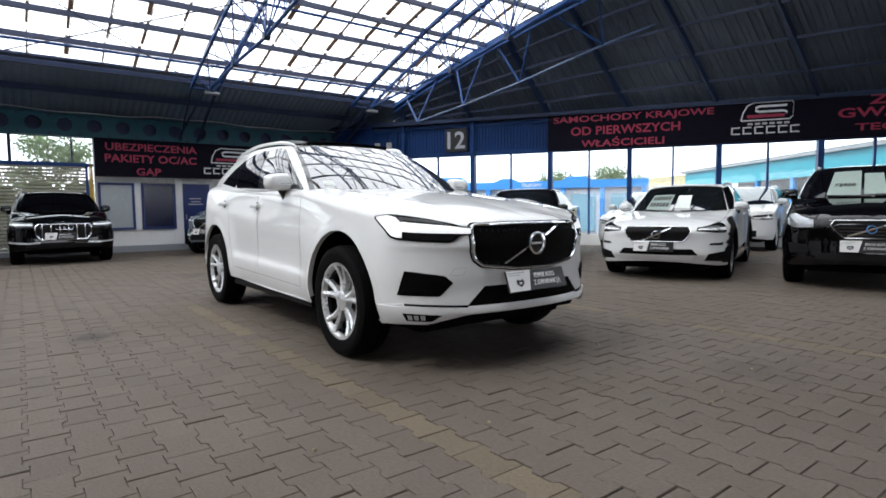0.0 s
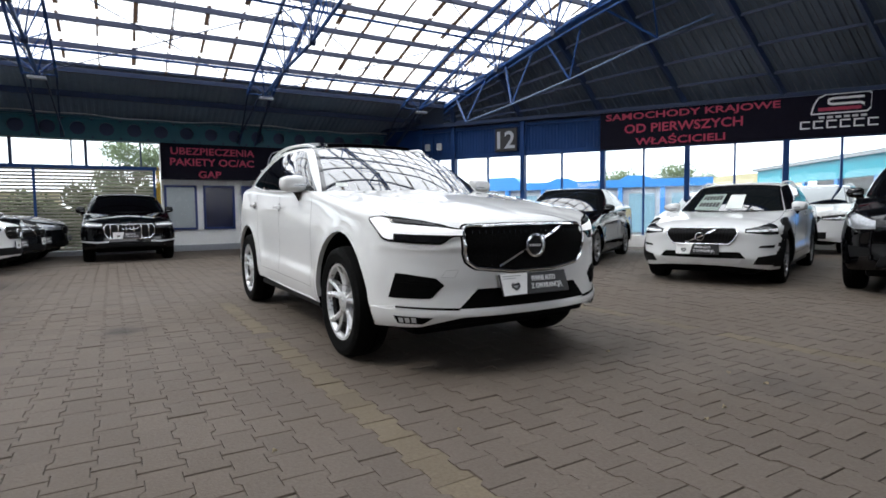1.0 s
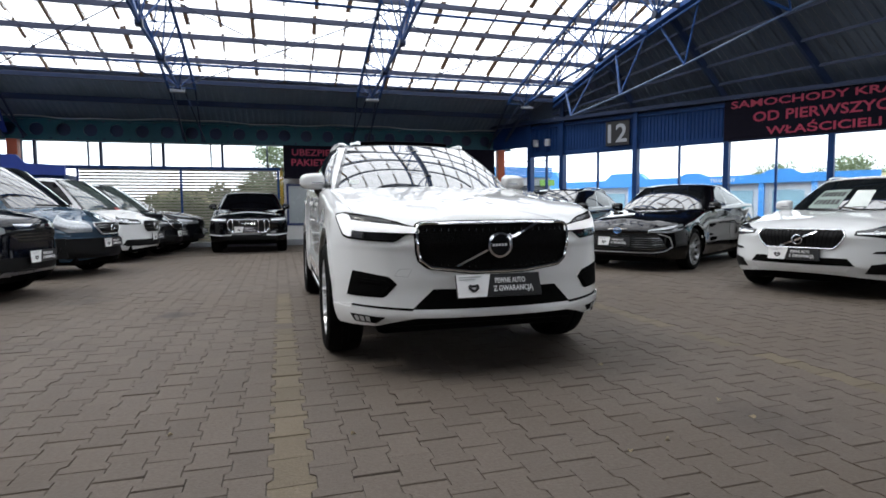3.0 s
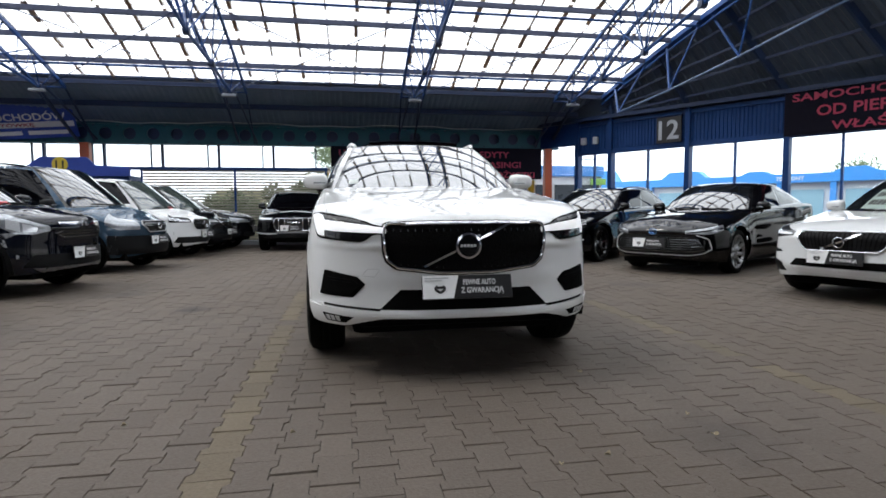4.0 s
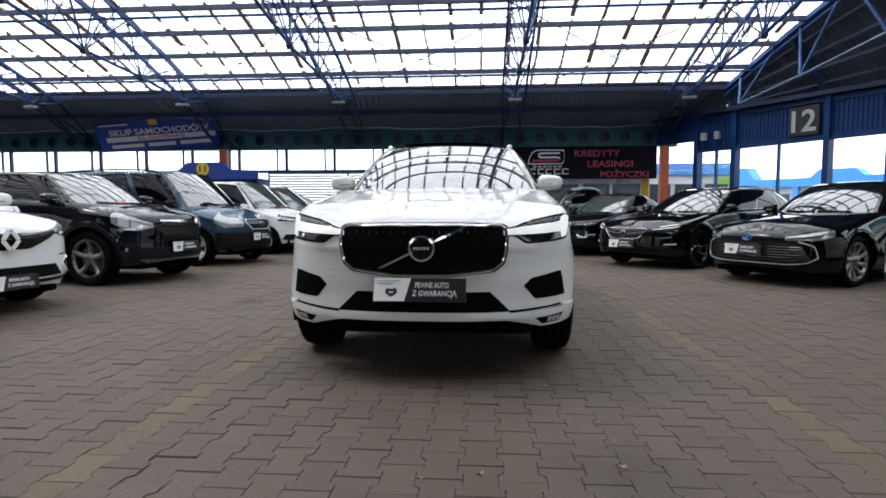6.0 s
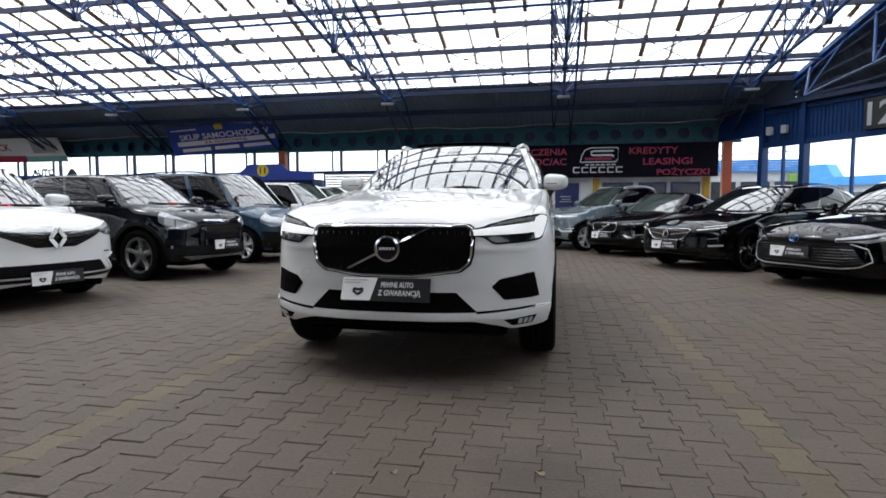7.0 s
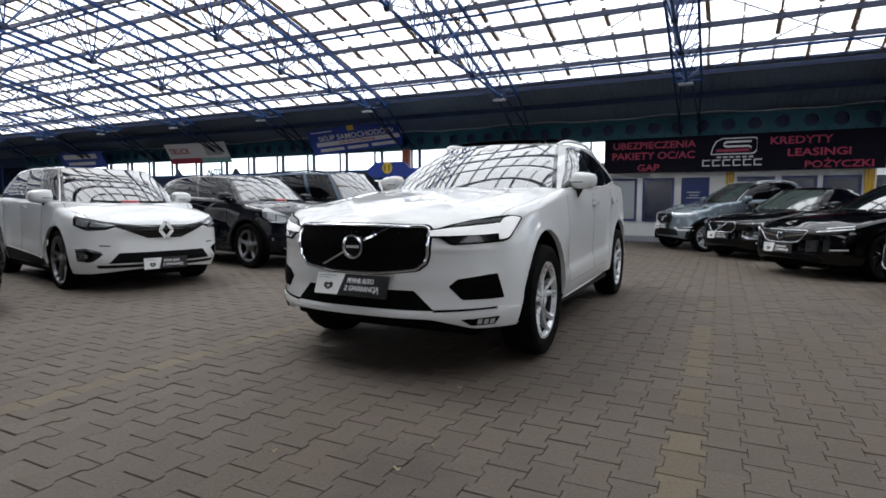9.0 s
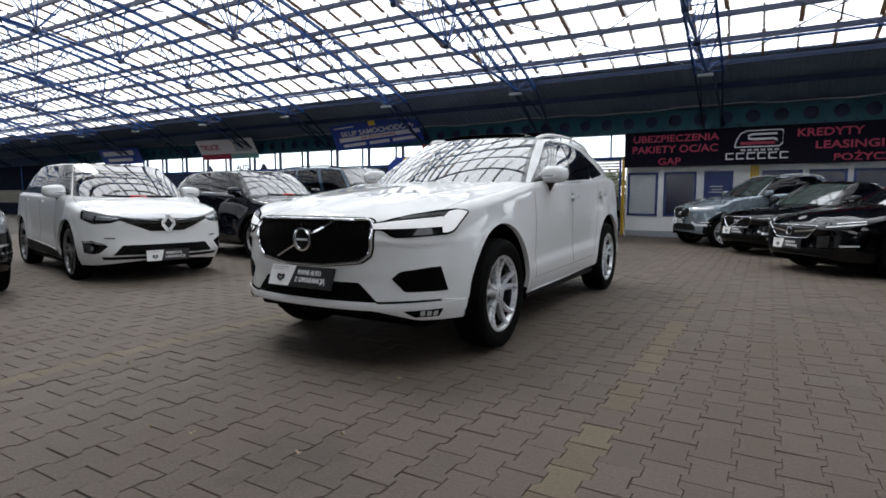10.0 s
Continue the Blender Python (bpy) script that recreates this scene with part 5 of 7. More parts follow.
def plate_holder(car, m):
    """The dealer's plate: white end with a plain mark, black end with two lines of lettering."""
    pl = part("dealer_plate", boxed(-0.262, 0.262, -0.008, 0.008, -0.068, 0.068, bevel=0.004), plate_black, car, "black and white dealer plate")
    pl.matrix_basis = m
    bm = bmesh.new()
    v = [bm.verts.new((x, -0.0095, z)) for x, z in ((-0.259, -0.066), (-0.085, -0.066), (-0.05, 0.066), (-0.259, 0.066))]
    bm.faces.new(v)
    bm.normal_update()
    bmesh.ops.solidify(bm, geom=bm.faces[:], thickness=0.002)
    part("white_field", bm, plate_white, pl)
    bm = bmesh.new()
    for a, b in (((-0.19, -0.01), (-0.175, 0.005)), ((-0.13, -0.01), (-0.145, 0.005)), ((-0.19, -0.012), (-0.16, -0.035)), ((-0.13, -0.012), (-0.16, -0.035)), ((-0.178, -0.004), (-0.142, -0.004))):
        beam(bm, (a[0], -0.0125, a[1]), (b[0], -0.0125, b[1]), 0.002, 0.014)
    part("mark", bm, plate_black, pl)
    bars("small_print", [(-0.245, -0.11, 0.048, 0.054), (-0.245, -0.15, 0.034, 0.039)], pose(0, -0.0125, 0), logo_grey, pl)
    words("lettering", "PEWNE AUTO", 0.19, 0.032, pose(0.07, -0.0105, 0.026), banner_white, pl)
    words("lettering", "Z GWARANCJĄ", 0.25, 0.044, pose(0.085, -0.0105, -0.025), banner_white, pl)
    return pl


def mirror_pair(car, y, z, x, paint, size=(0.24, 0.13, 0.16)):
    for sg in (-1, 1):
        bm = bmesh.new()
        bmesh.ops.create_uvsphere(bm, u_segments=20, v_segments=14, radius=1)
        for v in bm.verts:
            c = v.co
            q = Vector([math.copysign(abs(k) ** 0.62, k) for k in c])
            q.y = q.y if q.y < 0.15 else 0.15
            v.co = Vector((q.x * size[0] / 2 * (1 if q.x * sg > 0 else 1.0), q.y * size[1] * 0.9, q.z * size[2] / 2 * (1 - 0.12 * q.x * sg)))
        mir = part("mirror", bm, paint, car, smooth=True)
        mir.matrix_basis = Matrix.Translation((sg * x, y, z))
        part("mirror_glass", boxed(-size[0] * 0.42, size[0] * 0.42, 0.021, 0.026, -size[2] * 0.38, size[2] * 0.38, bevel=0.002), chrome, mir)
        bm = bmesh.new()
        rod(bm, [(-sg * size[0] * 0.12, -0.01, -size[2] * 0.3), (-sg * size[0] * 0.3, -0.005, -size[2] * 0.75), (-sg * size[0] * 0.46, 0.01, -size[2] * 1.2)], 0.034, 10)
        part("mirror_foot", bm, gloss_black, mir)
        bm = bmesh.new()
        for i in range(6):
            a, b = [Vector((sg * size[0] * (-0.4 + 0.85 * (i + j) / 6), -size[1] * 0.9 * (1 - ((i + j) / 6) ** 3) ** 0.4 - 0.002 if i + j < 6 else -0.01, -size[2] * 0.12)) for j in (0, 1)]
            beam(bm, a, b, 0.008, 0.012)
        part("indicator", bm, lamp_clear, mir)


def lamp(sh, car, spec, name="headlight"):
    """One headlight each side: cover, inner reflectors and light guide, from front-view polylines for the +x side."""
    for sg in (-1, 1):
        f = lambda pts: [(sg * a, b) for a, b in pts]
        lp = part(name, patch(sh, "wrap", f(spec["top"]), f(spec["bot"]), off=0.004, nu=24, nw=8), spec.get("mat", lamp_dark), car, "clear headlight unit", smooth=True)
        for a in spec.get("bars", ()):
            part("light_guide", patch(sh, "wrap", f(a[0]), f(a[1]), off=0.0085, deep=0.005, nu=16, nw=3), a[2], lp, smooth=True)
        if spec.get("rim"):
            for edge in ("top", "bot"):
                part("seal", ribbon(sh, "wrap", f(spec[edge]), 0.011, 1, 0.007, 30), under_black, lp)
        for (x, z, r) in spec.get("eyes", ()):
            p, n = sh.drop("wrap", sg * x, z, off=0.004)
            bm = bmesh.new()
            tube(bm, p - n * 0.012, p + n * 0.004, r, 18)
            part("projector", bm, gloss_black if spec.get("mat") is lamp_clear else lamp_clear, lp)

SUV = dict(zn=.57, zc=.70, b0=.705, b1=.76, cowl=.29, foot=.345, head=.5, roof_end=.9, tail=.935, clear=.27, gap=.06, crease=.34)
WAGON = dict(zn=.555, zc=.675, b0=.685, b1=.735, cowl=.3, foot=.35, head=.505, roof_end=.89, tail=.95, clear=.22, rails_z=(.955, .985, .99, .965, .915))
SEDAN = dict(zn=.555, zc=.68, b0=.69, b1=.75, cowl=.3, foot=.35, head=.49, roof_end=.74, tail=.9, clear=.2, deck=.025, rails_z=(.958, .982, .98, .955, .89), rails_x=(.60, .65, .66, .63, .56))
MPV = dict(zn=.535, zc=.675, b0=.685, b1=.72, cowl=.205, foot=.3, head=.44, roof_end=.92, tail=.96, clear=.22, wing=.4, roof_crown=.016, rails_z=(.972, .979, .982, .968, .935))
VAN = dict(zn=.47, zc=.615, b0=.595, b1=.6, cowl=.16, foot=.245, head=.375, roof_end=.965, tail=.985, clear=.25, wing=.45, rails_x=(.70, .775, .8, .8, .78), rails_z=(.95, .972, .978, .975, .965), tumble=.02, scallop=.006, fold=.004, nose=.85, np=2.15)


def frame_line(top, bot):
    return top + bot[::-1]


def build_car(name, base, label, paint, m, **k):
    """A car with its nose towards local -y, centred at the origin. Returns its Empty and its skin."""
    s = dict(base, **k)
    sh = RowSkin(s)
    L, H, R = s["L"], s["H"], s["R"]
    car = thing(name, m, label, "car", s.get("group", ""))
    fa, ra = sh.axles
    van = base is VAN
    s_b, s_c = s.get("pillars", (.27, .6) if van else (.4, .72))
    on_side = lambda q: sh.cabin_side(q, 0.0).y
    yd, b, c = max(sh.foot_y - .06, fa + sh.opening + .1), on_side(s_b) + .02, min(on_side(s_c), ra + .1)
    edges = [[(.3, yd - .03), (sh.b0, yd + .03)], [(.3, b + .02), (sh.b0, b)], [(.3, min(c, ra - sh.opening - .06)), (.6 * H, c), (sh.b0, c + .05)]]
    seam = [(sh.nose_y + .06, .58 * sh.hw), (sh.nose_y + .25, .8 * sh.hw), (.5 * (sh.nose_y + sh.foot_y), .86 * sh.hw), (sh.foot_y - .04, .84 * sh.hw)]

    def level(pts, z):
        return float(np.interp(z, [p[0] for p in pts], [p[1] for p in pts]))

    def panel(p, n):
        if n.z > .4 and seam[0][0] < p.y < seam[-1][0] and p.z > sh.zn - .03 and abs(p.x) < level(seam, p.y):
            return ("bonnet", 0)
        if abs(p.x) > .75 * sh.hw and .3 < p.z < sh.rim_side(p.y) - .03:
            for i, nm in enumerate(("front_door", "rear_door")):
                if level(edges[i], p.z) < p.y < level(edges[i + 1], p.z):
                    return (nm, 1 if p.x > 0 else -1)
        if p.y < sh.y0 + .55 and p.z < sh.zn:
            return ("front_bumper", 0)
        return ("body", 0)
    panels = split_skin(sh.mesh(), panel, paint, car)
    # underbody, wheel housings, arch lips and wheels
    lo = s.get("clear", .24)
    part("underbody", boxed(-.7 * sh.hw, .7 * sh.hw, sh.y0 + .22, -sh.y0 - .25, lo - .06, lo + .14, bevel=.03), under_black, car)
    for sg in (-1, 1):
        part("sill_guard", boxed(sg * .8 * sh.hw, sg * .93 * sh.hw, fa + sh.opening + .02, ra - sh.opening - .02, lo - .035, lo + .04, bevel=.012), s.get("lip_mat", under_black), car)
        for ax in (fa, ra):
            bm = bmesh.new()
            rr = sh.opening + .004
            ring = [(ax + rr * math.cos(t), sh.wheel_z + rr * math.sin(t)) for t in [-.25 + (math.pi + .5) * i / 24 for i in range(25)]]
            va, vb = [[bm.verts.new((sg * x * sh.hw, y, z)) for y, z in ring] for x in (.95, .5)]
            for i in range(24):
                bm.faces.new((va[i], va[i + 1], vb[i + 1], vb[i]))
            bm.faces.new(vb)
            part("wheel_housing", bm, under_black, car)
            lip, lw = [], s.get("lip_w", .03)
            for i in range(33):
                t = math.radians(-10 + 200 * i / 32)
                y, z = ax + (sh.opening + lw / 2 - .004) * math.cos(t), sh.wheel_z + (sh.opening + lw / 2 - .004) * math.sin(t)
                if z > sh.low(y) + .015:
                    lip.append((y, z))
            part("arch_lip", ribbon(sh, "side", lip, lw, sg, .003, 44, deep=.03), s.get("lip_mat", paint), car, smooth=True)
            add_wheel(car, Matrix.Translation((sg * (sh.hw - s.get("inset", .135)), ax, sh.wheel_z)) @ (Matrix() if sg > 0 else Matrix.Rotation(math.pi, 4, "Z")), R, s.get("rim", R * .65), s.get("tyre", .225), s.get("spokes", (5, True, 0.0)), s.get("rim_mat", rim_silver))
    # glass
    part("windscreen_border", screen_sheet(sh, -1, 1, 0, 1, 0.0, 28, 12), gloss_black, car, smooth=True)
    part("windscreen", screen_sheet(sh, -.95, .95, .03, .96, .004, 32, 18), s.get("screen", car_glass), car, smooth=True)
    end, fall = s.get("glass_end", .93 if not van else .95), s.get("fall", .7 if not van else .0)
    top_t = lambda q: .93 - fall * max(0.0, (q - (end - .24)) / .24) ** 1.7
    front_s = lambda f: .017 + .012 * (1 - f)
    cuts = [front_s, s_b, s_c, end]
    for sg in (-1, 1):
        if not s.get("pillar_paint"):
            part("window_surround", cabin_sheet(sh, sg, lambda f: front_s(f) - .015, end + .012, .035, lambda q: min(top_t(q) + .04, .97), .002, 36, 8), gloss_black, car, smooth=True)
        for i, nm in enumerate(("front_window", "rear_window", "quarter_window")):
            u0, u1 = cuts[i], cuts[i + 1]
            lo_s = u0 if i == 0 else u0 + (.03 if s.get("pillar_paint") else .012)
            if u1 - (.06 if i == 0 else u0) > .05:
                part(nm, cabin_sheet(sh, sg, lo_s, u1 - .012, .07, top_t, .005, 16, 6), s.get("side_glass", tint_glass), car, smooth=True)
        if s.get("bright"):
            line = [sh.cabin_side(q, min(top_t(q) + .035, .965)) for q in [front_s(1) - .01 + (end + .01 - front_s(1)) * i / 30 for i in range(31)]]
            part("window_moulding", rod(bmesh.new(), [(sg * (p.x + .006), p.y, p.z) for p in line], .006, 6), s["bright"], car, smooth=True)
            line = [sh.cabin_side(.05 + (end - .05) * i / 20, .02) for i in range(21)]
            part("belt_moulding", rod(bmesh.new(), [(sg * (p.x + .006), p.y, p.z) for p in line], .006, 6), s["bright"], car, smooth=True)
        for line in ([(yd + .03, sh.rim_side(yd) - .04), (yd, .6 * sh.b0), (yd - .03, .36)], [(b, sh.rim_side(b) - .03), (b + .02, .36)], [(c + .04, sh.rim_side(c) - .03), (c, .6 * H), (min(c, ra - sh.opening - .06), .42)], [(yd - .03, .36), (min(c, ra - sh.opening - .06), .37)]):
            part("shut_line", ribbon(sh, "side", line, .005, sg, .0012), under_black, car)
        for y, nm in ((b - .16, "front_door"), (c - .12, "rear_door")):
            p, n = sh.drop("side", y, sh.rim_side(y) - .1, sg, .02)
            part("door_handle", box(bmesh.new(), -.012, .012, -.1, .1, -.016, .016, Matrix.Translation(p), bevel=.009), s.get("handle", paint), panels.get((nm, sg), car), smooth=True)
    size = s.get("mirror_size", (.2, .12, .14))
    mirror_pair(car, sh.foot_y + .2 + s.get("mirror_dy", 0.0), sh.b0 + .06 + s.get("mirror_up", 0.0), s.get("mirror_x", sh.hw - .01), s.get("mirror_mat", paint), size)
    # lower door cladding with a bright strip along its top
    if s.get("clad"):
        y_a, y_b, zt = fa + sh.opening + .03, ra - sh.opening - .03, s["clad"]
        for sg in (-1, 1):
            cl = part("door_cladding", patch(sh, "side", [(y_a, zt - .06), (y_a + .25, zt - .02), (y_b, zt + .05)], [(y_a, lo + .03), (y_a + .25, lo + .03), (y_b, lo + .04)], sg, .006, .012, 24, 5), trim_black, car, "black plastic door cladding", smooth=True)
            part("bright_strip", ribbon(sh, "side", [(y_a + .1, zt - .05), (y_a + .3, zt - .025), (y_b - .05, zt + .04)], .012, sg, .014, 24, deep=.008), silver_trim, cl, smooth=True)
    # bonnet shut line, wipers, rails
    for sg in (-1, 1):
        part("shut_line", ribbon(sh, "top", [(sg * x, y) for y, x in seam], .005, 1, .0012), under_black, car)
    for x0, x1 in ((.04, -.62), (.66, .08)):
        pts = [sh.screen(x0 + (x1 - x0) * i / 9, .045 + .02 * i / 9) + Vector((0, -.004, .012)) for i in range(10)]
        part("wiper", rod(bmesh.new(), pts, .007, 6), trim_black, car)
    if s.get("rails"):
        for sg in (-1, 1):
            pts = []
            for i in range(17):
                p = sh.cabin_side(.05 + .88 * i / 16, 1.0)
                pts.append(Vector((sg * (p.x - .025), p.y, p.z + .008 + .03 * math.sin(math.pi * min(1, max(.05, i / 16))) ** .35)))
            part("roof_rail", rod(bmesh.new(), pts, .015, 8), s["rails"], car, smooth=True)
    # front features
    for f in s.get("front", ()):
        nm, mat, top, bot = f[:4]
        o = f[4] if len(f) > 4 else {}
        if o.get("pair"):
            for sg in (-1, 1):
                part(nm, patch(sh, o.get("kind", "front"), [(sg * a, b) for a, b in top], [(sg * a, b) for a, b in bot], off=o.get("off", 0.004), nu=o.get("nu", 16), nw=o.get("nw", 5)), mat, car, o.get("label", ""), smooth=True)
        else:
            g = part(nm, patch(sh, o.get("kind", "front"), top, bot, off=o.get("off", 0.004), deep=o.get("deep", 0.012), nu=o.get("nu", 28), nw=o.get("nw", 8)), mat, car, o.get("label", ""), smooth=True)
            if o.get("frame"):
                fm, fw = o["frame"]
                part("grille_frame", pipe(sh, "front", frame_line(top, bot), fw * 0.52, 0.013), fm, g, smooth=True)
            if o.get("ribs"):
                rm, cnt, wd, way = o["ribs"]
                bm = bmesh.new()
                for i in range(1, cnt):
                    t = i / cnt
                    if way == "v":
                        a, b = along(top, t), along(bot, t)
                        line = [a, b]
                    else:
                        line = [(top[j][0] + (bot[j][0] - top[j][0]) * t, top[j][1] + (bot[j][1] - top[j][1]) * t) for j in range(min(len(top), len(bot)))]
                    r = ribbon(sh, "front", line, wd, 1, 0.009, 10)
                    tmp = bpy.data.meshes.new("slats")
                    r.to_mesh(tmp)
                    r.free()
                    bm.from_mesh(tmp)
                    bpy.data.meshes.remove(tmp)
                part("grille_slats", bm, rm, g)
    for nm, mat, pts, wd in s.get("strips", ()):
        for sg in (-1, 1):
            part(nm, ribbon(sh, "wrap", [(sg * a, b) for a, b in pts], wd, 1, 0.01, 18, deep=0.012), mat, car, smooth=True)
    for l in s.get("lamps", ()):
        lamp(sh, car, l)
    if s.get("emblem"):
        x, z, r, mat, shape = s["emblem"]
        p, n = sh.drop("front", x, z, 1, 0.02)
        bm = bmesh.new()
        if shape == "ring":
            lathe(bm, [(0.0, r), (0.012, r * 0.97), (0.014, r * 0.82), (0.004, r * 0.74)], 28, Matrix.Translation(p) @ Matrix.Rotation(-math.pi / 2, 4, "Z"))
        elif shape == "diamond":
            pts = [(0, r), (r * 0.75, 0), (0, -r), (-r * 0.75, 0)]
            for a, b in zip(pts, pts[1:] + pts[:1]):
                beam(bm, p + Vector((a[0], 0, a[1])), p + Vector((b[0], 0, b[1])), 0.016, 0.4 * r)
        elif shape == "rings":
            for i in range(4):
                lathe(bm, [(0.0, r), (0.01, r * 0.95), (0.0, r * 0.78)], 20, Matrix.Translation(p + Vector(((i - 1.5) * r * 1.4, 0, 0))) @ Matrix.Rotation(-math.pi / 2, 4, "Z"))
        elif shape == "oval":
            lathe(bm, [(0.0, r), (0.01, r * 0.95), (0.0, r * 0.8)], 24, Matrix.Translation(p) @ Matrix.Diagonal((1.35, 1, 1, 1)) @ Matrix.Rotation(-math.pi / 2, 4, "Z"))
            lathe(bm, [(0.0, r * 0.5), (0.01, r * 0.45), (0.0, r * 0.32)], 20, Matrix.Translation(p) @ Matrix.Rotation(-math.pi / 2, 4, "Z"))
        elif shape == "bridge":
            for a, b in (((-.8, .8), (-.55, -.8)), ((.8, .8), (.55, -.8)), ((-.65, 0), (.65, 0))):
                beam(bm, p + Vector((a[0] * r, 0, a[1] * r)), p + Vector((b[0] * r, 0, b[1] * r)), 0.014, 0.3 * r)
        elif shape == "star":
            lathe(bm, [(0.0, r), (0.01, r * 0.95), (0.0, r * 0.85)], 24, Matrix.Translation(p) @ Matrix.Rotation(-math.pi / 2, 4, "Z"))
            for i in range(3):
                a = math.pi / 2 + i * 2 * math.pi / 3
                beam(bm, p, p + Vector((r * math.cos(a), 0, r * math.sin(a))), 0.012, 0.16 * r)
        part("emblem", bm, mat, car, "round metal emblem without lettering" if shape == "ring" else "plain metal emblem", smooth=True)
    if s.get("slash"):
        part("grille_bar", ribbon(sh, "front", list(s["slash"]), 0.022, 1, 0.014, 16, deep=0.012), chrome, car)
    if s.get("plate"):
        x, z, tilt = s["plate"]
        p, n = sh.drop("front", x, z, 1, 0.02)
        q, _ = sh.drop("front", x, z + 0.06, 1, 0.02)
        p.y = min(p.y, q.y)
        plate_holder(car, Matrix.Translation(p + Vector((0, -0.012, 0))) @ Matrix.Rotation(radians(tilt), 4, "X"))
    for x0, x1, t0, t1, mat, nm in s.get("papers", ()):
        part(nm, screen_sheet(sh, x0, x1, t0, t1, .012 if nm == "price_lettering" else .008, 3, 3), mat, car)
    return car, sh


def stand(x, y, deg, s):
    """The pose of a car whose front axle's middle is at (x, y), turned by deg."""
    m = pose(x, y, 0, 0, 0, deg)
    return m @ Matrix.Translation((0, s["L"] / 2 - s["fo"], 0))


white_paint_car = car_paint("white_car_paint", (0.73, 0.735, 0.73))
silver_white = car_paint("pearl_white_paint", (0.66, 0.67, 0.67))
black_car = car_paint("black_car_paint", (0.0015, 0.0015, 0.002), 0.15)
navy_car = car_paint("dark_blue_metallic", (0.003, 0.004, 0.008), 0.18)
bluegrey_car = car_paint("blue_grey_metallic", (0.032, 0.065, 0.105), 0.25, 0.4)
grey_car = car_paint("grey_metallic", (0.26, 0.31, 0.35), 0.25, 0.5)
dgrey_car = car_paint("dark_grey_metallic", (0.008, 0.009, 0.011), 0.2, 0.3)

grille_mesh = material("black_grille_mesh", (0.003, 0.003, 0.0032), 0.7, grain=0.5, scale=90, bump=0.8, spec=0.06)
# ---- the white SUV in the middle ----
shut_gap = material("shut_gap_shadow", (.2, .2, .2), .7, grain=.1, scale=30, spec=.1)


def build_hero():
    """The white SUV: skin panels, wheels, glass, grille, lamps, lip and trim."""
    sh = HeroSkin()
    car = thing("white_suv", pose(0, 0, 0), "clean white family SUV with black grille parked on pavers", "car")
    paint = white_paint_car
    door_edges = ([(.4, -.8), (1.0, -.77), (1.2, -.7)], [(.4, .2), (1.2, .19)], [(.4, .92), (.7, .98), (1.25, 1.12)])
    seam = [(.5, -2.29), (.62, -2.2), (.8, -2.05), (.83, -1.7), (.84, -1.2), (.83, -.72)]

    def level(pts, z):
        return float(np.interp(z, [p[0] for p in pts], [p[1] for p in pts]))

    def panel(p, n):
        if n.z > .4 and -2.33 < p.y < -.6 and p.z > .95 and abs(p.x) < np.interp(p.y, [q[1] for q in seam], [q[0] for q in seam]):
            return ("bonnet", 0)
        if p.z < 1.17 and abs(p.x) > .8:
            for i, nm in enumerate(("front_door", "rear_door")):
                if p.z > .42 and level(door_edges[i], p.z) < p.y < level(door_edges[i + 1], p.z):
                    return (nm, 1 if p.x > 0 else -1)
            if -1.95 < p.y < -.7 and p.z > .45:
                return ("front_wing", 1 if p.x > 0 else -1)
        if p.y < -1.8 and p.z < .95:
            return ("front_bumper", 0)
        if p.z > 1.61 and -.1 < p.y < 1.95:
            return ("roof", 0)
        return ("body", 0)
    panels = split_skin(sh.mesh(), panel, paint, car)

    # underbody, wheel housings, arch lips and wheels
    part("underbody", boxed(-.66, .66, -2.05, 2.0, .215, .4, bevel=.05), under_black, car, "dark underbody tray")
    part("chin_guard", boxed(-.62, .62, -2.22, -1.9, .29, .4, bevel=.04), under_black, car)
    for sg in (-1, 1):
        part("sill_guard", box(bmesh.new(), sg * .78, sg * .895, sh.axles[0] + .5, sh.axles[1] - .5, .268, .315, bevel=.012), trim_black, car)
        part("sill_moulding", rod(bmesh.new(), [(sg * .9, y, sh.low(y) + .004) for y in (-.96, -.5, 0, .5, .98)], .006, 6), silver_trim, car)
        for ax in sh.axles:
            bm = bmesh.new()
            rr = sh.opening + .004
            ring = [(ax + rr * math.cos(a), sh.wheel_z + rr * math.sin(a)) for a in [-.25 + (math.pi + .5) * i / 28 for i in range(29)]]
            va, vb = [[bm.verts.new((sg * x, y, z)) for y, z in ring] for x in (.915, .5)]
            for i in range(28):
                bm.faces.new((va[i], va[i + 1], vb[i + 1], vb[i]))
            bm.faces.new(vb)
            part("wheel_housing", bm, under_black, car)
            lip = []
            for i in range(41):
                a = math.radians(-14 + 208 * i / 40)
                y, z = ax + (sh.opening + .007) * math.cos(a), sh.wheel_z + (sh.opening + .007) * math.sin(a)
                if z > sh.low(y) + .012:
                    lip.append((y, z))
            part("arch_lip", ribbon(sh, "side", lip, .02, sg, .002, 56, deep=.035), paint, car, smooth=True)
            add_wheel(car, Matrix.Translation((sg * .828, ax, sh.wheel_z - .004)) @ (Matrix() if sg > 0 else Matrix.Rotation(math.pi, 4, "Z")), .385, .262, .245, (5, True, 0.0), rim_silver)

    # glass
    sheet = functools.partial(screen_sheet, sh)
    part("windscreen_border", sheet(-1, 1, 0, 1, 0.0, 32, 14), gloss_black, car, smooth=True)
    glass = part("windscreen", sheet(-.955, .955, .02, .965, .004, 40, 24), hero_glass, car, smooth=True)
    part("sensor_housing", sheet(-.09, .09, .8, .93, .006, 4, 4), gloss_black, glass)
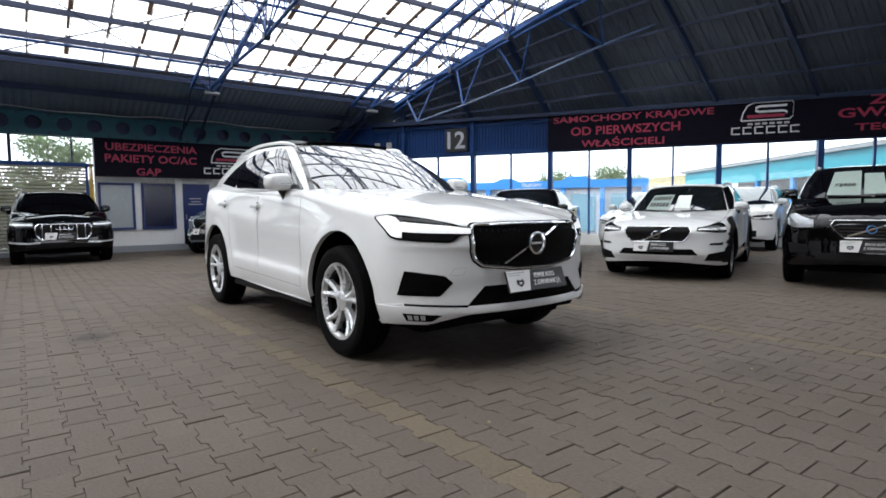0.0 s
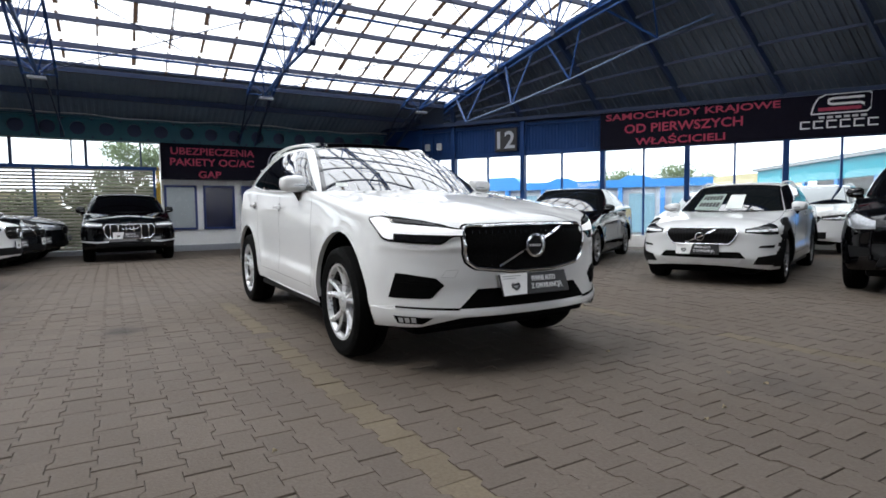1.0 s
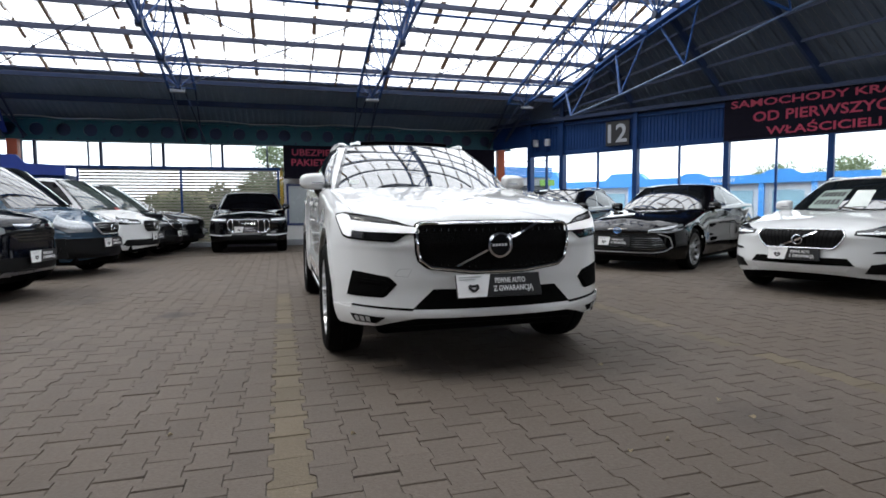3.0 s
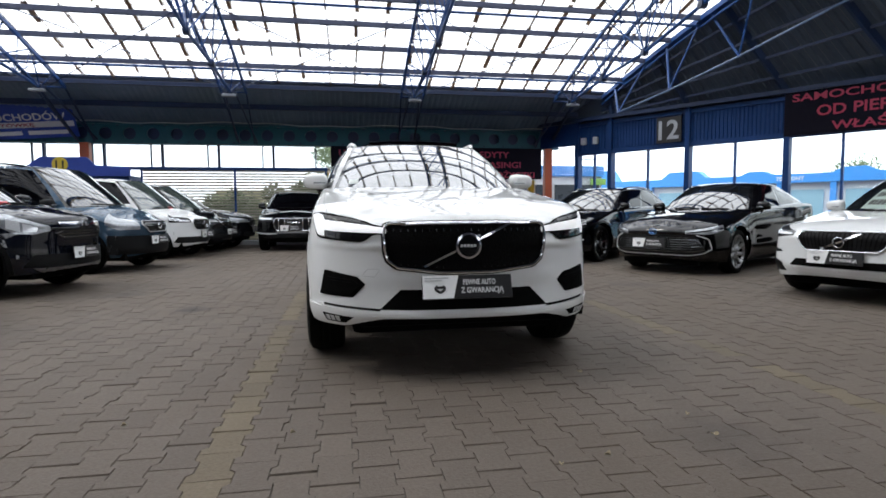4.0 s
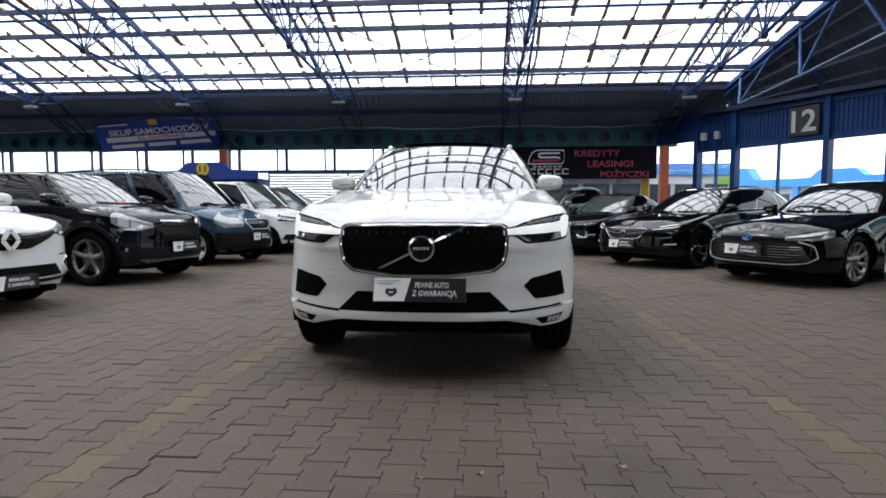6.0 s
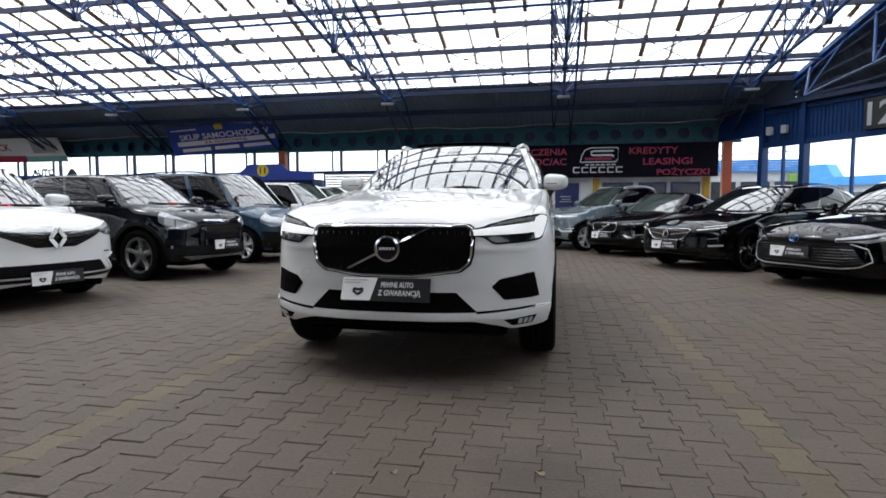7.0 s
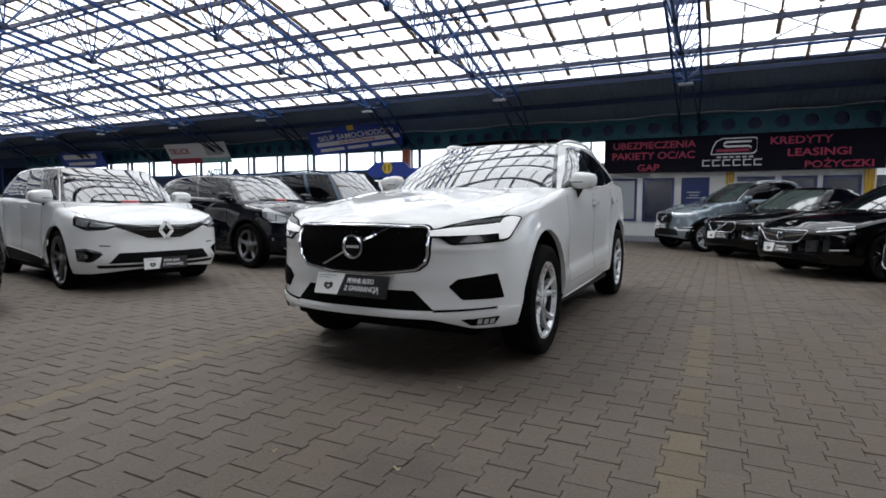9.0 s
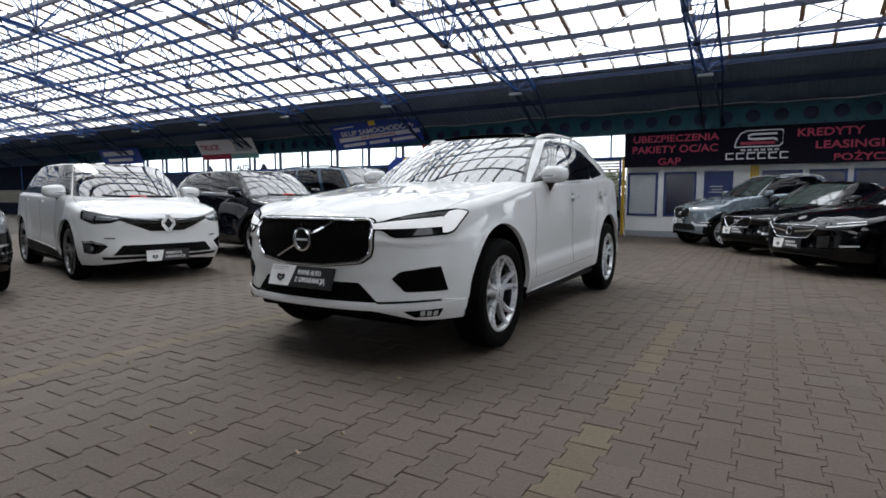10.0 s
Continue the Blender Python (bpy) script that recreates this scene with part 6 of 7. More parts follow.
    part("screen_sticker", sheet(-.86, -.76, .1, .17, .006, 2, 2), paper_mat, glass)
    low_line = [(-.62, 1.183), (.19, 1.212), (.9, 1.252), (1.4, 1.312)]
    top_line = [(-.62, 1.19), (-.2, 1.43), (.08, 1.575), (.2, 1.602), (.5, 1.607), (.78, 1.588), (.98, 1.548), (1.18, 1.447), (1.4, 1.316)]

    def cut(line, y0, y1):
        ys = [p[0] for p in line]
        inner = [p for p in line if y0 < p[0] < y1]
        f = lambda y: (y, float(np.interp(y, ys, [p[1] for p in line])))
        return [f(y0)] + inner + [f(y1)]
    for sg in (-1, 1):
        part("window_surround", patch(sh, "side", top_line, low_line, sg, .002, .01, 40, 8), gloss_black, car, smooth=True)
        for nm, b0, b1, t0, t1 in (("front_window", -.575, .17, -.56, .36), ("rear_window", .24, .86, .42, 1.0), ("quarter_window", .91, 1.34, 1.04, 1.33)):
            tl = [(y, z - .016) for y, z in cut(top_line, t0, t1)]
            part(nm, patch(sh, "side", tl, [(y, z + .012) for y, z in cut(low_line, b0, b1)], sg, .005, .006, 20, 8), clear_side if nm == "front_window" else tint_glass, car, smooth=True)
        part("window_moulding", ribbon(sh, "side", [(y, z - .004) for y, z in low_line], .014, sg, .005, 40), silver_trim, car, smooth=True)
        for line in ([(-.775, 1.13), (-.775, .8), (-.8, .42)], [(.19, 1.19), (.2, .42)], [(1.1, 1.2), (.99, .75), (.9, .5)], [(-.8, .42), (.85, .455)]):
            part("shut_line", ribbon(sh, "side", line, .004, sg, .001), shut_gap, car)
        part("shut_line", ribbon(sh, "top", [(sg * x, y) for x, y in seam[2:]], .004, 1, .001, 40), shut_gap, car)
        for y, z, nm in ((.2, 1.06, "front_door"), (1.16, 1.09, "rear_door")):
            p, n = sh.drop("side", y, z, sg, .0)
            handle = part("door_handle", box(bmesh.new(), -.011, .011, -.105, .105, -.017, .017, Matrix.Translation(p + n * .026), bevel=.009), paint, panels[(nm, sg)], smooth=True)
            part("handle_recess", tube(bmesh.new(), p - n * .004, p + n * .0015, .042, 20), shut_gap, handle)
    mirror_pair(car, -.41, 1.25, .945, paint, (.215, .13, .14))
    for sg in (-1, 1):
        ys = [.06 + 1.72 * i / 24 for i in range(25)]
        pts = []
        for i, y in enumerate(ys):
            s = min((y - .03) / 1.87, 1.0)
            e = sh.cabin_side(s, 1.0)
            pts.append(Vector((sg * (e.x - .03), y, e.z + .012 + .03 * math.sin(math.pi * i / 24) ** .35)))
        part("roof_rail", rod(bmesh.new(), pts, .016, 8), silver_trim, car, smooth=True)
    g, nn = [], []
    for i in range(7):
        r, rn = [], []
        for j in range(11):
            p, n = sh.drop("top", -.44 + .88 * j / 10, .12 + .8 * i / 6, 1, .035 + .06 * i / 6)
            r.append(p), rn.append(n)
        g.append(r), nn.append(rn)
    part("glass_roof_panel", grid_faces(bmesh.new(), g, .03, nn), tint_glass, car, "raised dark glass roof panel", smooth=True)

    # grille with its frame, studs, diagonal bar and emblem
    gt = [(-.474, .86), (-.468, .892), (-.44, .908), (-.2, .914), (.2, .914), (.44, .908), (.468, .892), (.474, .86)]
    gb = [(-.468, .765), (-.452, .705), (-.4, .663), (-.15, .633), (.15, .633), (.4, .663), (.452, .705), (.468, .765)]
    gr = part("grille", patch(sh, "front", gt, gb, off=.004, deep=.02, nu=44, nw=10), grille_mesh, car, "black grille in a chrome frame", smooth=True)
    part("grille_frame", pipe(sh, "front", frame_line(gt, gb), .0092, .012, 120), chrome, gr, smooth=True)
    part("frame_shadow", pipe(sh, "front", frame_line([(x * 1.03, z + .012) for x, z in gt], [(x * 1.03, z - .008) for x, z in gb]), .006, .002, 120), under_black, gr, smooth=True)
    for i in range(22):
        x = -.42 + .84 * i / 21
        for z, h in ((.876, .016), (.69 - .03 * math.cos(x * 3.2), .008)):
            if abs(x) > .1 or z > .8:
                p, n = sh.drop("front", x, z, 1, .006)
                part("grille_stud", box(bmesh.new(), p.x - .0025, p.x + .0025, p.y - .004, p.y + .004, p.z - h / 2, p.z + h / 2), dark_chrome, gr)
    for a in ([(-.25, .667), (-.07, .758)], [(.07, .826), (.255, .91)]):
        part("grille_bar", ribbon(sh, "front", a, .013, 1, .014, 16, deep=.012), chrome, gr)
    pe, _ = sh.drop("front", 0, .788, 1, .012)
    ring = part("emblem", lathe(bmesh.new(), [(0.0, .077), (.014, .075), (.016, .062), (.004, .057)], 40, Matrix.Translation(pe) @ Matrix.Rotation(-math.pi / 2, 4, "Z")), chrome, gr, "round metal emblem without lettering", smooth=True)
    arrow = bmesh.new()
    box(arrow, -.014, .014, -.012, -.002, -.014, .014, Matrix.Translation(pe + Vector((.058, 0, .05))) @ Matrix.Rotation(radians(45), 4, "Y"), bevel=.003)
    part("emblem_tip", arrow, chrome, ring)
    part("emblem_disc", tube(bmesh.new(), pe + Vector((0, .004, 0)), pe + Vector((0, -.006, 0)), .058, 32), gloss_black, ring)
    bars("emblem_band", [(-.046 + .019 * i, -.034 + .019 * i, -.007, .007) for i in range(5)], Matrix.Translation(pe + Vector((0, -.008, 0))), silver_trim, ring)

    # bumper: intakes, groove, lip and fog lamps
    part("lower_intake", patch(sh, "front", [(-.385, .535), (.385, .535)], [(-.505, .418), (.505, .418)], off=.004, nu=36, nw=6), under_black, car, smooth=True)
    for sg in (-1, 1):
        f = lambda pts: [(sg * a, b) for a, b in pts]
        it = part("side_intake", patch(sh, "wrap", f([(.94, .638), (.86, .634), (.64, .608), (.588, .566)]), f([(1.0, .492), (.92, .488), (.67, .483), (.588, .56)]), off=.003, nu=18, nw=8), under_black, car, "black plastic side intake")
        part("intake_recess", patch(sh, "wrap", f([(.9, .6), (.66, .585), (.63, .562)]), f([(.94, .51), (.69, .5), (.63, .558)]), off=.007, nu=14, nw=4), under_black, it)
        part("intake_fin", patch(sh, "wrap", f([(.9, .584), (.68, .572)]), f([(.91, .576), (.68, .566)]), off=.01, nu=10, nw=2), under_black, it)
        part("lip_groove", patch(sh, "wrap", f([(.5, .424), (.7, .432), (.95, .44)]), f([(.5, .409), (.7, .419), (.95, .43)]), off=.004, nu=24, nw=2), under_black, car)
        fog = part("fog_recess", patch(sh, "wrap", f([(.955, .386), (.66, .374)]), f([(.925, .34), (.73, .337)]), off=.0165, nu=14, nw=4), under_black, car)
        for x in (.78, .83, .88):
            part("fog_lamp", patch(sh, "wrap", f([(x + .036, .376), (x, .374)]), f([(x + .03, .347), (x - .004, .346)]), off=.0185, nu=4, nw=3), lamp_chrome, fog)
        for line in ([(-.6, .612), (-.572, .652), (-.5, .654), (-.528, .608)],):
            if sg < 0:
                part("tow_cover_line", ribbon(sh, "front", line, .003, 1, .0012, 24, closed=True), logo_grey, car)
    part("front_lip", patch(sh, "wrap", [(-1.22, .434), (-1.02, .424), (-.7, .415), (-.5, .407), (.5, .407), (.7, .415), (1.02, .424), (1.22, .434)], [(-1.21, .33), (-1.02, .322), (-.8, .32), (-.58, .374), (.58, .374), (.8, .32), (1.02, .322), (1.21, .33)], off=.014, deep=.03, nu=72, nw=6), paint, car, smooth=True)
    part("skid_strip", patch(sh, "front", [(-.54, .386), (.54, .386)], [(-.54, .376), (.54, .376)], off=.017, nu=30, nw=2), silver_trim, car)
    p, _ = sh.drop("front", -.01, .6, 1, .03)
    plate_holder(car, Matrix.Translation((-.01, p.y - .006, .553)) @ Matrix.Rotation(radians(-20), 4, "X"))

    # headlights: dark cover, hammer-shaped light guide, two lens boxes and a chrome brow
    lamp(sh, car, dict(rim=True, mat=lamp_dark,
        top=[(.462, .888), (.53, .901), (.575, .919), (.72, .943), (.95, .966), (1.11, .976), (1.23, .967)],
        bot=[(.462, .856), (.53, .857), (.6, .812), (.8, .82), (1.0, .832), (1.06, .845), (1.115, .89), (1.23, .962)],
        bars=[([(.462, .887), (.6, .904), (.8, .92), (.97, .934)], [(.462, .858), (.53, .86), (.8, .868), (.97, .876)], drl_lit),
              ([(.96, .922), (1.035, .962), (1.12, .973), (1.215, .965)], [(.96, .84), (1.0, .84), (1.055, .852), (1.11, .893), (1.215, .961)], drl_lit),
              ([(.62, .924), (.8, .946), (.98, .96)], [(.62, .912), (.8, .93), (.96, .943)], lamp_dark_ribs),
              ([(.66, .858), (.78, .862)], [(.68, .826), (.78, .828)], lamp_lens), ([(.82, .864), (.93, .869)], [(.82, .83), (.93, .838)], lamp_lens)]))


hero_glass = material("reflecting_windscreen", (.03, .034, .036), .01, ior=2.6, coat=.7)
clear_side = material("front_side_glass", (.006, .007, .008), .015, ior=2.0, coat=.4)
lamp_dark_ribs = material("ribbed_lamp_brow", (.02, .021, .022), .3, .0, grain=1.0, scale=60, coat=.3, spec=.2)
lamp_lens = material("lamp_lens", (.012, .012, .014), .1, 0.0, grain=1.0, scale=40, coat=.5, spec=.3)
drl_lit = material("lit_light_guide", (.9, .91, .93), .3, grain=.05, scale=20)
drl_lit.node_tree.nodes["Principled BSDF"].inputs["Emission Color"].default_value = (1, 1, 1, 1)
drl_lit.node_tree.nodes["Principled BSDF"].inputs["Emission Strength"].default_value = .35
build_hero()

# ---- right-hand row ----
def lamp_pair(x0, x1, z, mat=lamp_dark, bar=None, eyes=True):
    """A headlight from its inner x0 to x1 round the corner; z: inner top, outer top, inner bottom, outer bottom."""
    a, b, e, f = z
    xm = (x0 + x1) / 2
    l = dict(top=[(x0, a), (xm, (a + b) / 2 + .008), (x1, b)], bot=[(x0, e), (xm, min(e, f) - .004), (x1 * .97, f)], mat=mat)
    if eyes and mat is lamp_dark:
        l["eyes"] = [(x0 * .65 + x1 * .35, (a + b + e + f) / 4 - .01, .032 * (a - e + b - f) / .2), (x0 * .4 + x1 * .6, (a + b + e + f) / 4, .032 * (a - e + b - f) / .2)]
    if bar:
        l["bars"] = [([(x0 + .02, e * .55 + a * .45), (x1 * .97, f * .48 + b * .52)], [(x0 + .02, e * .82 + a * .18), (x1 * .96, f * .75 + b * .25)], bar)]
    return [l]


def grille(zt, zb, wt, wb_, mat, frame=None, ribs=None, corner=.05):
    return ("grille", mat, [(-wt, zt - corner), (-wt + corner * .7, zt), (wt - corner * .7, zt), (wt, zt - corner)], [(-wb_, zb + corner), (-wb_ + corner, zb), (wb_ - corner, zb), (wb_, zb + corner)], dict(frame=frame, ribs=ribs, nu=32))


def intake(wt, zt, wb_, zb, mat=trim_black, name="lower_intake"):
    return (name, mat, [(-wt, zt), (wt, zt)], [(-wb_, zb), (wb_, zb)], dict())


def corner(pts_t, pts_b, mat=trim_black, name="side_intake", off=.004):
    return (name, mat, pts_t, pts_b, dict(pair=True, kind="wrap", off=off))


ROW_R, ROW_L = "cars parked along the glazed wall", "cars parked along the west row"


def parked(name, base, label, paint, x, y, deg, extra_front=(), **k):
    return build_car(name, base, label, paint, stand(x, y, deg, k), **dict(k, front=list(k.get("front", [])) + list(extra_front)))


green_sheet = material("pale_green_sheet", (.23, .29, .26), .6, grain=.15, scale=12)
blue_emblem = material("blue_emblem", (.15, .35, .7), .2, .6, grain=.1, scale=30)
parked("white_wagon", WAGON, "pearl white estate car with black cladding and price sheets", silver_white, 5.1, -.33, -70.1, zn=.535, L=4.6, W=1.78, H=1.4, wb=2.76, fo=.87, R=.345, rim=.25,
       front=[grille(.735, .545, .43, .38, trim_black, (chrome, .014), (under_black, 22, .006, "v")), intake(.45, .445, .52, .365, under_black), corner([(.95, .535), (.7, .525)], [(.92, .495), (.66, .5)]), corner([(1.12, .425), (.9, .41), (.66, .385)], [(1.1, .29), (.9, .28), (.6, .29)], name="cladding"), intake(.48, .355, .44, .3, silver_trim, "skid_plate")],
       lamps=lamp_pair(.5, 1.08, (.735, .805, .69, .665), lamp_dark, drl_mat), emblem=(0, .64, .058, chrome, "ring"), slash=((-.18, .56), (.18, .72)), plate=(-.03, .475, -4), rails=silver_trim, screen=car_glass, spokes=(5, True, .1), rim_mat=rim_dark, lip_mat=trim_black, lip_w=.15, bright=silver_trim, group=ROW_R,
       papers=[(-.7, -.17, .1, .62, green_sheet, "price_sheet"), (-.05, .27, .14, .58, paper_mat, "price_sheet")] + [(-.65 + .076 * i, -.595 + .076 * i, t, t + .12, plate_black, "price_lettering") for i in range(6) for t in (.2, .42)])
parked("black_sedan", SEDAN, "glossy black saloon car with wide slatted grille", black_car, 4.74, 2.75, -59.1, roof_end=.79, tail=.92, zn=.5, b0=.675, L=4.75, W=1.8, H=1.44, wb=2.72, fo=.95, R=.34, rim=.25,
       front=[("grille", trim_black, [(-.6, .585), (-.5, .6), (.5, .6), (.6, .585)], [(-.72, .36), (-.66, .325), (.66, .325), (.72, .36)], dict(ribs=(dark_chrome, 8, .01, "h"), nu=30)), intake(.6, .3, .56, .265)],
       strips=[("grille_side", silver_trim, [(.6, .6), (.8, .54), (.86, .4), (.72, .34)], .012), ("lower_lip", silver_trim, [(.0, .31), (.5, .305), (.72, .335)], .009)],
       lamps=lamp_pair(.46, 1.16, (.66, .75, .615, .665), lamp_clear, dark_chrome), emblem=(0, .65, .048, blue_emblem, "oval"), plate=(-.06, .475, -4), spokes=(10, False, .12), rim_mat=rim_dark, group=ROW_R, bright=dark_chrome)
parked("black_wagon", WAGON, "black estate car with chrome-framed oval grille", black_car, 3.53, 4.95, -52.8, zn=.505, L=4.7, W=1.8, H=1.44, wb=2.72, fo=.92, R=.345, rim=.25,
       front=[("grille", trim_black, [(-.43, .67), (-.4, .685), (.4, .685), (.43, .67)], [(-.3, .53), (-.2, .51), (.2, .51), (.3, .53)], dict(frame=(chrome, .013), ribs=(dark_chrome, 7, .006, "h"), nu=30)), intake(.55, .38, .6, .29)],
       strips=[("wing_bar", chrome, [(.08, .6), (.41, .64)], .02), ("fog_strip", silver_trim, [(.7, .43), (.97, .44)], .02), ("light_strip", drl_mat, [(.6, .72), (.85, .742), (1.08, .758)], .016)],
       lamps=lamp_pair(.5, 1.1, (.7, .765, .665, .705), lamp_dark, drl_mat), emblem=(0, .605, .06, chrome, "ring"), plate=(-.02, .42, -4), rails=gloss_black, spokes=(5, True, .2), rim_mat=black_rim, group=ROW_R, bright=silver_trim)
parked("black_saloon", SEDAN, "black saloon with upright framed grille", black_car, 2.58, 7.5, -46, zn=.545, cowl=.33, foot=.38, head=.53, L=3.9, W=1.7, H=1.4, wb=2.3, fo=.8, R=.33, rim=.24,
       front=[grille(.72, .53, .33, .29, trim_black, (chrome, .018), (dark_chrome, 18, .003, "v")), intake(.45, .4, .5, .3)],
       strips=[("lower_trim", chrome, [(.45, .47), (.55, .425), (.88, .44)], .036), ("fog_strip", silver_trim, [(.62, .475), (.9, .485)], .014)],
       lamps=lamp_pair(.4, .98, (.725, .765, .68, .69), lamp_dark, dark_chrome), emblem=(0, .625, .05, chrome, "ring"), slash=((-.14, .55), (.14, .7)), plate=(-.05, .46, -4), screen=pale_glass, group=ROW_R, bright=chrome)
parked("grey_suv", SUV, "blue-grey large SUV with silver roof rails", grey_car, 1.3, 9.15, -56, zn=.56, cowl=.36, foot=.41, head=.58, roof_end=.93, tail=.97, L=3.3, W=1.66, H=1.6, wb=1.95, fo=.62, R=.34, rim=.25,
       front=[grille(.85, .63, .34, .3, trim_black, (chrome, .016), (dark_chrome, 18, .004, "v")), intake(.45, .5, .5, .36)],
       strips=[("lower_trim", silver_trim, [(.4, .54), (.5, .48), (.88, .49)], .045), ("fog_strip", silver_trim, [(.6, .545), (.9, .55)], .016)],
       lamps=lamp_pair(.4, .98, (.86, .92, .81, .82), lamp_clear, drl_mat), emblem=(0, .735, .05, chrome, "ring"), slash=((-.15, .65), (.15, .82)), plate=(-.05, .56, -4), rails=silver_trim, screen=pale_glass, lip_mat=trim_black, lip_w=.05, bright=chrome, group=ROW_R)
old_suv, old_skin = parked("black_suv", SUV, "black older SUV with price sheet in the windscreen", black_car, 5.85, -2.6, -73, L=4.3, W=1.84, H=1.6, wb=2.6, fo=.85, R=.36, rim=.25,
       front=[grille(.83, .63, .38, .3, trim_black, (chrome, .018), (dark_chrome, 5, .01, "h")), intake(.5, .45, .55, .33), corner([(.95, .56), (.62, .54)], [(.9, .42), (.6, .45)])],
       lamps=lamp_pair(.56, 1.06, (.84, .94, .75, .79), lamp_clear, None), emblem=(0, .735, .052, blue_emblem, "ring"), slash=((-.22, .65), (.22, .82)), plate=(-.03, .535, -4), rails=silver_trim, screen=tint_glass, group=ROW_R, papers=[(-.64, -.12, .1, .82, green_sheet, "price_sheet"), (-.07, .27, .12, .72, green_sheet, "price_sheet")], zn=.555)
parked("white_suv", SUV, "white compact SUV behind the estate car", white_paint_car, 10.9, 1.35, -74, L=4.2, W=1.7, H=1.52, wb=2.6, fo=.85, R=.35,
       front=[grille(.8, .68, .42, .4, trim_black, (chrome, .012), (chrome, 4, .008, "h")), intake(.5, .48, .5, .34)], lamps=lamp_pair(.42, 1.0, (.81, .84, .73, .72), lamp_dark, drl_mat), emblem=(0, .74, .05, chrome, "ring"), rails=silver_trim, group="cars behind the front row")
parked("white_wagon", WAGON, "white estate car half hidden behind the front row", white_paint_car, 9.5, 3.08, -70, L=4.4, W=1.78, H=1.42, wb=2.65, fo=.85, R=.33,
       front=[grille(.68, .52, .4, .36, trim_black, (chrome, .012), None), intake(.5, .4, .5, .3)], lamps=lamp_pair(.45, 1.0, (.7, .75, .65, .66), lamp_dark, drl_mat), group="cars behind the front row", papers=[(-.4, .28, .25, .55, paper_mat, "price_sheet")])

# ---- the black SUV before the shutter ----
parked("black_suv", SUV, "black large SUV with chrome octagonal grille before the shutter", black_car, -1.95, 9.2, 1, L=2.9, W=1.8, H=1.51, wb=1.6, fo=.66, R=.345, rim=.25,
       front=[("grille", trim_black, [(-.47, .74), (-.42, .8), (.42, .8), (.47, .74)], [(-.46, .6), (-.38, .5), (.38, .5), (.46, .6)], dict(frame=(chrome, .028), ribs=(chrome, 7, .016, "v"), nu=32)), intake(.62, .42, .66, .33)],
       strips=[("lower_trim", silver_trim, [(.4, .44), (.6, .43), (.95, .46)], .03)],
       lamps=lamp_pair(.5, 1.0, (.83, .86, .775, .78), lamp_clear, drl_mat), emblem=(0, .745, .052, chrome, "rings"), plate=(-.06, .57, -4), rails=gloss_black, screen=tint_glass, zn=.555, cowl=.34, foot=.41, head=.59, roof_end=.93, tail=.97, mirror_size=(.19, .12, .15), mirror_x=.9, nose=.42, np=3.0)

# ---- left-hand row ----
parked("white_minivan", MPV, "white people carrier with diamond emblem and dark glass", white_paint_car, -4.99, -.43, 77.5, L=4.08, W=1.8, H=1.56, wb=2.55, fo=.93, R=.365, rim=.285,
       front=[("grille", gloss_black, [(-.52, .8), (-.25, .785), (.25, .785), (.52, .8)], [(-.52, .765), (-.2, .63), (.2, .63), (.52, .765)], dict(ribs=(trim_black, 5, .012, "h"), nu=32)), ("lower_intake", trim_black, [(-.5, .465), (.5, .465)], [(-.6, .345), (.6, .345)], dict(ribs=(under_black, 5, .008, "h"))), corner([(1.06, .495), (.9, .505), (.66, .46)], [(1.04, .375), (.85, .36), (.68, .39)], gloss_black, "fog_surround"), corner([(.905, .452), (.86, .452)], [(.905, .41), (.86, .41)], lamp_clear, "fog_lamp", .008), corner([(.7, .56), (.58, .556)], [(.7, .547), (.58, .543)], under_black, "slot", .006), ("chin", trim_black, [(-.7, .325), (.7, .325)], [(-.68, .29), (.68, .29)], dict(off=.006))],
       strips=[("fog_trim", chrome, [(1.06, .51), (.9, .52), (.68, .475)], .014), ("bumper_blade", white_paint_car, [(.62, .46), (.72, .385), (.8, .345)], .035), ("grille_trim", dark_chrome, [(.12, .765), (.52, .805)], .012)],
       lamps=[dict(top=[(.47, .81), (.75, .85), (1.16, .9)], bot=[(.47, .785), (.62, .735), (.85, .725), (1.12, .79)], mat=lamp_dark, bars=[([(.52, .79), (.8, .822)], [(.62, .765), (.82, .775)], lamp_clear), ([(.84, .828), (1.06, .86)], [(.86, .768), (1.05, .795)], lamp_clear)])], clad=.4, mirror_size=(.26, .15, .17), rim_mat=rim_dark, emblem=(0, .725, .1, chrome, "diamond"), plate=(-.02, .335, -4), spokes=(5, True, .25), group=ROW_L, papers=[(-.2, .1, .03, .09, red_plastic, "red_tag")], zn=.54)
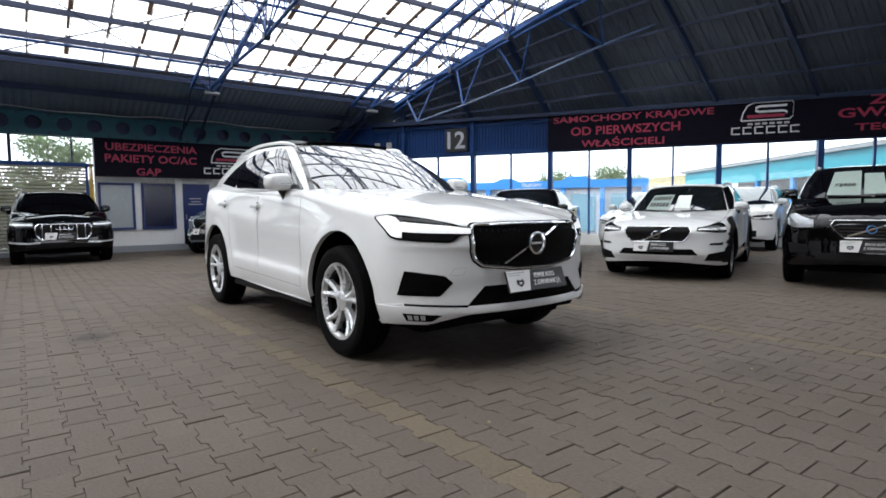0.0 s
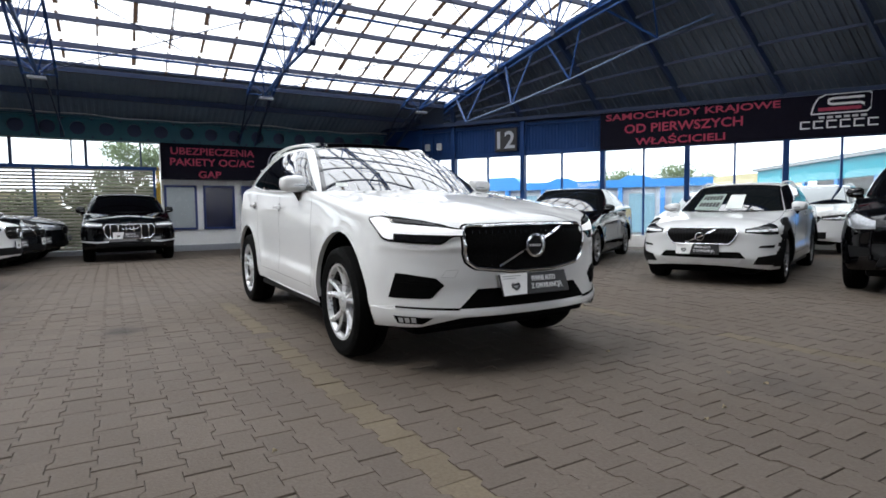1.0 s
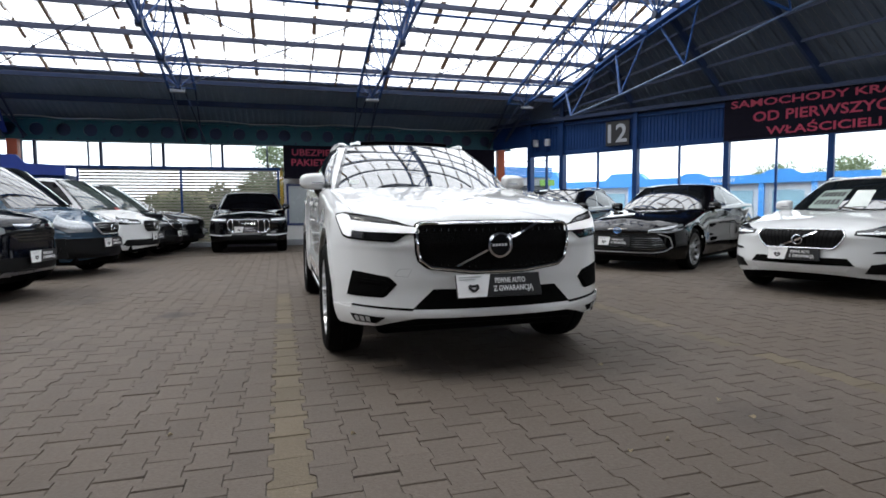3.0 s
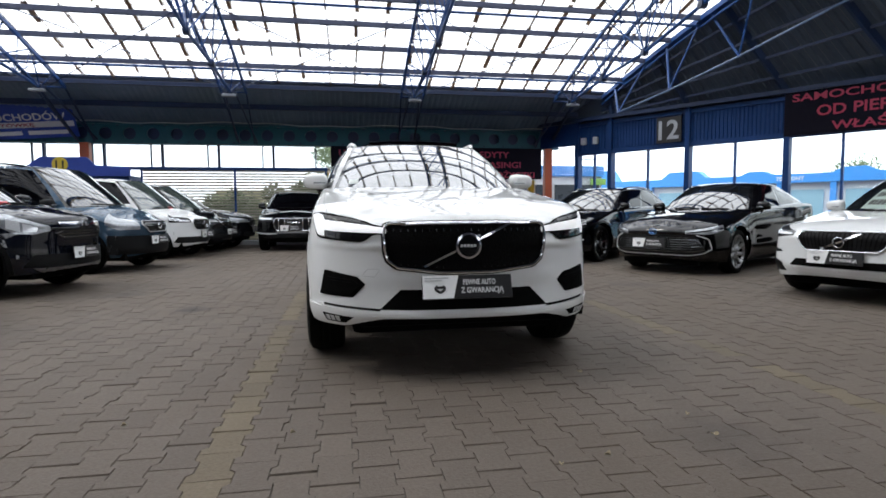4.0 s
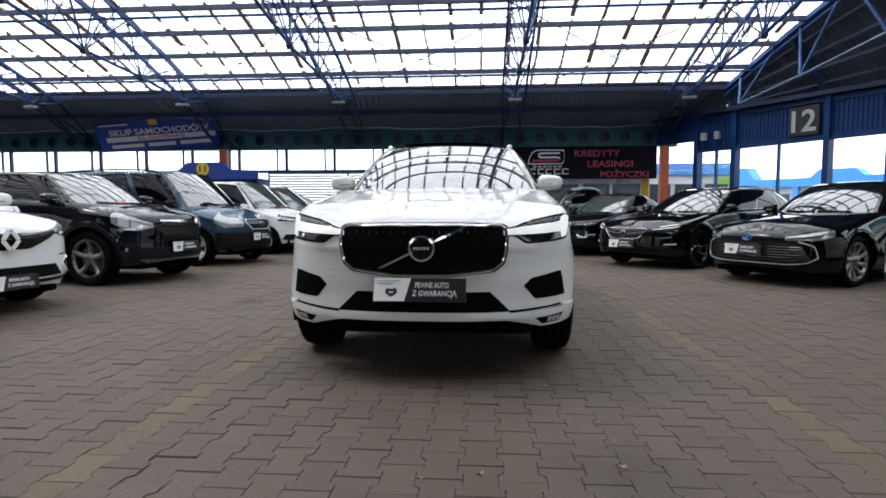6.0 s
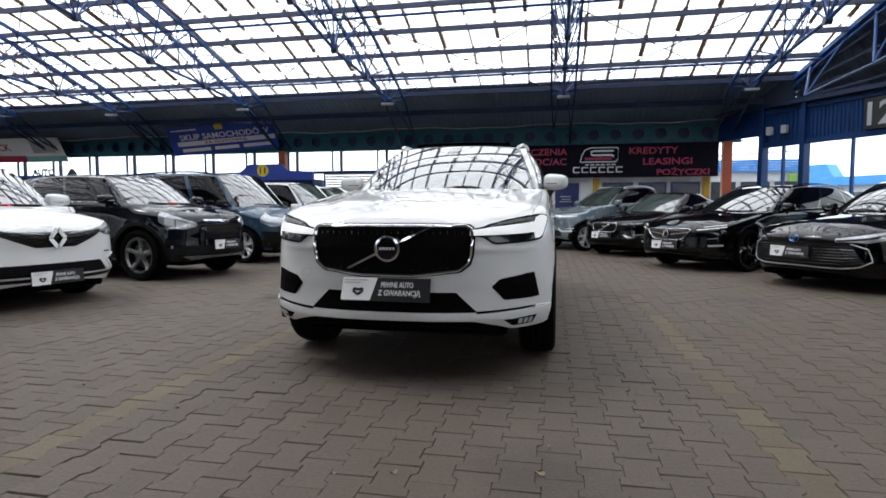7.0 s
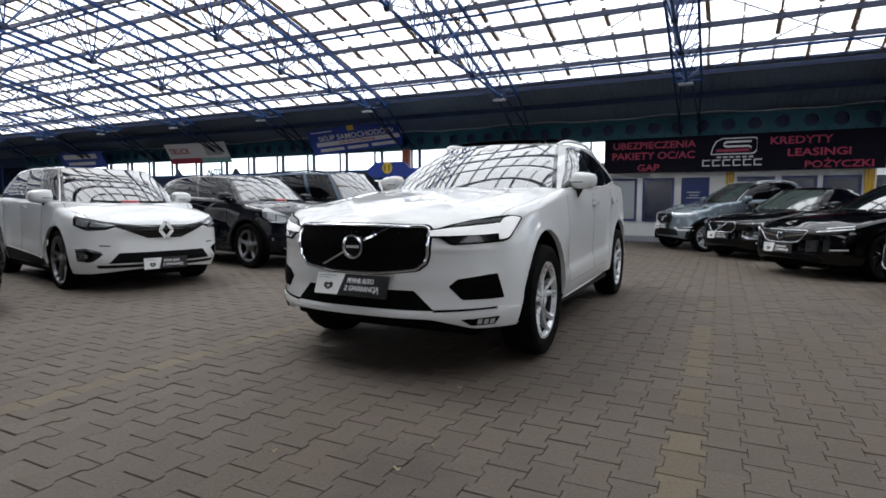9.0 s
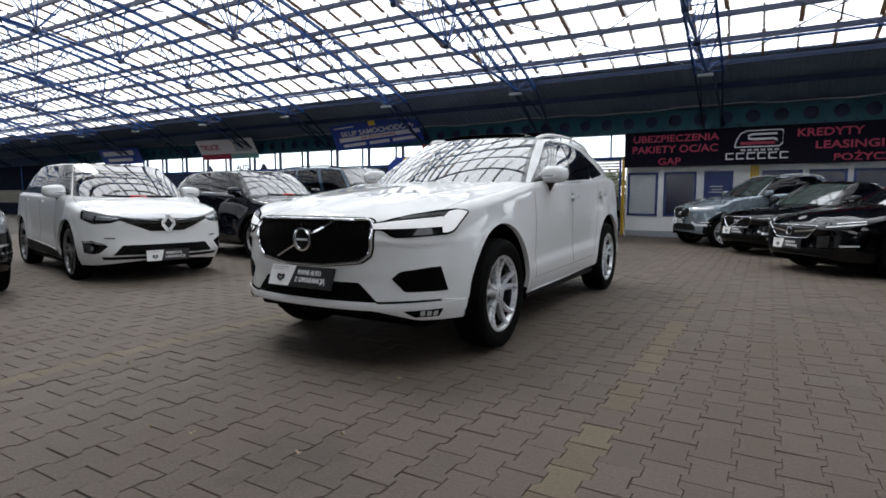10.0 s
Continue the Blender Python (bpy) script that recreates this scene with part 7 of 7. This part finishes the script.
parked("black_suv", SUV, "black SUV with chrome grille bar and grey lower bumper", navy_car, -4.73, 2.27, 80.8, nose=.78, np=2.25, cowl=.225, foot=.29, head=.43, L=4.15, W=1.76, H=1.57, wb=2.45, fo=.82, R=.37, rim=.255,
       front=[grille(.8, .66, .44, .36, trim_black, None, (dark_chrome, 4, .014, "h")), ("grille_bar_trim", chrome, [(-.38, .872), (.38, .872)], [(-.36, .822), (.36, .822)], dict(off=.012)), intake(.62, .5, .7, .36), corner([(1.0, .6), (.5, .56)], [(.95, .52), (.5, .52)], gloss_black, "bumper_band", .006), corner([(.885, .508), (.84, .508)], [(.885, .465), (.84, .465)], lamp_clear, "fog_lamp", .01), ("skid_trim", rim_dark, [(-.62, .345), (.62, .345)], [(-.5, .27), (.5, .27)], dict(off=.006))],
       lamps=[dict(top=[(.47, .83), (.7, .91), (1.0, .965), (1.2, .975)], bot=[(.47, .775), (.62, .735), (.9, .75), (1.15, .84)], mat=lamp_clear, bars=[([(.58, .82), (.76, .865)], [(.6, .765), (.77, .765)], lamp_chrome), ([(.8, .875), (1.02, .92)], [(.8, .77), (1.02, .81)], lamp_chrome)])], emblem=(0, .847, .05, chrome, "bridge"), plate=(0, .5, -4), spokes=(5, False, 0), rim_mat=rim_dark, lip_mat=trim_black, lip_w=.05, bright=silver_trim, group=ROW_L, papers=[(-.2, .08, .03, .1, red_plastic, "red_tag")], zn=.595)
parked("blue_van", VAN, "dark blue-grey passenger van with black bumper", bluegrey_car, -4.64, 4.95, 76.9, pillar_paint=True, L=4.5, W=1.78, H=1.79, wb=2.75, fo=.8, R=.345, rim=.24,
       front=[("bumper", trim_black, [(-.9, .6), (.9, .6)], [(-.88, .3), (.88, .3)], dict(off=.012)), grille(.83, .66, .36, .28, trim_black, (silver_trim, .014), (dark_chrome, 5, .012, "h"))],
       strips=[("bumper_end", trim_black, [(.8, .45), (1.15, .46)], .3)],
       lamps=lamp_pair(.4, 1.12, (.85, 1.0, .7, .78), lamp_clear, None), emblem=(0, .75, .05, chrome, "ring"), plate=(.0, .52, -4), rails=trim_black, spokes=(5, True, .2), group=ROW_L, mirror_mat=trim_black)
parked("white_van", VAN, "white passenger van with star emblem", white_paint_car, -4.45, 7.53, 76, pillar_paint=True, L=4.3, W=1.6, H=1.72, wb=2.65, fo=.75, R=.33,
       front=[grille(.82, .61, .34, .3, trim_black, (chrome, .012), (chrome, 3, .012, "h")), intake(.6, .46, .66, .33)], lamps=lamp_pair(.38, 1.0, (.85, .95, .76, .76), lamp_dark, drl_mat), emblem=(0, .72, .08, chrome, "star"), plate=(.1, .5, -4), screen=pale_glass, group=ROW_L, papers=[(-.2, .04, .03, .09, red_plastic, "red_tag")], zn=.5)
parked("grey_van", VAN, "dark grey passenger van in the row", dgrey_car, -4.2, 8.95, 76, L=4.2, W=1.3, H=1.66, wb=2.6, fo=.75, R=.32,
       front=[grille(.8, .62, .3, .26, trim_black, (chrome, .012), (chrome, 3, .012, "h")), intake(.5, .46, .5, .33)], lamps=lamp_pair(.32, .85, (.82, .9, .74, .74), lamp_clear, None), plate=(.1, .5, -4), screen=pale_glass, group=ROW_L)
parked("dark_suv", SUV, "dark SUV at the end of the row", dgrey_car, -3.9, 10.35, 84, L=3.9, W=1.3, H=1.5, wb=2.3, fo=.75, R=.32,
       front=[grille(.76, .6, .3, .26, trim_black, (chrome, .012), (chrome, 4, .012, "h")), intake(.45, .45, .45, .33)], lamps=lamp_pair(.32, .85, (.78, .84, .7, .71), lamp_clear, None), plate=(.1, .5, -4), screen=pale_glass, group=ROW_L)
parked("black_hatchback", SUV, "black car at the near end of the west row", black_car, -5.08, -2.92, 78, L=4.2, W=1.76, H=1.5, wb=2.5, fo=.85, R=.34,
       front=[grille(.76, .6, .4, .35, trim_black, (chrome, .012), (chrome, 4, .012, "h")), intake(.5, .45, .55, .33)], strips=[("bumper_strip", chrome, [(.6, .54), (1.15, .55)], .022), ("fog_strip", chrome, [(.6, .46), (1.15, .47)], .02), ("lower_trim", dark_chrome, [(.5, .39), (1.15, .4)], .03)], lamps=lamp_pair(.42, 1.12, (.78, .85, .67, .69), lamp_clear, None), plate=(0, .5, -4), group=ROW_L)

# the price on the sheet behind the old SUV's windscreen
p0 = old_skin.screen(-.38, .36)
xx = (old_skin.screen(-.2, .36) - old_skin.screen(-.56, .36)).normalized()
nn = xx.cross(old_skin.screen(-.38, .44) - p0).normalized()
m3 = Matrix((xx, -nn, nn.cross(xx))).transposed().to_4x4()
words("price", "72900", .24, .075, Matrix.Translation(p0 + nn * .016) @ m3, plate_black, old_suv)

# ---- paving: interlocking concrete blocks laid in columns along y ----
PITCH, LONG, WAVE = 0.155, 0.235, 0.012
paving = thing("paving", pose(0, 0, 0), "grey interlocking concrete pavers with worn sandy bay lines", "paving", "", "structure")


def paver_outline(inset):
    h, w, n = LONG / 2 - 0.002 - inset, PITCH / 2 + WAVE - 0.0012 - inset * 0.45, PITCH / 2 - WAVE - 0.0012 - inset * 0.45
    q = [(w, -h), (w, -0.28 * LONG), (n, -0.2 * LONG), (n, 0.2 * LONG), (w, 0.28 * LONG), (w, h)]
    return q + [(-x, -y) for x, y in q]


out_ring, top_ring = paver_outline(0.0), paver_outline(0.0028)
K = len(out_ring)


def paver_arrays(places):
    """Vertices and faces of many blocks, each a bevelled top with sides."""
    base = np.array([(x, y, 0.0) for x, y in top_ring] + [(x, y, -0.005) for x, y in out_ring] + [(x, y, -0.03) for x, y in out_ring])
    faces = [list(range(K))] + [[K + i, K + (i + 1) % K, (i + 1) % K, i] for i in range(K)] + [[2 * K + i, 2 * K + (i + 1) % K, K + (i + 1) % K, K + i] for i in range(K)]
    vs, fs = [], []
    for k, (x, y, z, tx, ty) in enumerate(places):
        v = base + (x, y, z)
        v[:, 2] += base[:, 0] * tx + base[:, 1] * ty
        vs.append(v)
        fs += [[i + k * 3 * K for i in f] for f in faces]
    return np.concatenate(vs), fs


def paver_mesh(name, places, mat):
    v, f = paver_arrays(places)
    me = bpy.data.meshes.new(name)
    me.from_pydata(v.tolist(), [], f)
    me.materials.append(mat)
    return me


def add_spots(mat, spots):
    """Dark oil stains with ragged edges at given places (x, y, radius, strength)."""
    n, l = mat.node_tree.nodes, mat.node_tree.links
    b = n["Principled BSDF"]
    src = b.inputs["Base Color"].links[0].from_socket
    pos = n.new("ShaderNodeNewGeometry").outputs["Position"]
    tex = n.new("ShaderNodeTexNoise")
    tex.inputs["Scale"].default_value, tex.inputs["Detail"].default_value = 7.0, 5
    l.new(pos, tex.inputs["Vector"])
    for x, y, r, k in spots:
        d = n.new("ShaderNodeVectorMath")
        d.operation = "DISTANCE"
        d.inputs[1].default_value = (x, y, 0)
        l.new(pos, d.inputs[0])
        wob = n.new("ShaderNodeMath")
        wob.operation, wob.inputs[1].default_value = "MULTIPLY_ADD", r * 2.2
        l.new(tex.outputs["Fac"], wob.inputs[0])
        l.new(d.outputs["Value"], wob.inputs[2])
        f = n.new("ShaderNodeMapRange")
        f.inputs["From Min"].default_value, f.inputs["From Max"].default_value = r * 1.4, r * 2.3
        f.inputs["To Min"].default_value, f.inputs["To Max"].default_value = k, 0.0
        l.new(wob.outputs[0], f.inputs["Value"])
        m = n.new("ShaderNodeMix")
        m.data_type = "RGBA"
        m.inputs["B"].default_value = (0.025, 0.02, 0.017, 1)
        l.new(f.outputs["Result"], m.inputs["Factor"])
        l.new(src, m.inputs["A"])
        src = m.outputs["Result"]
    l.new(src, b.inputs["Base Color"])


add_spots(paver_mat, [(-2.24, 0.4, 0.2, 0.95), (-3.3, 1.6, 0.22, 0.5), (0.9, -3.4, 0.3, 0.3), (3.0, 1.2, 0.35, 0.4), (-0.4, 4.6, 0.3, 0.5)])
rng = random.Random(21)
near, rest, lines = [], [], []
for i in range(-104, 86):
    x = i * PITCH + 0.03
    for j in range(-40, 50):
        y = j * LONG + (LONG / 2 if i % 2 else 0)
        if y > BACK - 0.2 or (x - 6.1) * 0.839 + (y - 10.65) * 0.544 > 1.2:
            continue
        p = (x, y, rng.gauss(0, 0.0012), rng.gauss(0, 0.006), rng.gauss(0, 0.006))
        on_line = (abs(x + 1.2) < 0.078 or abs(x - 1.96) < 0.078) and -7.0 < y < 1.6
        if on_line and rng.random() < 0.85:
            lines.append(p)
        elif abs(x) < 2.6 and -4.95 < y < -2.85:
            near.append(p)
        else:
            rest.append(p)
one = paver_mesh("paver", [(0, 0, 0, 0, 0)], paver_mat)
for k, (x, y, z, tx, ty) in enumerate(near):
    if k >= 300:
        rest.append((x, y, z, tx, ty))
        continue
    ob = new("paver", one)
    ob.parent = paving
    ob.matrix_basis = Matrix.Translation((x, y, z)) @ Euler((ty, -tx, 0)).to_matrix().to_4x4()
tagged(new("pavers", paver_mesh("pavers", rest, paver_mat)), "", "", "", "stuff").parent = paving
tagged(new("line_pavers", paver_mesh("line_pavers", lines, line_paver_mat)), "worn sandy bay line of pavers", "", "", "stuff").parent = paving


# ---- dry leaves and a crumb or two on the pavers ----
dry_leaf = material("dry_leaf", (0.3, 0.24, 0.15), 0.7, grain=0.4, scale=40)
rng = random.Random(3)
LEAVES = [(-1.72, -2.78), (-0.94, -3.01), (0.34, -3.48), (0.12, -3.53), (0.92, -3.14), (0.89, -3.38), (0.7, -2.38)]
for x, y in LEAVES:
    r = rng.uniform(0.006, 0.011)
    bm = bmesh.new()
    rim = [bm.verts.new((r * (1 + 0.25 * math.sin(3 * a)) * math.cos(a) * 1.5, r * (1 + 0.25 * math.sin(3 * a)) * math.sin(a), 0.008 + 0.006 * math.sin(2 * a + x))) for a in [2 * math.pi * k / 12 for k in range(12)]]
    top = bm.verts.new((0, 0, 0.005))
    for k in range(12):
        bm.faces.new((rim[k], rim[(k + 1) % 12], top))
    bm.normal_update()
    bmesh.ops.solidify(bm, geom=bm.faces[:], thickness=0.0015)
    leaf = part("fallen_leaf", bm, dry_leaf)
    leaf.matrix_world = pose(x, y, 0.0, 0, 0, rng.uniform(0, 360))
    tagged(leaf, "small dry curled leaf lying on the pavers", "leaf", "leaves on the pavers")
